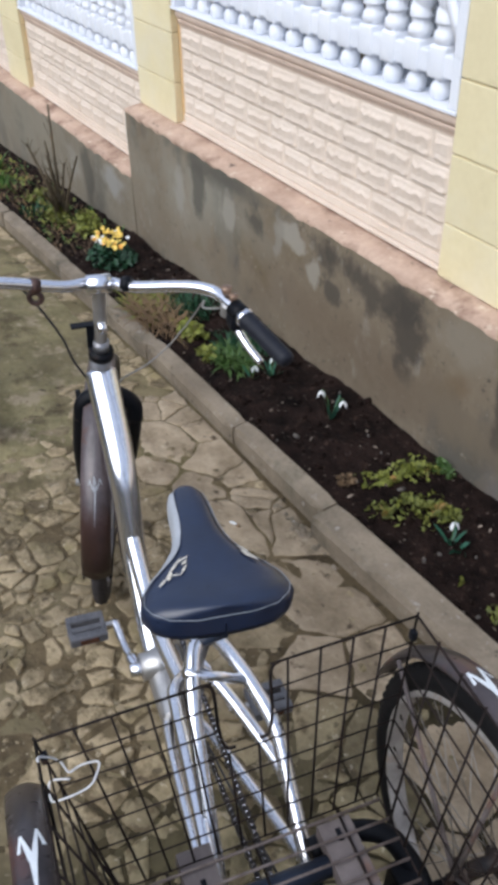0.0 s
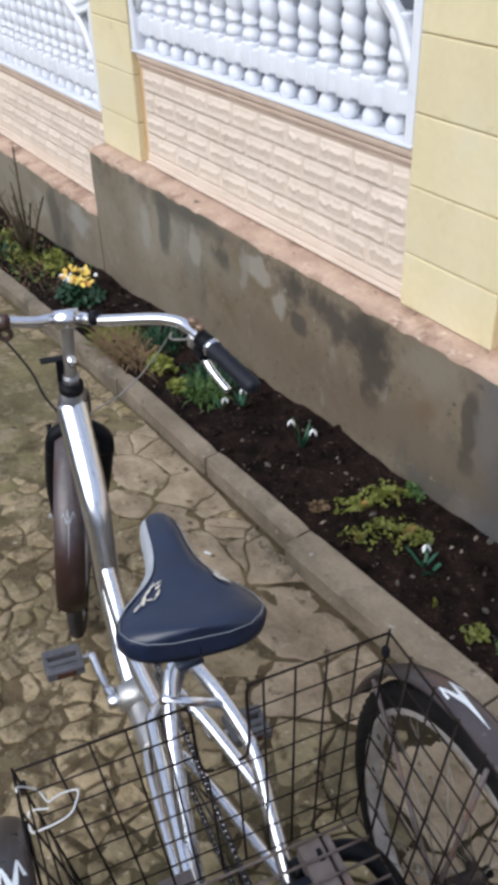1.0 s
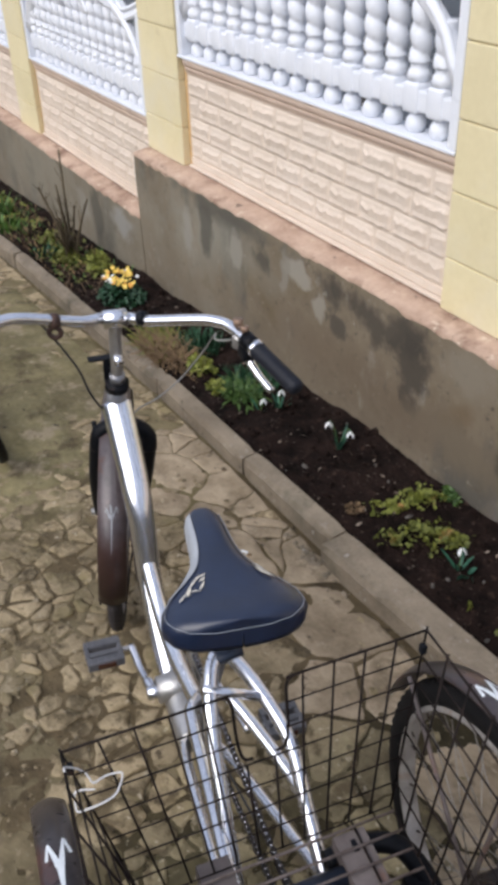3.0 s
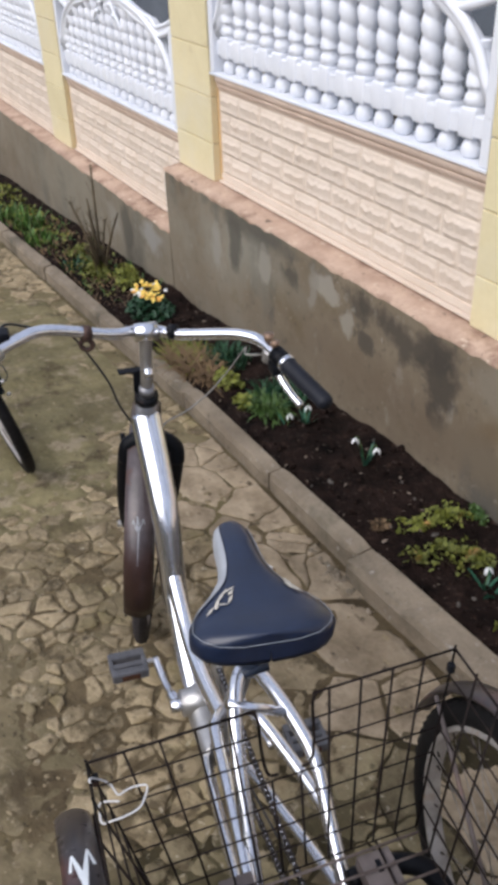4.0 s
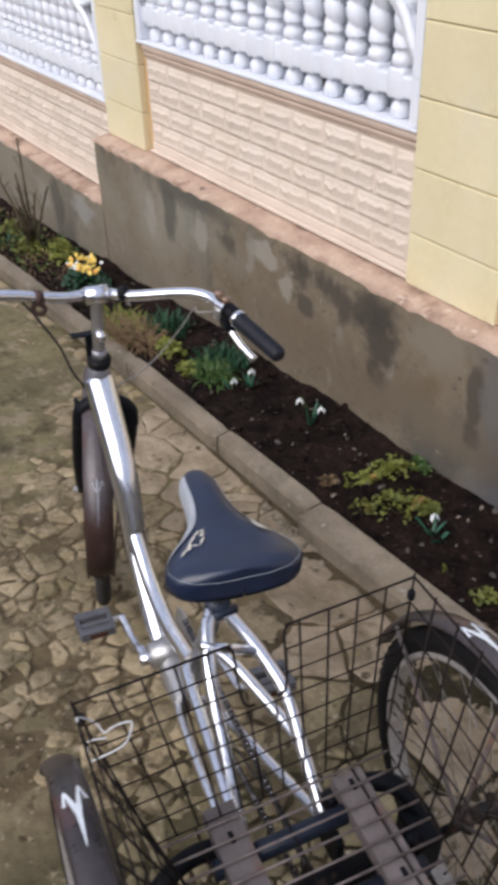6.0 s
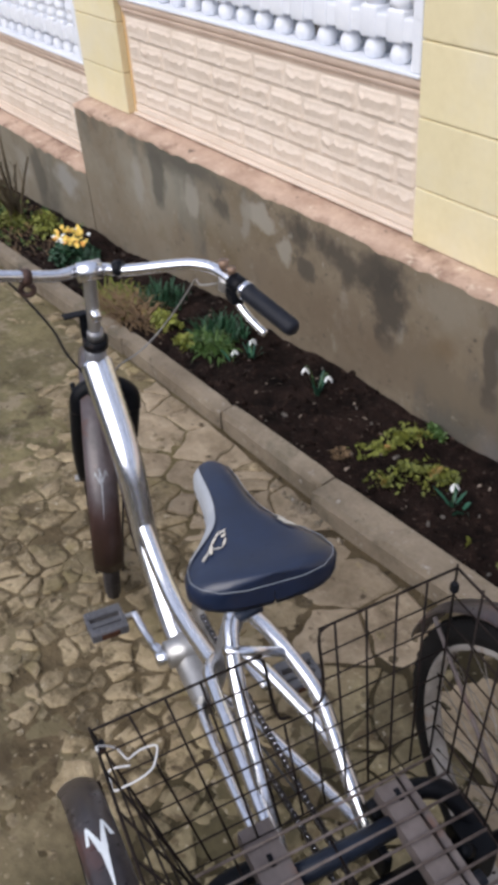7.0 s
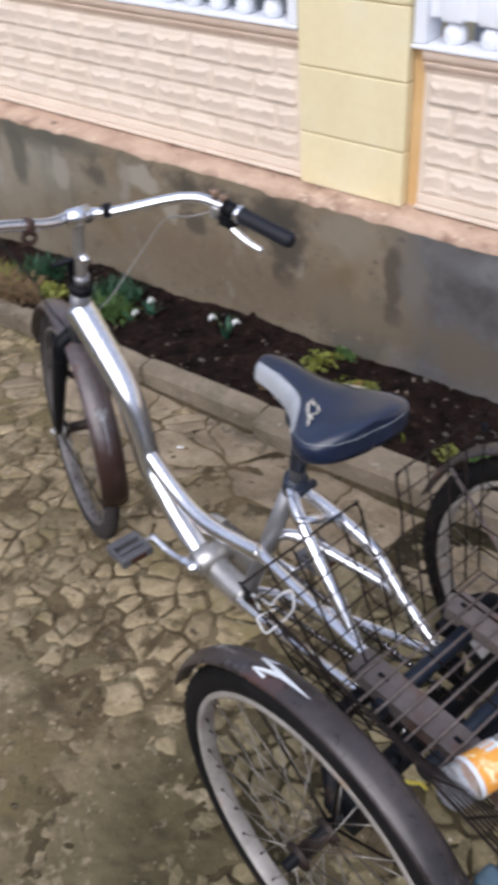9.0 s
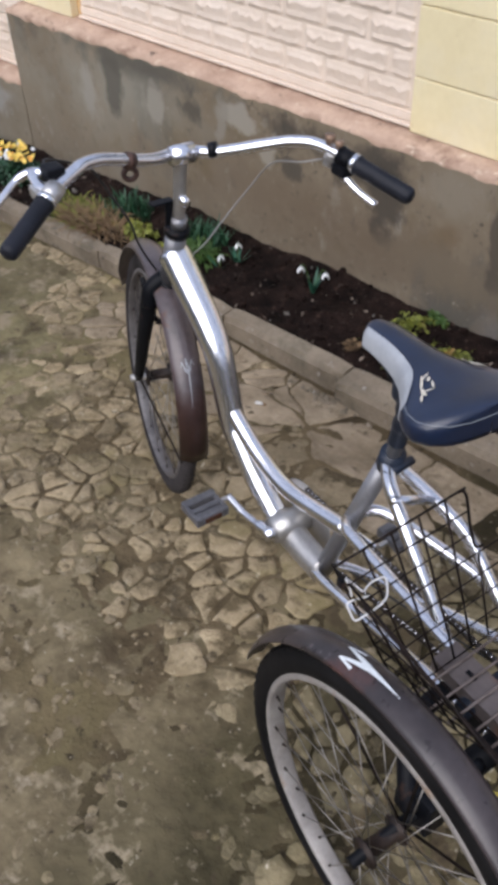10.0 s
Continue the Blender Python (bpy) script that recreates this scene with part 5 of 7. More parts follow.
tube(bm, [(-0.556, 0.228, 0.585), (-0.548, 0.198, 0.566)], 0.006, 8)
finish(bm)
part("clip", bm, M_BLACK, lamp)
# the rear end hangs lower on its left side
SAG = Matrix.Identity(4)
SAG[2][1] = -0.09
REAR_NAMES = ("axle_housing", "cross_tube", "carrier_plate", "outrigger", "bearing_block", "strut", "channel_beam")
for ob in [o for o in TRIKE.children if o.name.split(".")[0] in REAR_NAMES] + list(basket.children):
    ob.data.transform(SAG)
    for sub_ob in ob.children:
        sub_ob.data.transform(SAG)

# ---- saddle ----
def half_width(u):
    """Half width of the saddle: broad rear, slim nose."""
    pts = [(-0.102, 0.0), (-0.1016, 0.018), (-0.1005, 0.036), (-0.098, 0.056), (-0.093, 0.074), (-0.080, 0.095), (-0.058, 0.106), (-0.030, 0.101), (-0.005, 0.085), (0.020, 0.063), (0.045, 0.047), (0.070, 0.038), (0.100, 0.033), (0.140, 0.031), (0.168, 0.028), (0.180, 0.021), (0.186, 0.012), (0.188, 0.0)]
    return float(np.interp(u, [p[0] for p in pts], [p[1] for p in pts]))


def build_saddle():
    sad = new("saddle")
    sad.parent = TRIKE
    sad.matrix_basis = Matrix.Translation((0.0, 0.010, 0.980)) @ Matrix.Rotation(radians(-5), 4, 'Z') @ Matrix.Rotation(radians(1.5), 4, 'Y')
    sad["label"] = "navy vinyl saddle with grey side stripes and torn patches"
    us = [-0.102 + 0.290 * 0.5 * (1 - math.cos(math.pi * k / 36)) for k in range(37)]
    prof = [(0.0, 0.0), (0.25, -0.001), (0.5, -0.003), (0.72, -0.008), (0.88, -0.015), (0.97, -0.023), (1.0, -0.032), (0.99, -0.046), (0.95, -0.054), (0.6, -0.050), (0.0, -0.046)]
    bm = bmesh.new()
    rings = []
    for u in us:
        w = max(0.0015, half_width(u))
        lift = 0.010 * math.exp(-((u + 0.10) / 0.05) ** 2) - 0.010 * max(0, (u - 0.10) / 0.09) ** 2
        thin = 1.0 if u < 0.02 else 1.0 - 0.25 * min(1, (u - 0.02) / 0.12)
        ring = []
        for s, z in prof:
            ring.append((u, w * s, lift + z * thin - 0.004 * (w < 0.02 and u > 0)))
        full = ring + [(a, -b, c) for a, b, c in ring[-2:0:-1]]
        rings.append([bm.verts.new(p) for p in full])
    for a, b in zip(rings, rings[1:]):
        k = len(a)
        for i in range(k):
            bm.faces.new((a[i], a[(i + 1) % k], b[(i + 1) % k], b[i]))
    bm.faces.new(rings[0])
    bm.faces.new(rings[-1])
    finish(bm)
    part("cover", bm, M_VINYL, sad)

    def skin(u, s, off=0.0016):
        w = half_width(u)
        lift = 0.010 * math.exp(-((u + 0.10) / 0.05) ** 2) - 0.010 * max(0, (u - 0.10) / 0.09) ** 2
        thin = 1.0 if u < 0.02 else 1.0 - 0.25 * min(1, (u - 0.02) / 0.12)
        z = float(np.interp(abs(s), [0, .25, .5, .72, .88, .97, 1.0, 1.06, 1.14], [0, -.001, -.003, -.008, -.015, -.023, -.032, -.043, -.052]))
        return Vector((u, math.copysign(w * min(1.0, abs(s)) + off * min(1, abs(s)), s), lift + z * thin + off))

    for side in (1, -1):
        bm = bmesh.new()
        grid(bm, 22, 5, lambda a, b: skin(-0.015 + 0.185 * a, side * (((0.66 if side > 0 else 0.80) + 0.24 * max(0, 1 - 4 * a)) * (1 - b) + (1.12 if side > 0 else 0.99) * b)))
        finish(bm)
        part("stripe", bm, M_STRIPE, sad, "grey side stripe")
    # piping seam along the rear edge
    bm = bmesh.new()
    pts = [skin(u, 0.93, 0.0012) + Vector((-0.0022 if u < -0.09 else 0, 0, 0)) for u in np.linspace(0.0, -0.100, 14)] + [skin(u, -0.93, 0.0012) + Vector((-0.0022 if u < -0.09 else 0, 0, 0)) for u in np.linspace(-0.100, 0.0, 14)]
    tube(bm, pts, 0.0007, 5)
    part("seam", bm, M_SEAM, sad, "pale stitched seam")
    # torn patches: ragged slivers of pale foam
    rng = random.Random(3)
    for strokes in ((((0.012, 0.36), (0.004, 0.54), 0.0016), ((0.012, 0.52), (-0.010, 0.60), 0.0018), ((-0.008, 0.62), (-0.030, 0.60), 0.0026), ((-0.020, 0.58), (-0.024, 0.42), 0.0012), ((-0.022, 0.44), (-0.006, 0.38), 0.0018), ((-0.018, 0.60), (-0.036, 0.72), 0.0018), ((-0.004, 0.46), (0.004, 0.38), 0.0022)),
                    (((0.024, -0.86), (0.006, -0.66), 0.0050), ((0.010, -0.62), (-0.012, -0.74), 0.0050), ((0.020, -0.70), (0.026, -0.90), 0.0034))):
        bm = bmesh.new()
        for (u0, s0), (u1, s1), w in strokes:
            hw = max(0.03, half_width(0.5 * (u0 + u1)))
            du, dv = u1 - u0, (s1 - s0) * hw
            L = math.hypot(du, dv)
            rows = []
            for k in range(8):
                t = k / 7
                row = []
                for e in (-1, 1):
                    ww = e * w * rng.uniform(0.45, 1.35) * (0.35 + math.sin(math.pi * t) * 0.75)
                    row.append(bm.verts.new(skin(u0 + du * t - ww * dv / L, max(-1.05, min(1.05, s0 + ((s1 - s0) * hw * t + ww * du / L) / hw)), 0.0022 + 0.001 * rng.random())))
                rows.append(row)
            for p, q in zip(rows, rows[1:]):
                bm.faces.new((p[0], p[1], q[1], q[0]))
        part("tear", bm, M_FOAM, sad, "ragged tear with pale foam")
    bm = bmesh.new()
    for s in (1, -1):
        tube(bm, smooth_line([(0.150, 0.010 * s, -0.050), (0.08, 0.020 * s, -0.072), (0.0, 0.022 * s, -0.070), (-0.07, 0.035 * s, -0.058)], 5), 0.0035, 8)
    finish(bm)
    part("rail", bm, M_BLACK, sad)
    bm = bmesh.new()
    box(bm, (0.030, -0.030, -0.092), (0.088, 0.030, -0.050), 0.010)
    part("saddle_clamp", bm, M_NAVY_TUBE, sad)
    return sad


build_saddle()

# ---- loose things on the basket ----
TRIKE_M = TRIKE.matrix_basis.copy()
M_PET = bpy.data.materials.new("clear_plastic")
M_PET.use_nodes = True
_b = M_PET.node_tree.nodes["Principled BSDF"]
_b.inputs["Base Color"].default_value = (0.95, 0.96, 0.98, 1)
_b.inputs["Roughness"].default_value = 0.14
_b.inputs["IOR"].default_value = 1.12
_b.inputs["Transmission Weight"].default_value = 0.80
_wr = M_PET.node_tree.nodes.new("ShaderNodeTexNoise")
_wr.inputs["Scale"].default_value = 38
_wb = M_PET.node_tree.nodes.new("ShaderNodeBump")
_wb.inputs["Distance"].default_value = 0.003
M_PET.node_tree.links.new(_wr.outputs["Fac"], _wb.inputs["Height"])
M_PET.node_tree.links.new(_wb.outputs[0], _b.inputs["Normal"])
M_LABEL = surface("orange_label", (0.80, 0.30, 0.04), (0.90, 0.42, 0.07), (0.35, 0.5), scale=20, fine=90, bump=0.03, spots=[((0.92, 0.86, 0.55), 22, 0.58, 0.64)])


def build_bottle():
    lo, hi = Vector((-0.435, 0.194, 0.594)), Vector((-0.470, 0.028, 0.611))
    d = (hi - lo).normalized()
    m = TRIKE_M @ Matrix.Translation(lo) @ d.to_track_quat('Z', 'Y').to_matrix().to_4x4() @ Matrix.Diagonal((0.84, 0.84, 0.84, 1))
    b = empty("plastic_bottle", m, "crushed clear plastic bottle with an orange label lying in the basket", "bottle")
    prof = [(0.001, 0.004), (0.020, 0.0), (0.034, 0.008), (0.0375, 0.022), (0.0365, 0.045), (0.038, 0.062), (0.0375, 0.150), (0.036, 0.165), (0.030, 0.190), (0.020, 0.212), (0.0135, 0.224), (0.0135, 0.236)]
    def dent(bm):
        for v in bm.verts:
            k = 1 - 0.10 * max(0, noise.noise((v.co.x * 30, v.co.y * 30, v.co.z * 18)))
            v.co.x *= k
            v.co.y *= k
    bm = bmesh.new()
    lathe(bm, prof, 28)
    dent(bm)
    finish(bm)
    part("body", bm, M_PET, b)
    bm = bmesh.new()
    lathe(bm, [(0.0388, 0.064), (0.0392, 0.066), (0.0392, 0.122), (0.0388, 0.124)], 28, None, False)
    dent(bm)
    finish(bm)
    lab = part("label", bm, M_LABEL, b, "orange wrap label")
    for z0, z1 in ((0.056, 0.066), (0.122, 0.128)):
        bm = bmesh.new()
        lathe(bm, [(0.0388, z0), (0.0391, z0 + 0.001), (0.0391, z1 - 0.001), (0.0388, z1)], 28, None, False)
        dent(bm)
        finish(bm)
        part("label_band", bm, M_WHITE, b, "white edge of the label")
    # unreadable print on the label
    for k in range(4):
        bm = bmesh.new()
        a0 = 0.2 + 0.34 * k
        grid(bm, 4, 1, lambda s, t: (0.0396 * math.cos(a0 + 0.22 * s), 0.0396 * math.sin(a0 + 0.22 * s), 0.088 + 0.030 * t + 0.004 * k))
        part("print_bar", bm, M_DECAL, lab)


build_bottle()


def thing_wire(name, pts, r, mat, label, category, shift=(0, 0, 0)):
    bm = bmesh.new()
    tube(bm, smooth_line([TRIKE_M @ (Vector(p) + Vector(shift)) for p in pts], 6), r, 7)
    finish(bm)
    ob = part(name, bm, mat)
    return tagged(ob, label, category)


M_WIRE_WHITE = surface("pale_wire", (0.62, 0.62, 0.62), (0.74, 0.74, 0.74), (0.4, 0.6), bump=0)
thing_wire("wire_loop", [(-0.136, 0.279, 0.797), (-0.129, 0.279, 0.812), (-0.121, 0.279, 0.817), (-0.111, 0.266, 0.798), (-0.108, 0.252, 0.778), (-0.121, 0.244, 0.769), (-0.118, 0.233, 0.769), (-0.116, 0.221, 0.77), (-0.12, 0.203, 0.771), (-0.135, 0.21, 0.765), (-0.144, 0.22, 0.76), (-0.146, 0.238, 0.754), (-0.144, 0.255, 0.748), (-0.141, 0.271, 0.744), (-0.129, 0.272, 0.752), (-0.12, 0.27, 0.757), (-0.123, 0.261, 0.763), (-0.132, 0.244, 0.769)], 0.0014, M_WIRE_WHITE, "bent pale wire hooked over the basket rim", "wire")
M_STRAW = surface("yellow_straw", (0.62, 0.50, 0.06), (0.78, 0.66, 0.12), (0.5, 0.7), bump=0)
thing_wire("yellow_twig", [(-0.375, 0.205, 0.568), (-0.386, 0.200, 0.572), (-0.394, 0.188, 0.567), (-0.408, 0.192, 0.574)], 0.003, M_STRAW, "small bright yellow twig lying in the basket", "twig")


# ---- a second bicycle parked ahead ----
def build_bicycle():
    m = pose(-0.885, -1.372, ground_z(-0.885, -1.298) + 0.318, -13, 0, 182)
    b = empty("bicycle", m, "black parked bicycle standing farther along the path", "bicycle")
    for x, nm in ((0.0, "rear_wheel"), (1.05, "front_wheel")):
        w = new(nm)
        w.parent = b
        w.matrix_basis = Matrix.Translation((x, 0, 0))
        for n2, me in zip(("tyre", "rim", "hub"), WHEEL):
            shared(n2, me, w, Matrix())
        for k in range(36):
            side = 1 if k % 2 else -1
            a = 2 * math.pi * k / 36
            c = a + (0.62 if (k // 2) % 2 else -0.62)
            p0 = Vector((0.025 * math.cos(c), 0.030 * side, 0.025 * math.sin(c)))
            p1 = Vector((0.276 * math.cos(a), 0.004 * side, 0.276 * math.sin(a)))
            d = p1 - p0
            shared("spoke", WHEEL[3], w, Matrix.Translation(p0) @ d.to_track_quat('Z', 'Y').to_matrix().to_4x4() @ Matrix.Diagonal((1, 1, d.length, 1)))
    bm = bmesh.new()
    grid(bm, 30, 6, lambda s, t: guard_point(0.350, radians(70 + 86 * s), 0.033 * (2 * t - 1), 0.012))
    bmesh.ops.solidify(bm, geom=bm.faces[:], thickness=0.002)
    finish(bm)
    part("mudguard", bm, M_BLACK, b, "black mudguard")
    for nm, pts, r in (("seat_tube", [(0.42, 0, -0.03), (0.26, 0, 0.47)], 0.016), ("down_tube", [(0.42, 0, -0.03), (0.90, 0, 0.45)], 0.018), ("top_tube", [(0.28, 0, 0.42), (0.88, 0, 0.52)], 0.015),
                       ("head_tube", [(0.86, 0, 0.58), (0.92, 0, 0.40)], 0.019), ("seat_post", [(0.27, 0, 0.44), (0.21, 0, 0.62)], 0.013)):
        bm = bmesh.new()
        tube(bm, pts, r, 12)
        finish(bm)
        part(nm, bm, M_BLACK, b)
    for s in (1, -1):
        for nm, pts in (("seat_stay", [(0, 0.06 * s, 0), (0.27, 0.02 * s, 0.43)]), ("chain_stay", [(0, 0.06 * s, 0), (0.40, 0.03 * s, -0.03)]), ("fork_blade", [(0.92, 0.03 * s, 0.40), (0.98, 0.05 * s, 0.25), (1.05, 0.055 * s, 0)])):
            bm = bmesh.new()
            tube(bm, pts, 0.009, 10)
            finish(bm)
            part(nm, bm, M_BLACK, b)
    bm = bmesh.new()
    tube(bm, smooth_line([(0.80, 0.30, 0.70), (0.88, 0.20, 0.72), (0.87, 0, 0.68), (0.88, -0.20, 0.72), (0.80, -0.30, 0.70)], 5), 0.011, 10)
    tube(bm, [(0.86, 0, 0.57), (0.87, 0, 0.68)], 0.012, 10)
    finish(bm)
    part("handlebar", bm, M_ALU, b)
    bm = bmesh.new()
    bmesh.ops.create_uvsphere(bm, u_segments=20, v_segments=10, radius=1.0, matrix=Matrix.Translation((0.17, 0, 0.65)) @ Matrix.Diagonal((0.14, 0.085, 0.035, 1)))
    for v in bm.verts:
        k = max(0.0, (v.co.x - 0.12) / 0.19)
        v.co.y *= 1 - 0.6 * min(1, k)
    finish(bm)
    part("saddle", bm, M_VINYL, b)
    # brake arms beside the rear tyre
    for s in (1, -1):
        bm = bmesh.new()
        tube(bm, smooth_line([(-0.05, 0.045 * s, 0.27), (-0.045, 0.052 * s, 0.33), (-0.03, 0.050 * s, 0.385)], 4), 0.007, 8)
        finish(bm)
        part("brake_arm", bm, M_ALU, b)
    bm = bmesh.new()
    tube(bm, smooth_line([(-0.03, -0.05, 0.385), (-0.06, -0.02, 0.41), (-0.04, 0.02, 0.42), (0.05, 0.03, 0.44)], 5), 0.003, 6)
    finish(bm)
    part("brake_cable", bm, M_CABLE, b)
    # stay bolts and a loose cable loop at the end of the mudguard
    for ang, r in ((140, 0.338), (150, 0.330), (158, 0.312)):
        c = Vector((r * math.cos(radians(ang)), -0.036, r * math.sin(radians(ang))))
        bm = bmesh.new()
        tube(bm, [c, c + Vector((0, -0.010, 0)), c + Vector((0, -0.014, 0))], [0.0062, 0.0062, 0.0035], 10)
        finish(bm)
        part("stay_bolt", bm, M_ALU, b, "bright bolt")
    c = Vector((0.335 * math.cos(radians(147)), -0.040, 0.335 * math.sin(radians(147))))
    bm = bmesh.new()
    tube(bm, smooth_line([c + Vector((0.03, 0.004, 0.045)), c + Vector((0.01, -0.020, 0.035)), c + Vector((-0.01, -0.026, 0.005)), c + Vector((-0.012, -0.012, -0.016)), c + Vector((0, 0, -0.012))], 5), 0.0022, 6)
    finish(bm)
    part("cable_loop", bm, M_CABLE, b)


build_bicycle()

# ---- plants and litter in the bed ----
M_LEAF = surface("leaf_green", (0.032, 0.078, 0.015), (0.095, 0.172, 0.038), (0.4, 0.6), scale=30, fine=120, bump=0.05, per_piece=0.15)
M_BLUE_LEAF = surface("blue_green_leaf", (0.015, 0.075, 0.045), (0.035, 0.14, 0.08), (0.4, 0.6), scale=30, fine=120, bump=0.05, per_piece=0.12)
M_GRASS = surface("fresh_grass", (0.045, 0.115, 0.018), (0.115, 0.225, 0.042), (0.45, 0.6), scale=30, fine=120, bump=0.05, per_piece=0.25)
M_DARK_LEAF = surface("dark_leaf", (0.010, 0.050, 0.022), (0.030, 0.105, 0.046), (0.45, 0.6), scale=30, fine=120, bump=0.05, per_piece=0.25)
M_SEDUM = surface("yellow_green_cushion", (0.072, 0.090, 0.012), (0.225, 0.240, 0.034), (0.5, 0.7), scale=40, fine=160, bump=0.1, per_piece=0.25, spots=[((0.30, 0.15, 0.04), 12, 0.6, 0.7)])
M_DRY = surface("dry_stems", (0.095, 0.058, 0.030), (0.24, 0.155, 0.078), (0.7, 0.9), scale=30, fine=120, bump=0.1, per_piece=0.3)
M_FLAKE = surface("dead_leaf", (0.085, 0.062, 0.045), (0.25, 0.20, 0.155), (0.7, 0.9), scale=30, fine=120, bump=0.1, per_piece=0.3)
M_PETAL_W = surface("white_petal", (0.78, 0.80, 0.80), (0.86, 0.87, 0.86), (0.4, 0.6), bump=0)
M_PETAL_Y = surface("yellow_petal", (0.74, 0.50, 0.07), (0.84, 0.64, 0.16), (0.4, 0.6), scale=40, bump=0)
M_PETAL_O = surface("orange_petal", (0.62, 0.29, 0.04), (0.74, 0.42, 0.08), (0.4, 0.6), scale=40, bump=0)
M_TWIG = surface("rose_twig", (0.055, 0.042, 0.024), (0.125, 0.095, 0.055), (0.6, 0.8), scale=30, fine=120, bump=0.15)
M_RUBBLE = surface("pale_rubble", (0.040, 0.034, 0.028), (0.205, 0.184, 0.160), (0.7, 0.9), scale=14, fine=80, bump=0.25, per_piece=0.2)


def blade(bm, base, tip, width, sag=0.0):
    """A curved strap leaf with a folded middle."""
    base, tip = Vector(base), Vector(tip)
    d = tip - base
    side = d.cross(Vector((0, 0, 1)))
    if side.length < 1e-4:
        side = Vector((1, 0, 0))
    side.normalize()
    out = d.copy()
    out.z = 0
    rows = []
    n = 5
    for i in range(n + 1):
        t = i / n
        p = base + d * t + Vector((0, 0, 1)) * (-sag * t * t * t) + out * (0.15 * t * t)
        w = width * (0.6 + 0.8 * t) * (1 - t ** 3) + 0.0004
        rows.append([bm.verts.new(p - side * w), bm.verts.new(p + Vector((0, 0, -w * 0.35))), bm.verts.new(p + side * w)])
    for a, b in zip(rows, rows[1:]):
        for k in range(2):
            bm.faces.new((a[k], a[k + 1], b[k + 1], b[k]))


def leaf_card(bm, c, n, size, rng):
    """A small oval leaf, slightly folded."""
    q = Vector(n).to_track_quat('Z', 'Y').to_matrix().to_4x4()
    m = Matrix.Translation(c) @ q @ Matrix.Rotation(rng.uniform(0, 6.28), 4, 'Z')
    pts = [(-1, 0, 0), (-0.4, 0.45, 0.12), (0.4, 0.42, 0.12), (1, 0, 0.05), (0.4, -0.42, 0.12), (-0.4, -0.45, 0.12)]
    v = [bm.verts.new(m @ (Vector(p) * size)) for p in pts]
    bm.faces.new((v[0], v[3], v[2], v[1]))
    bm.faces.new((v[0], v[5], v[4], v[3]))


def build_snowdrop(x, y, blooms, leaves, h, seed):
    rng = random.Random(seed)
    z = soil_z(x, y) - 0.005
    p = empty("snowdrop", pose(x, y, z), "snowdrop with nodding white flowers and narrow green leaves", "flower", "snowdrops in the bed")
    for k in range(leaves):
        bm = bmesh.new()
        a = 6.28 * k / leaves + rng.uniform(-0.4, 0.4)
        r = rng.uniform(0.02, 0.055)
        blade(bm, (0.006 * math.cos(a), 0.006 * math.sin(a), 0), (r * math.cos(a), r * math.sin(a), h * rng.uniform(0.6, 0.95)), 0.0058, 0.006)
        finish(bm)
        part("leaf", bm, M_BLUE_LEAF, p)
    for k in range(blooms):
        a = 0.35 if blooms > 1 else 2.2
        r = 0.036 if blooms > 1 else 0.02
        dx, dy = r * math.cos(a + 3.1 * k), r * math.sin(a + 3.1 * k)
        top = Vector((dx, dy, h * rng.uniform(0.9, 1.05)))
        bm = bmesh.new()
        tube(bm, smooth_line([(0, 0, 0), (dx * 0.4, dy * 0.4, h * 0.5), top, top + Vector((dx * 0.3, dy * 0.3, -0.006))], 4), 0.0013, 5)
        finish(bm)
        part("stem", bm, M_LEAF, p)
        c = top + Vector((dx * 0.3, dy * 0.3, -0.008))
        for q in range(3):
            bm = bmesh.new()
            b = 2.09 * q + rng.random()
            d = Vector((math.cos(b), math.sin(b), 0))
            rows = []
            for i in range(5):
                t = i / 4
                w = 0.0080 * math.sin(math.pi * min(0.98, 0.12 + t * 0.86))
                pp = c + d * (0.013 * math.sin(t * 1.9)) + Vector((0, 0, -0.027 * t))
                sd = Vector((-d.y, d.x, 0))
                rows.append((bm.verts.new(pp - sd * w), bm.verts.new(pp + d * w * 0.4), bm.verts.new(pp + sd * w)))
            for u, v in zip(rows, rows[1:]):
                for kk in range(2):
                    bm.faces.new((u[kk], u[kk + 1], v[kk + 1], v[kk]))
            finish(bm)
            part("petal", bm, M_PETAL_W, p)


build_snowdrop(-0.175, -0.250, 2, 8, 0.110, 1)
build_snowdrop(-0.530, -0.280, 1, 7, 0.090, 2)
build_snowdrop(-0.560, -0.345, 1, 2, 0.060, 5)
build_snowdrop(0.548, -0.332, 1, 5, 0.080, 3)


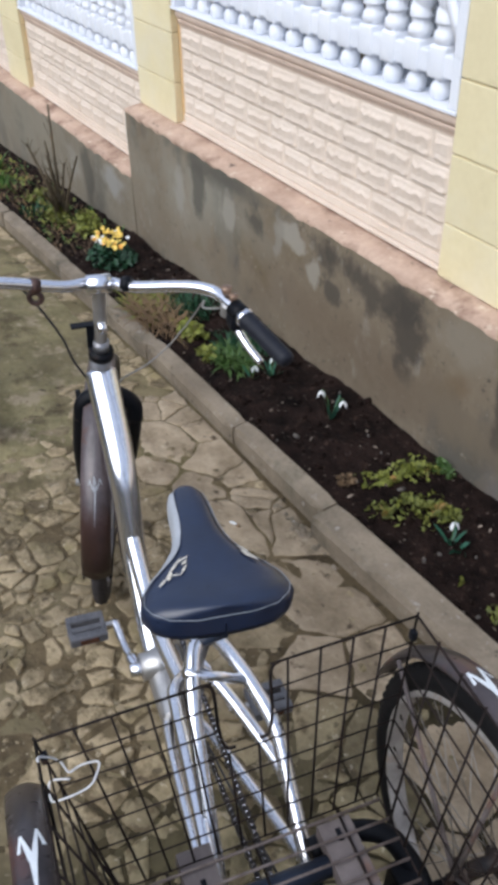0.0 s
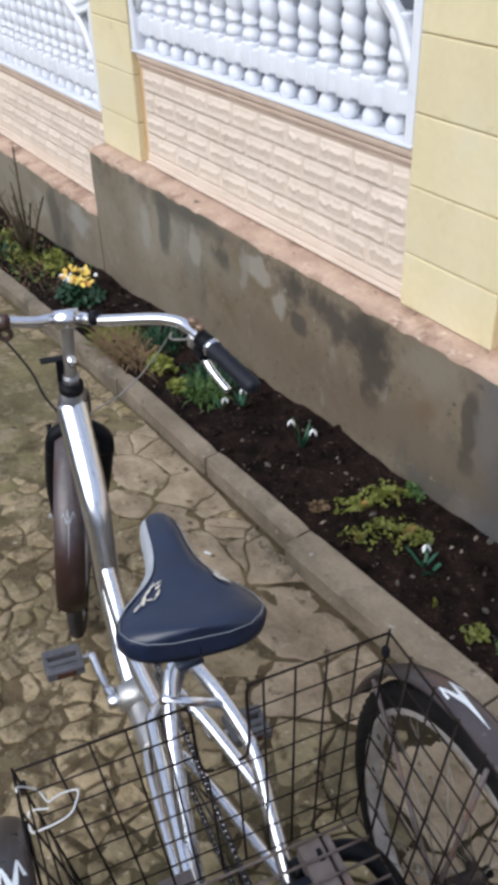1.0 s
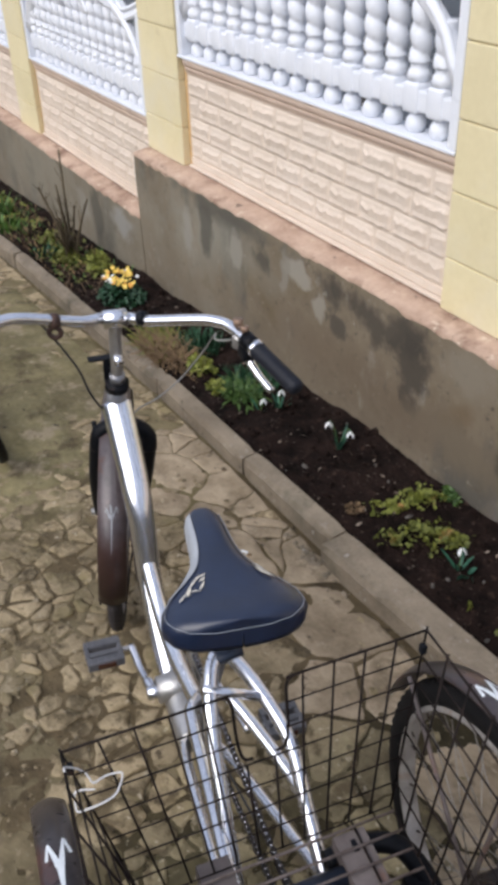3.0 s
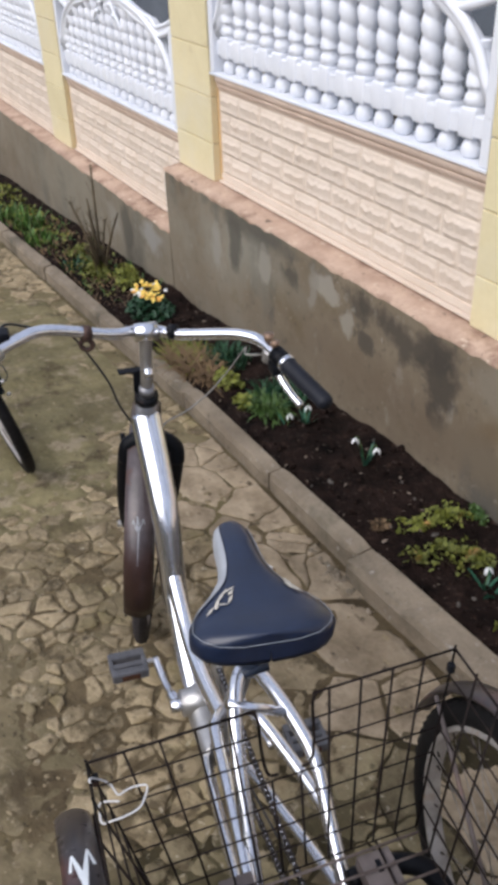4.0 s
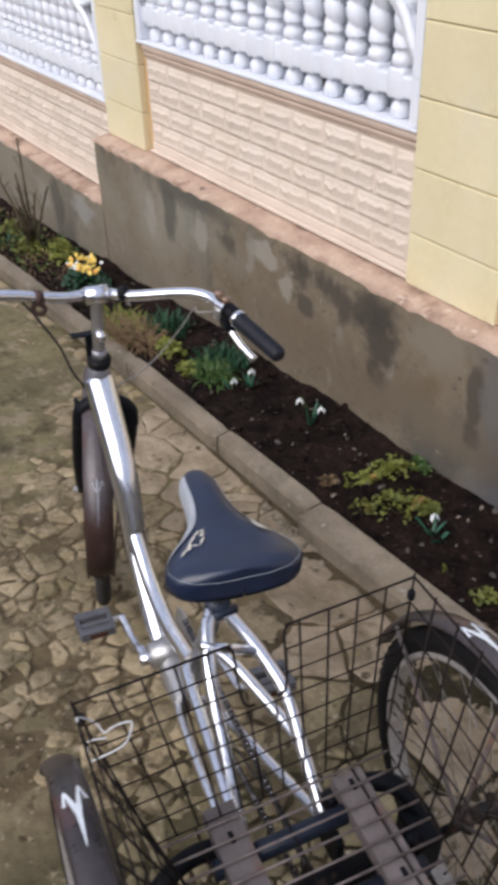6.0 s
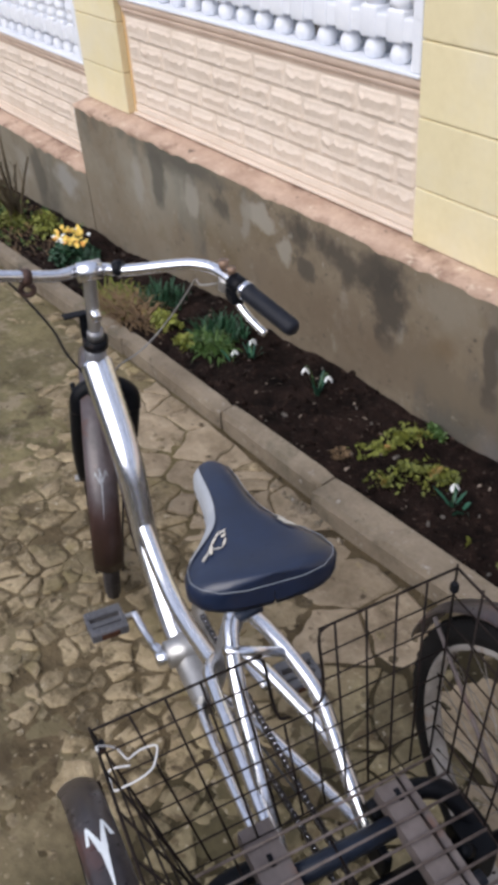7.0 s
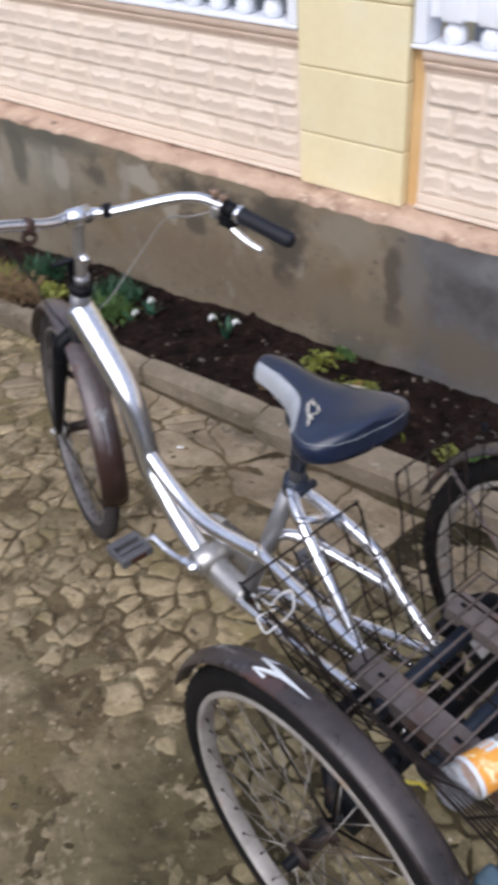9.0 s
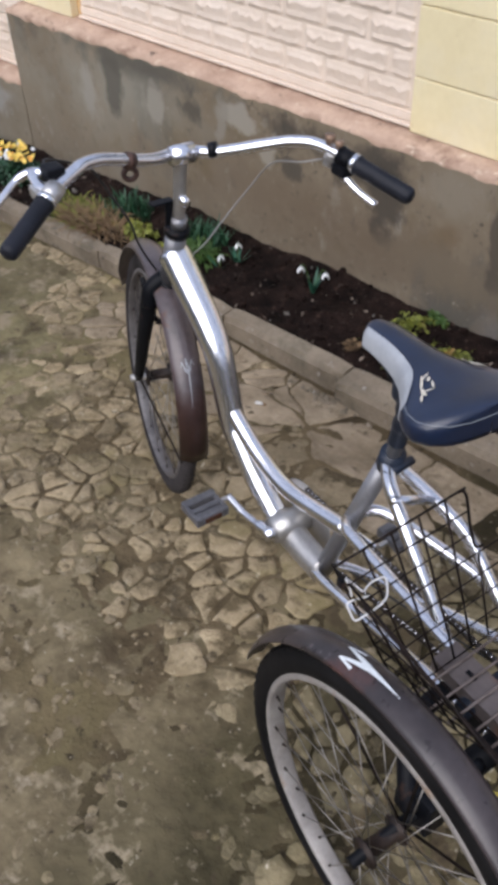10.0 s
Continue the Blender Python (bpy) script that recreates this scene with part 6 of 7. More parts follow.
def build_cushion(name, x, y, rx, ry, n, mat, label, seed, size=0.010, h=0.03, turn=0.0, clumped=False):
    """A low cushion of many small leaves with an uneven outline."""
    rng = random.Random(seed)
    bm = bmesh.new()
    knots = [(rng.uniform(0, 6.28), math.sqrt(rng.random()) * 0.95, rng.uniform(0.12, 0.36)) for _ in range(8)]
    for k in range(n):
        a, r = rng.uniform(0, 6.28), math.sqrt(rng.random())
        if clumped:
            ka, kr, ks = rng.choice(knots)
            u, v = kr * math.cos(ka) + rng.gauss(0, ks), kr * math.sin(ka) + rng.gauss(0, ks * 1.3)
            a, r = math.atan2(v, u), math.hypot(u, v)
        r *= 0.75 + 0.6 * noise.noise((math.cos(a) * 2.2 + seed, math.sin(a) * 2.2, 0.2))
        if noise.noise((math.cos(a) * r * 4 + seed * 2, math.sin(a) * r * 4, 5.0)) > 0.12:
            continue
        ca, sa = rx * r * math.cos(a), ry * r * math.sin(a)
        px, py = x + ca * math.cos(turn) - sa * math.sin(turn), y + ca * math.sin(turn) + sa * math.cos(turn)
        if py > WALL_FACE - 0.012 or py < KERB_BACK - 0.05:
            continue
        pz = soil_z(px, py) + h * max(0.15, 1 - r * r) * rng.uniform(0.15, 1.0) + 0.003
        leaf_card(bm, (px, py, pz), (rng.uniform(-0.9, 0.9), rng.uniform(-0.9, 0.9), 0.8), size * rng.uniform(0.6, 1.3), rng)
    ob = part(name, bm, mat, None, "", False)
    return tagged(ob, label, "plant", kind="stuff")


build_cushion("cushion_plant", 0.228, -0.235, 0.125, 0.070, 520, M_SEDUM, "yellow-green low cushion plant creeping over the soil", 1, 0.010, 0.045, 1.08, True)
build_cushion("cushion_plant", 0.275, -0.125, 0.06, 0.035, 220, M_LEAF, "green low cushion plant beside the wall", 2, 0.009, 0.03)
build_cushion("cushion_plant", 0.380, -0.350, 0.130, 0.080, 560, M_SEDUM, "yellow-green low cushion plant creeping over the soil", 3, 0.010, 0.05, 0.95, True)
build_cushion("cushion_plant", 0.445, -0.265, 0.06, 0.05, 240, M_SEDUM, "yellow-green low cushion plant creeping over the soil", 9, 0.009, 0.05)
build_cushion("withered_clump", 0.150, -0.420, 0.05, 0.04, 90, M_DRY, "small withered brown tuft in the soil", 8, 0.009, 0.03)
build_cushion("cushion_plant", -1.000, -0.380, 0.11, 0.07, 380, M_SEDUM, "yellow-green leafy clump in the bed", 6, 0.013, 0.07)
build_cushion("cushion_plant", -0.800, -0.405, 0.08, 0.05, 260, M_SEDUM, "bright yellow-green leafy clump in the bed", 7, 0.013, 0.05)
build_cushion("weeds", -4.90, -0.330, 0.80, 0.19, 420, M_SEDUM, "patch of yellow-green weeds in the bed", 14, 0.020, 0.12)
build_cushion("weeds", -6.60, -0.320, 1.10, 0.20, 520, M_SEDUM, "patch of yellow-green weeds in the bed", 15, 0.024, 0.12)
build_cushion("weeds", -1.47, -0.560, 0.22, 0.05, 160, M_SEDUM, "moss and small weeds on the kerb edge", 16, 0.009, 0.02)
build_cushion("weeds", 0.838, -0.410, 0.05, 0.04, 70, M_SEDUM, "small yellowing tuft in the soil", 17, 0.012, 0.04)
build_cushion("weeds", 0.920, -0.385, 0.035, 0.03, 60, M_LEAF, "small green tuft in the soil", 18, 0.012, 0.05)
build_cushion("weeds", 1.230, -0.270, 0.05, 0.05, 90, M_DRY, "small withered brown tuft in the soil", 19, 0.012, 0.03)


def build_mop(name, x, y, n, h, rx, ry, mat, label, seed, width=0.0028):
    """A flattened clump of many thin limp blades."""
    rng = random.Random(seed)
    bm = bmesh.new()
    for k in range(n):
        a, r = rng.uniform(0, 6.28), math.sqrt(rng.random())
        px, py = x + rx * r * math.cos(a), min(WALL_FACE - 0.03, max(KERB_BACK - 0.01, y + ry * r * math.sin(a)))
        b, reach = rng.uniform(0, 6.28), h * rng.uniform(0.5, 1.3)
        z = soil_z(px, py) - 0.004
        blade(bm, (px, py, z), (px + reach * math.cos(b), py + 0.7 * reach * math.sin(b), z + h * rng.uniform(0.35, 1.0)), width * rng.uniform(0.7, 1.4), 0.4 * h)
    finish(bm)
    ob = part(name, bm, mat)
    return tagged(ob, label, "plant", kind="stuff")


build_mop("withered_clump", -1.220, -0.435, 620, 0.115, 0.16, 0.08, M_DRY, "brown withered clump of limp leaves at the kerb", 61)
build_mop("withered_clump", -1.330, -0.420, 420, 0.105, 0.15, 0.08, M_SEDUM, "yellow-green limp leaves among withered stems", 62)
for k, (wx, wr, wn) in enumerate(((-2.45, 0.34, 270), (-2.85, 0.42, 330), (-3.45, 0.55, 430), (-4.10, 0.60, 460))):
    build_mop("weeds", wx, -0.300, wn // 5, 0.05, wr, 0.19, M_GRASS, "thin patch of fresh green grass in the bed", 30 + k, 0.0034)
    build_cushion("weeds", wx - 0.10, -0.330, wr, 0.19, wn // 3, M_SEDUM, "patch of yellow-green weeds in the bed", 40 + k, 0.015, 0.04)
    build_mop("withered_weeds", wx + 0.05, -0.320, wn // 2, 0.05, wr, 0.19, M_DRY, "withered brown weeds in the bed", 50 + k)
build_cushion("cushion_plant", -2.46, -0.260, 0.17, 0.09, 420, M_SEDUM, "leafy yellow-green mound beside the wall", 64, 0.015, 0.12)
build_cushion("cushion_plant", -2.74, -0.330, 0.17, 0.11, 380, M_SEDUM, "yellow-green leaves round the foot of the rose", 65, 0.014, 0.08)
build_cushion("cushion_plant", -3.15, -0.250, 0.22, 0.12, 320, M_SEDUM, "low yellow-green weeds beside the wall", 66, 0.014, 0.06)
build_mop("green_clump", -0.700, -0.350, 200, 0.085, 0.07, 0.05, M_LEAF, "clump of limp green leaves in the bed", 63, 0.004)


def build_tuft(name, x, y, n, h, spread, mat, label, seed, width=0.006, sag=0.01):
    rng = random.Random(seed)
    p = empty(name, pose(x, y, soil_z(x, y) - 0.006), label, "plant")
    for k in range(n):
        bm = bmesh.new()
        a, r = rng.uniform(0, 6.28), 0.72 * spread * math.sqrt(rng.random())
        foot = Vector((r * math.cos(a), r * math.sin(a), 0))
        lean = Vector((rng.gauss(0, 0.30), rng.gauss(0, 0.30), 1)) * (h * rng.uniform(0.5, 1.0) * (1 - 0.35 * r / spread))
        blade(bm, foot, foot + lean, width * rng.uniform(0.7, 1.2), sag * rng.random())
        finish(bm)
        part("leaf", bm, mat, p)
    return p


build_tuft("daffodil", -0.760, -0.262, 190, 0.130, 0.150, M_DARK_LEAF, "dense tuft of dark blue-green daffodil leaves", 21, 0.0036, 0.035)
build_tuft("daffodil", -1.195, -0.275, 190, 0.125, 0.150, M_DARK_LEAF, "dense tuft of dark green daffodil leaves", 22, 0.0036, 0.035)
build_tuft("grass_tuft", -4.45, -0.430, 70, 0.17, 0.17, M_GRASS, "thick tuft of bright green grass by the kerb", 23, 0.006, 0.03)
build_tuft("grass_tuft", -4.05, -0.370, 70, 0.19, 0.16, M_GRASS, "thick tuft of bright green grass by the kerb", 24, 0.006, 0.03)
build_tuft("grass_tuft", -3.66, -0.410, 60, 0.14, 0.15, M_GRASS, "thick tuft of bright green grass by the kerb", 28, 0.006, 0.03)
build_tuft("daffodil", -2.97, -0.400, 50, 0.11, 0.12, M_DARK_LEAF, "small tuft of dark green leaves", 25, 0.005, 0.03)
build_tuft("tulip_shoot", 0.690, -0.420, 3, 0.045, 0.016, M_SEDUM, "young yellow-green tulip shoot", 26, 0.007)
build_tuft("tulip_shoot", 0.600, -0.345, 4, 0.055, 0.035, M_BLUE_LEAF, "young dark green tulip leaves", 27, 0.012)


def build_primrose(x, y):
    rng = random.Random(31)
    z = soil_z(x, y)
    p = empty("primrose", pose(x, y, z), "primrose with yellow and white flowers over dark green leaves", "flower")
    bm = bmesh.new()
    for k in range(340):
        a, r = rng.uniform(0, 6.28), 0.150 * math.sqrt(rng.random())
        leaf_card(bm, (r * math.cos(a), 0.75 * r * math.sin(a), 0.015 + 0.085 * (1 - (r / 0.155) ** 2) * rng.uniform(0.3, 1)), (rng.uniform(-1, 1), rng.uniform(-1, 1), 0.8), rng.uniform(0.014, 0.024), rng)
    part("foliage", bm, M_DARK_LEAF, p, "", False)["kind"] = "stuff"
    for k in range(52):
        a, r = rng.uniform(0, 6.28), 0.140 * math.sqrt(rng.random())
        c = Vector((r * math.cos(a), 0.65 * r * math.sin(a), 0.105 + rng.uniform(0, 0.03)))
        if k < 5:
            c = Vector((0.02 * math.cos(2 * k), -0.055 + 0.02 * math.sin(2 * k), 0.118 + 0.004 * k))
        n = Vector((rng.uniform(-0.2, 0.8), rng.uniform(-1.0, 0.2), 1)).normalized()
        q = n.to_track_quat('Z', 'Y').to_matrix().to_4x4()
        bm = bmesh.new()
        mid = bm.verts.new(c)
        ring = []
        s = rng.uniform(0.009, 0.015)
        for i in range(20):
            b = 2 * math.pi * i / 20
            rr = s * (0.78 + 0.22 * abs(math.cos(2.5 * b)))
            ring.append(bm.verts.new(c + (q.to_3x3() @ Vector((rr * math.cos(b), rr * math.sin(b), 0.004)))))
        for i in range(20):
            bm.faces.new((mid, ring[i], ring[(i + 1) % 20]))
        part("flower_head", bm, M_PETAL_W if k < 5 or k % 9 == 0 else M_PETAL_O if k % 3 == 0 else M_PETAL_Y, p)


build_primrose(-1.975, -0.322)


def build_rose(x, y):
    rng = random.Random(41)
    z = soil_z(x, y)
    p = empty("rose_bush", pose(x, y, z - 0.01), "bare pruned rose bush with thin upright twigs", "bush")
    for k in range(11):
        a = rng.uniform(0, 6.28)
        r = rng.uniform(0.05, 0.22)
        h = rng.uniform(0.20, 0.48) if k else 0.62
        tip = Vector((r * math.cos(a), 0.6 * r * math.sin(a), h))
        pts = smooth_line([(0.02 * math.cos(a), 0.02 * math.sin(a), 0), tip * 0.45 + Vector((0.01, 0, 0.02)), tip], 5)
        bm = bmesh.new()
        tube(bm, pts, [0.0098 - 0.0048 * i / (len(pts) - 1) for i in range(len(pts))], 7)
        for i in range(8):
            q = pts[rng.randint(3, len(pts) - 2)]
            tube(bm, [q, q + Vector((rng.uniform(-0.05, 0.05), rng.uniform(-0.04, 0.04), rng.uniform(0.02, 0.08)))], 0.0018, 5)
        finish(bm)
        part("twig", bm, M_TWIG, p)


build_rose(-2.735, -0.312)


def build_litter():
    """Pale stones, crumbs of mortar and dead leaves on the soil."""
    rng = random.Random(51)
    bm = bmesh.new()
    for i in range(95):
        if i < 65:
            x, y = rng.gauss(1.1, 0.32), rng.uniform(KERB_BACK + 0.02, WALL_FACE - 0.01)
        else:
            x, y = rng.uniform(-2.0, 2.2), rng.uniform(KERB_BACK + 0.02, WALL_FACE - 0.01)
        r = rng.choice((0.003, 0.004, 0.005, 0.007, 0.011)) * rng.uniform(0.7, 1.3)
        m = Matrix.Translation((x, y, soil_z(x, y) + r * 0.2)) @ Euler([rng.uniform(0, 6) for _ in range(3)]).to_matrix().to_4x4() @ Matrix.Diagonal((r * rng.uniform(1, 1.6), r, r * 0.6, 1))
        bmesh.ops.create_icosphere(bm, subdivisions=1, radius=1.0, matrix=m)
    ob = part("pebbles", bm, M_RUBBLE, None, "", False)
    tagged(ob, "pale pebbles and mortar crumbs scattered on the soil", "pebbles", kind="stuff")
    bm = bmesh.new()
    for i in range(150):
        x, y = rng.uniform(-2.2, 2.0), rng.uniform(KERB_BACK + 0.01, WALL_FACE - 0.01)
        leaf_card(bm, (x, y, soil_z(x, y) + 0.006), (rng.uniform(-0.6, 0.6), rng.uniform(-0.6, 0.6), 1), rng.uniform(0.004, 0.013), rng)
    ob = part("dead_leaves", bm, M_FLAKE, None, "", False)
    tagged(ob, "scraps of dead brown leaves on the soil", "leaves", kind="stuff")
    # larger rubble by the wall
    for i in range(30):
        x, y = rng.gauss(1.42, 0.16), rng.uniform(-0.24, -0.11)
        r = rng.uniform(0.010, 0.027)
        bm = bmesh.new()
        bmesh.ops.create_icosphere(bm, subdivisions=2, radius=1.0)
        for v in bm.verts:
            v.co *= 1 + 0.55 * noise.noise(v.co * 1.5 + Vector((i * 3.1, 0, 0)))
        bm.transform(Matrix.Translation((x, y, soil_z(x, y) + r * 0.15)) @ Matrix.Rotation(rng.uniform(0, 6), 4, 'Z') @ Matrix.Diagonal((r * 1.4, r, r * 0.38, 1)))
        finish(bm, False)
        ob = part("rubble_stone", bm, M_RUBBLE)
        tagged(ob, "rough pale piece of rubble on the soil", "stone", "rubble in the bed")


build_litter()

# ---- flat stones of the path, set in mud ----
BIG = [(0.46, -0.765, 0.20, 0.125), (0.80, -0.735, 0.12, 0.09), (0.70, -0.93, 0.13, 0.09), (1.08, -0.76, 0.13, 0.10), (-0.12, -0.80, 0.11, 0.09), (-0.42, -0.78, 0.12, 0.09), (1.30, -0.98, 0.12, 0.09),
       (0.40, -1.86, 0.10, 0.09), (0.10, -2.2, 0.14, 0.12), (0.62, -2.35, 0.15, 0.12)]


def stone_seeds():
    """Scattered seeds; closer together in the middle of the path, wide where the big slabs lie."""
    rng = random.Random(77)
    X0, X1, Y0, Y1 = -4.4, 3.2, -3.7, -0.60
    kept = []
    cell = 0.05
    table = {}

    def near(x, y, d):
        k = int(d / cell) + 1
        i, j = int(x // cell), int(y // cell)
        for a in range(i - k, i + k + 1):
            for b in range(j - k, j + k + 1):
                for (px, py) in table.get((a, b), ()):
                    if (px - x) ** 2 + (py - y) ** 2 < d * d:
                        return True
        return False

    def put(x, y):
        kept.append((x, y))
        table.setdefault((int(x // cell), int(y // cell)), []).append((x, y))

    for x, y, a, b in BIG:
        put(x, y)
    for n in range(34000):
        x, y = rng.uniform(X0, X1), rng.uniform(Y0, Y1)
        if any(((x - bx) / (2 * a)) ** 2 + ((y - by) / (2 * b)) ** 2 < 0.92 for bx, by, a, b in BIG):
            continue
        d = 0.040 + 0.034 * noise.noise((x * 2.1, y * 2.1, 8.0)) + 0.150 * rng.random() ** 2.4
        if near(x, y, max(0.026, d)):
            continue
        put(x, y)
    return kept, table, cell


def clip(poly, m, n):
    """Keeps the part of poly on the inner side of the line through m with normal n."""
    out = []
    for i in range(len(poly)):
        a, b = poly[i], poly[(i + 1) % len(poly)]
        da, db = (a - m).dot(n), (b - m).dot(n)
        if da <= 0:
            out.append(a)
        if (da < 0) != (db < 0):
            out.append(a + (b - a) * (da / (da - db)))
    return out


def wander(p):
    """Bends the straight cuts between the stones, the same way for both neighbours."""
    c = Vector((p.x, p.y, 0))
    q = noise.noise_vector(c * 9 + Vector((3, 7, 1))) * 0.016 + noise.noise_vector(c * 24 + Vector((1, 2, 9))) * 0.007
    return Vector((p.x + q.x, min(KERB_FRONT - 0.006, p.y + q.y)))


def stone_geometry(poly, centre, gap, rng, high):
    """Vertices and faces of one flat stone: ragged outline, worn edge, uneven top."""
    n = len(poly)
    ring = []
    for i in range(n):
        a, b = poly[i], poly[(i + 1) % n]
        k = max(1, min(9, int((b - a).length / 0.014)))
        for j in range(k):
            ring.append(wander(a + (b - a) * (j / k)))
    centre = wander(centre)
    out = []
    for p in ring:
        d = p - centre
        L = d.length
        if L < 1e-4:
            continue
        w = gap * (1 + 1.2 * noise.noise((p.x * 16, p.y * 16, 4.0))) + gap * 0.9 * noise.noise((p.x * 45, p.y * 45, 6.0))
        w = max(0.0005, min(w, 0.16 * L))
        out.append(centre + d * ((L - w * 1.25) / L))
    m = len(out)
    if gap > 0.004:
        # soften the corners
        out = [out[i] * 0.86 + (out[i - 1] + out[(i + 1) % m]) * 0.07 for i in range(m)]
    tx, ty = rng.uniform(-0.03, 0.03), rng.uniform(-0.03, 0.03)
    verts, faces = [], []
    rings = ((1.0, -0.012), (0.985, high * 0.55), (0.93, high * 0.95), (0.55, high * 1.1))
    for scale, dz in rings:
        for p in out:
            q = centre + (p - centre) * scale
            z = path_z(q.x, q.y) + dz + ((q.x - centre.x) * tx + (q.y - centre.y) * ty) + 0.0030 * noise.noise((q.x * 28, q.y * 28, 3.0)) * (scale < 1)
            verts.append((q.x, q.y, z))
    for lvl in range(len(rings) - 1):
        for i in range(m):
            j = (i + 1) % m
            faces.append((lvl * m + i, lvl * m + j, (lvl + 1) * m + j, (lvl + 1) * m + i))
    verts.append((centre.x, centre.y, path_z(centre.x, centre.y) + high * 1.1 + 0.003 * noise.noise((centre.x * 28, centre.y * 28, 3.0))))
    top = (len(rings) - 1) * m
    for i in range(m):
        faces.append((top + i, top + (i + 1) % m, len(verts) - 1))
    return verts, faces


def weight(x, y):
    """A fixed chance number for a place: heavier stones push their joints outwards."""
    return 0.42 * noise.noise((x * 91.7, y * 87.3, 3.3))


def build_stones():
    kept, table, cell = stone_seeds()
    rng = random.Random(78)
    far_parts = ([], [])
    made = 0
    for idx, (x, y) in enumerate(kept):
        c = Vector((x, y))
        big = idx < len(BIG)
        R = 0.55 if big else 0.30
        poly = [Vector((x - R, y - R)), Vector((x + R, y - R)), Vector((x + R, y + R)), Vector((x - R, y + R))]
        k = int(2 * R / cell) + 1
        i0, j0 = int(x // cell), int(y // cell)
        others = []
        for a in range(i0 - k, i0 + k + 1):
            for b in range(j0 - k, j0 + k + 1):
                others += [q for q in table.get((a, b), ()) if q != (x, y)]
        others.sort(key=lambda q: (q[0] - x) ** 2 + (q[1] - y) ** 2)
        for q in others[:40]:
            o = Vector(q)
            f = 0.5 + 0.5 * (weight(x, y) - weight(q[0], q[1]))
            poly = clip(poly, c + (o - c) * f, (o - c).normalized())
            if len(poly) < 3:
                break
        poly = clip(poly, Vector((0, KERB_FRONT - (0.040 if x > 0.22 else 0.006))), Vector((0, 1)))
        if len(poly) < 3:
            continue
        area = 0.5 * abs(sum(poly[i].x * poly[(i + 1) % len(poly)].y - poly[(i + 1) % len(poly)].x * poly[i].y for i in range(len(poly))))
        if area < 0.0004:
            continue
        mid = sum(poly, Vector((0, 0))) / len(poly)
        # joints: hairline by the kerb, wide and muddy over the middle
        wide = min(1.0, max(0.0, (-y - 0.95) / 0.45))
        gap = (0.0028 if x < -0.4 else 0.0040) + wide * (0.0006 + 0.0060 * rng.random() ** 2.0)
        worn = min(1.0, max(0.0, (-0.15 - x) / 0.55)) * (0.62 if y < -0.95 else 0.30)
        high = (0.0020 + 0.0052 * rng.random()) * (1 - 0.8 * worn)
        smeared = min(1.0, max(0.0, (-y - 1.52) / 0.2)) * (1.0 if x < 1.1 else 0.5)
        high += 0.0025 * smeared
        if rng.random() < 0.10 * wide + 0.75 * worn + (0.55 if area < 0.010 else 0.9) * smeared + 0.8 * max(0.0, (x - 2.2), (-y - 2.7)) or (smeared > 0.6 and x < 1.15):
            continue
        v, f = stone_geometry(poly, mid, gap, rng, high)
        if -0.75 < x < 1.55 and -1.95 < y and made < 300:
            me = bpy.data.meshes.new("stone")
            me.from_pydata(v, [], f)
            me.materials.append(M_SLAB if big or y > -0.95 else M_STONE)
            me.polygons.foreach_set("use_smooth", [True] * len(me.polygons))
            ob = new("stone", me)
            ob.parent = GROUND
            made += 1
        else:
            jv, jf = far_parts
            o = len(jv)
            jv += v
            jf += [tuple(q + o for q in face) for face in f]
    for name, (jv, jf), mat in (("far_stones", far_parts, M_STONE),):
        me = bpy.data.meshes.new(name)
        me.from_pydata(jv, [], jf)
        me.materials.append(mat)
        me.polygons.foreach_set("use_smooth", [True] * len(me.polygons))
        ob = new(name, me)
        ob.parent = GROUND
        ob["kind"] = "stuff"


build_stones()


def build_gravel():
    """Small chips of stone trodden into the mud."""
    rng = random.Random(91)
    bm = bmesh.new()
    bmesh.ops.create_icosphere(bm, subdivisions=1, radius=1.0)
    base = [v.co.copy() for v in bm.verts]
    tris = [tuple(v.index for v in f.verts) for f in bm.faces]
    bm.free()
    verts, faces = [], []
    for i in range(3600):
        x, y = rng.uniform(-1.0, 2.2), rng.uniform(-2.9, -0.62)
        if x < -0.4 and rng.random() < 0.6:
            continue
        if y > -0.95 and rng.random() < 0.7:
            continue
        r = 0.004 + 0.013 * rng.random() ** 2
        e = Matrix.Rotation(rng.uniform(0, 6.28), 3, 'Z') @ Matrix.Diagonal((r * rng.uniform(1.0, 1.7), r, r * rng.uniform(0.25, 0.45)))
        z = path_z(x, y) + 0.001
        o = len(verts)
        for v in base:
            q = e @ (v * (1 + 0.3 * rng.uniform(-1, 1)))
            verts.append((x + q.x, y + q.y, z + q.z))
        faces += [tuple(k + o for k in t) for t in tris]
    me = bpy.data.meshes.new("gravel")
    me.from_pydata(verts, [], faces)
    me.materials.append(M_STONE)
    ob = new("gravel", me)
    ob.parent = GROUND
    ob["kind"] = "stuff"


build_gravel()


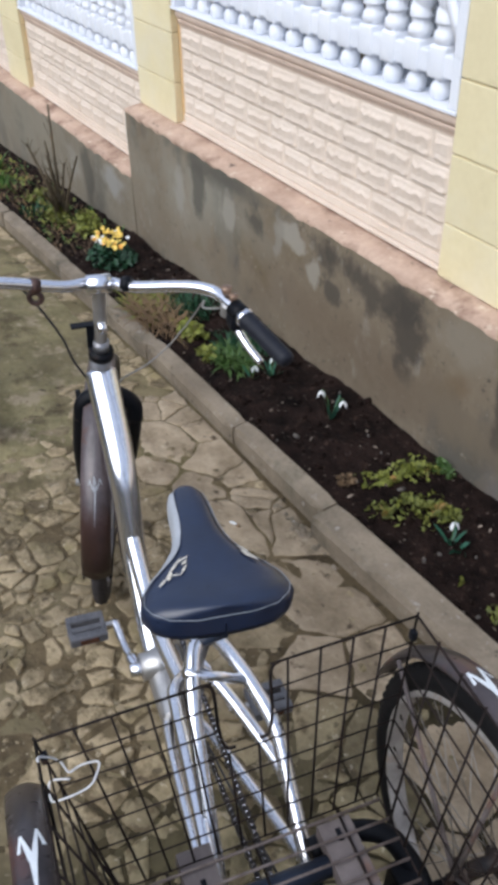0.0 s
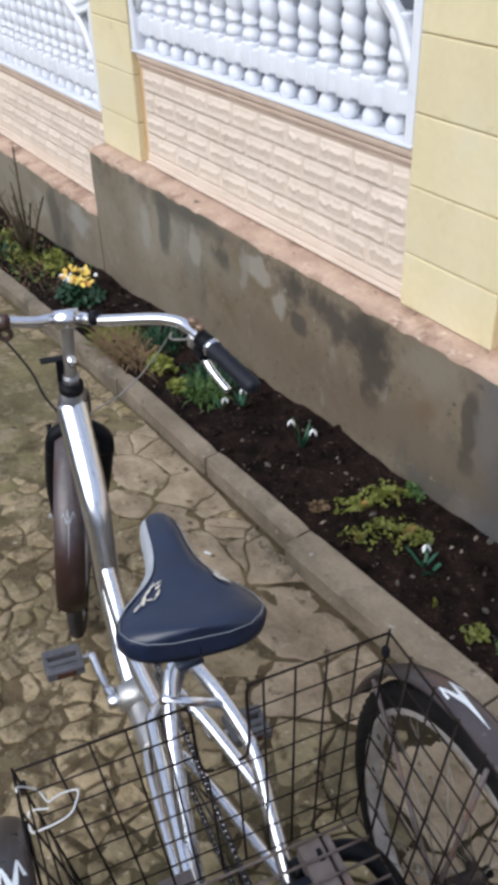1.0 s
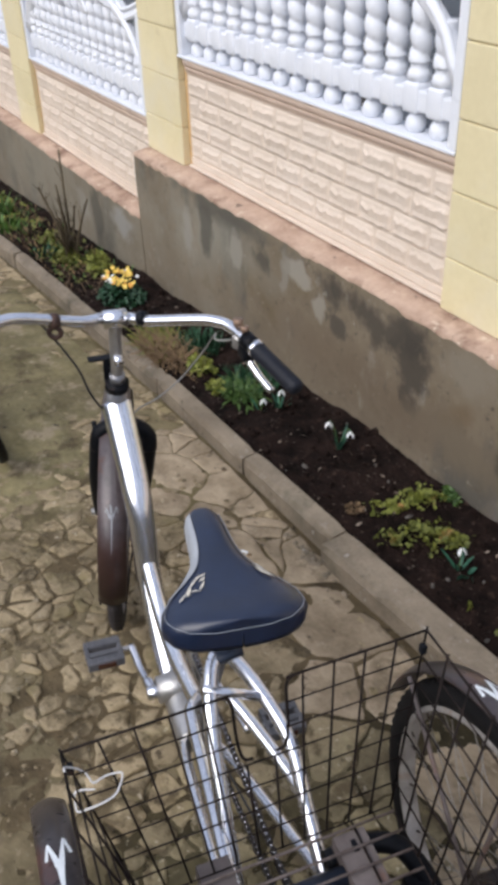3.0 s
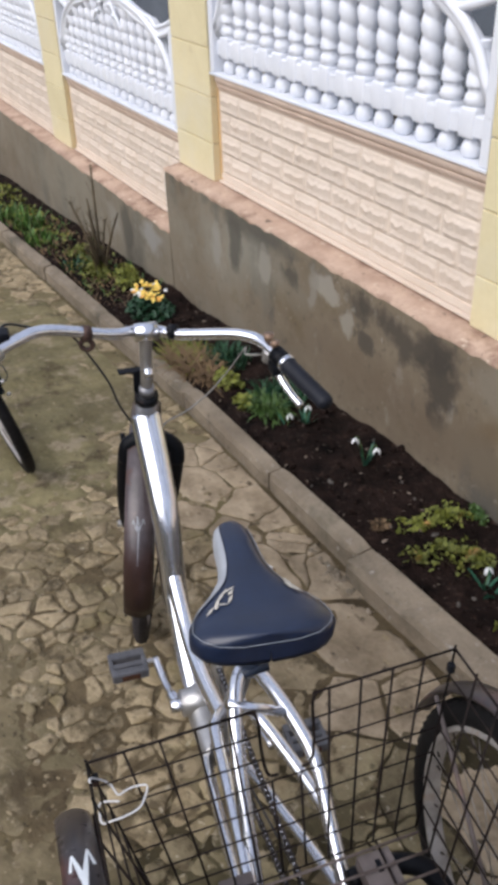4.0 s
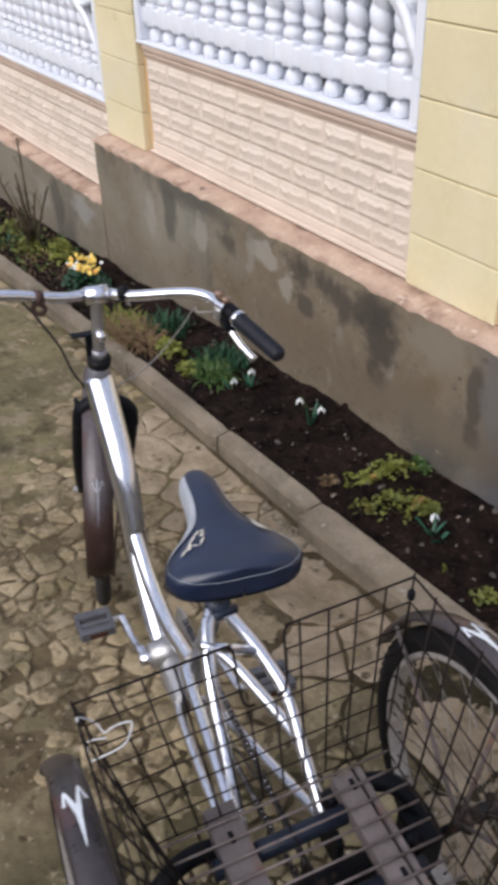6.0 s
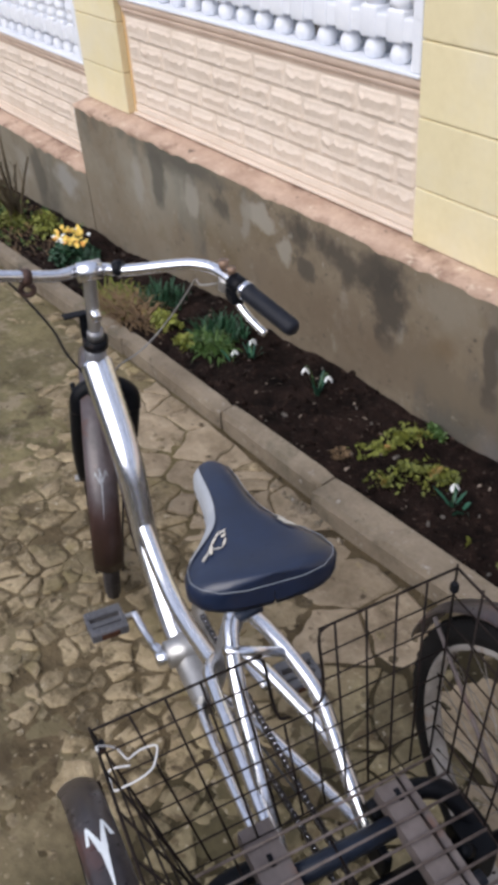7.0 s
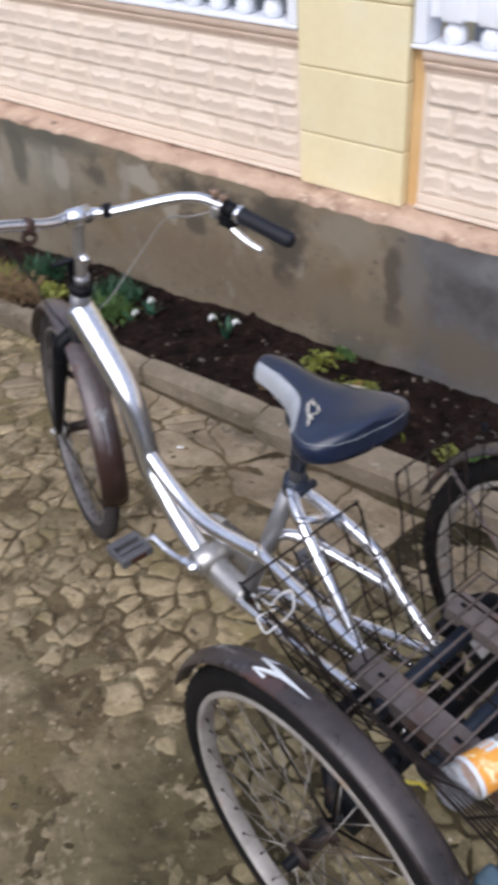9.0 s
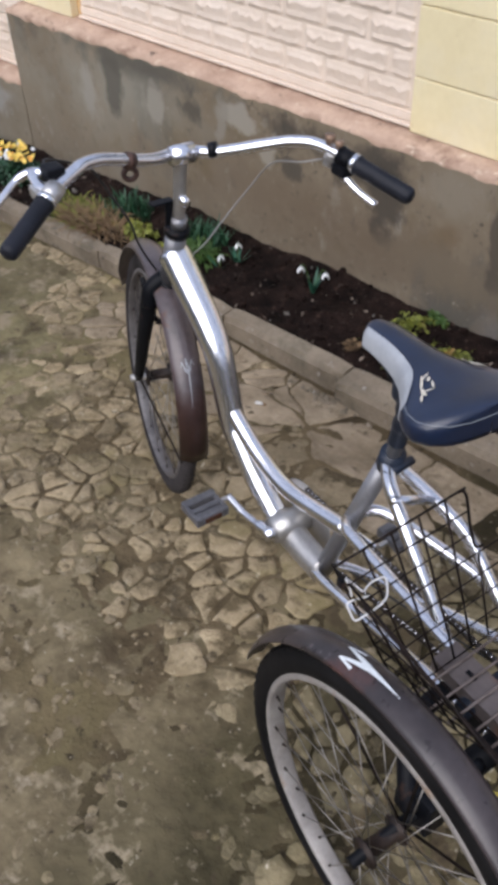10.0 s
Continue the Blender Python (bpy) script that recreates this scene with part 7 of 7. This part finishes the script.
def build_crust():
    """A trodden crust of dried earth and old mortar over part of the path, ragged where it runs out."""
    bm = bmesh.new()

    def at(s, t):
        x, y = -2.9 + 5.2 * s, -3.1 + 2.42 * t
        deep = min(1, max(0, (-y - 1.46) / 0.30)) * min(1, max(0, (1.30 - x) / 0.25)) * min(1, max(0, (x + 0.55) / 0.3))
        thin = max(min(1, max(0, (-y - 0.95) / 0.12)), min(1, max(0, (-0.75 - x) / 0.4))) * (0.60 + 0.80 * min(1, max(0, (-0.3 - x) / 0.7))) * min(1, max(0, (2.2 - x) / 0.3)) * min(1, max(0, (x + 2.8) / 0.3))
        thin *= 1 - 0.6 * min(1, max(0, (x - 0.95) / 0.2)) * min(1, max(0, (y + 1.45) / 0.15))
        m = max(deep, thin) * min(1, max(0, (y + 2.9) / 0.2))
        z = path_z(x, y) - 0.008 + 0.0115 * m + 0.0085 * noise.noise((x * 4, y * 4, 11)) + 0.0060 * noise.noise((x * 13, y * 13, 12)) + 0.0036 * noise.noise((x * 40, y * 40, 13))
        return (x, y, z)

    grid(bm, 470, 234, at)
    finish(bm)
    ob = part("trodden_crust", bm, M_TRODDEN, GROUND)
    ob["kind"] = "stuff"


build_crust()


def build_scraps():
    """Crumbs of broken concrete at the open kerb joint, and a white scrap lying on the slabs."""
    rng = random.Random(97)
    bm = bmesh.new()
    for i in range(60):
        x, y = 0.225 + rng.gauss(0, 0.07), -0.618 - abs(rng.gauss(0, 0.022))
        r = 0.003 + 0.010 * rng.random() ** 2
        m = Matrix.Translation((x, y, path_z(x, y) + 0.004 + r * 0.2)) @ Euler([rng.uniform(0, 6) for _ in range(3)]).to_matrix().to_4x4() @ Matrix.Diagonal((r * 1.3, r, r * 0.7, 1))
        bmesh.ops.create_icosphere(bm, subdivisions=1, radius=1.0, matrix=m)
    tagged(part("concrete_crumbs", bm, M_KERB, None, "", False), "crumbs of broken concrete beside the open kerb joint", "crumbs", kind="stuff")
    x, y = SCRAP
    z = path_z(x, y) + 0.0075
    scrap = empty("butt", pose(x, y, z, 0, 0, 25), "white crushed cigarette butt lying on the slabs", "butt")
    bm = bmesh.new()
    tube(bm, [(-0.012, 0, 0.004), (0.0, 0.001, 0.0045), (0.013, 0, 0.004)], [0.0042, 0.0046, 0.0040], 10, flat=0.8)
    finish(bm)
    part("paper", bm, M_PETAL_W, scrap)
    bm = bmesh.new()
    tube(bm, [(0.013, 0, 0.004), (0.024, -0.001, 0.004)], [0.0042, 0.0040], 10, flat=0.8)
    finish(bm)
    part("filter", bm, M_DRY, scrap, "brown filter end")


SCRAP = (0.101, -0.800)
build_scraps()
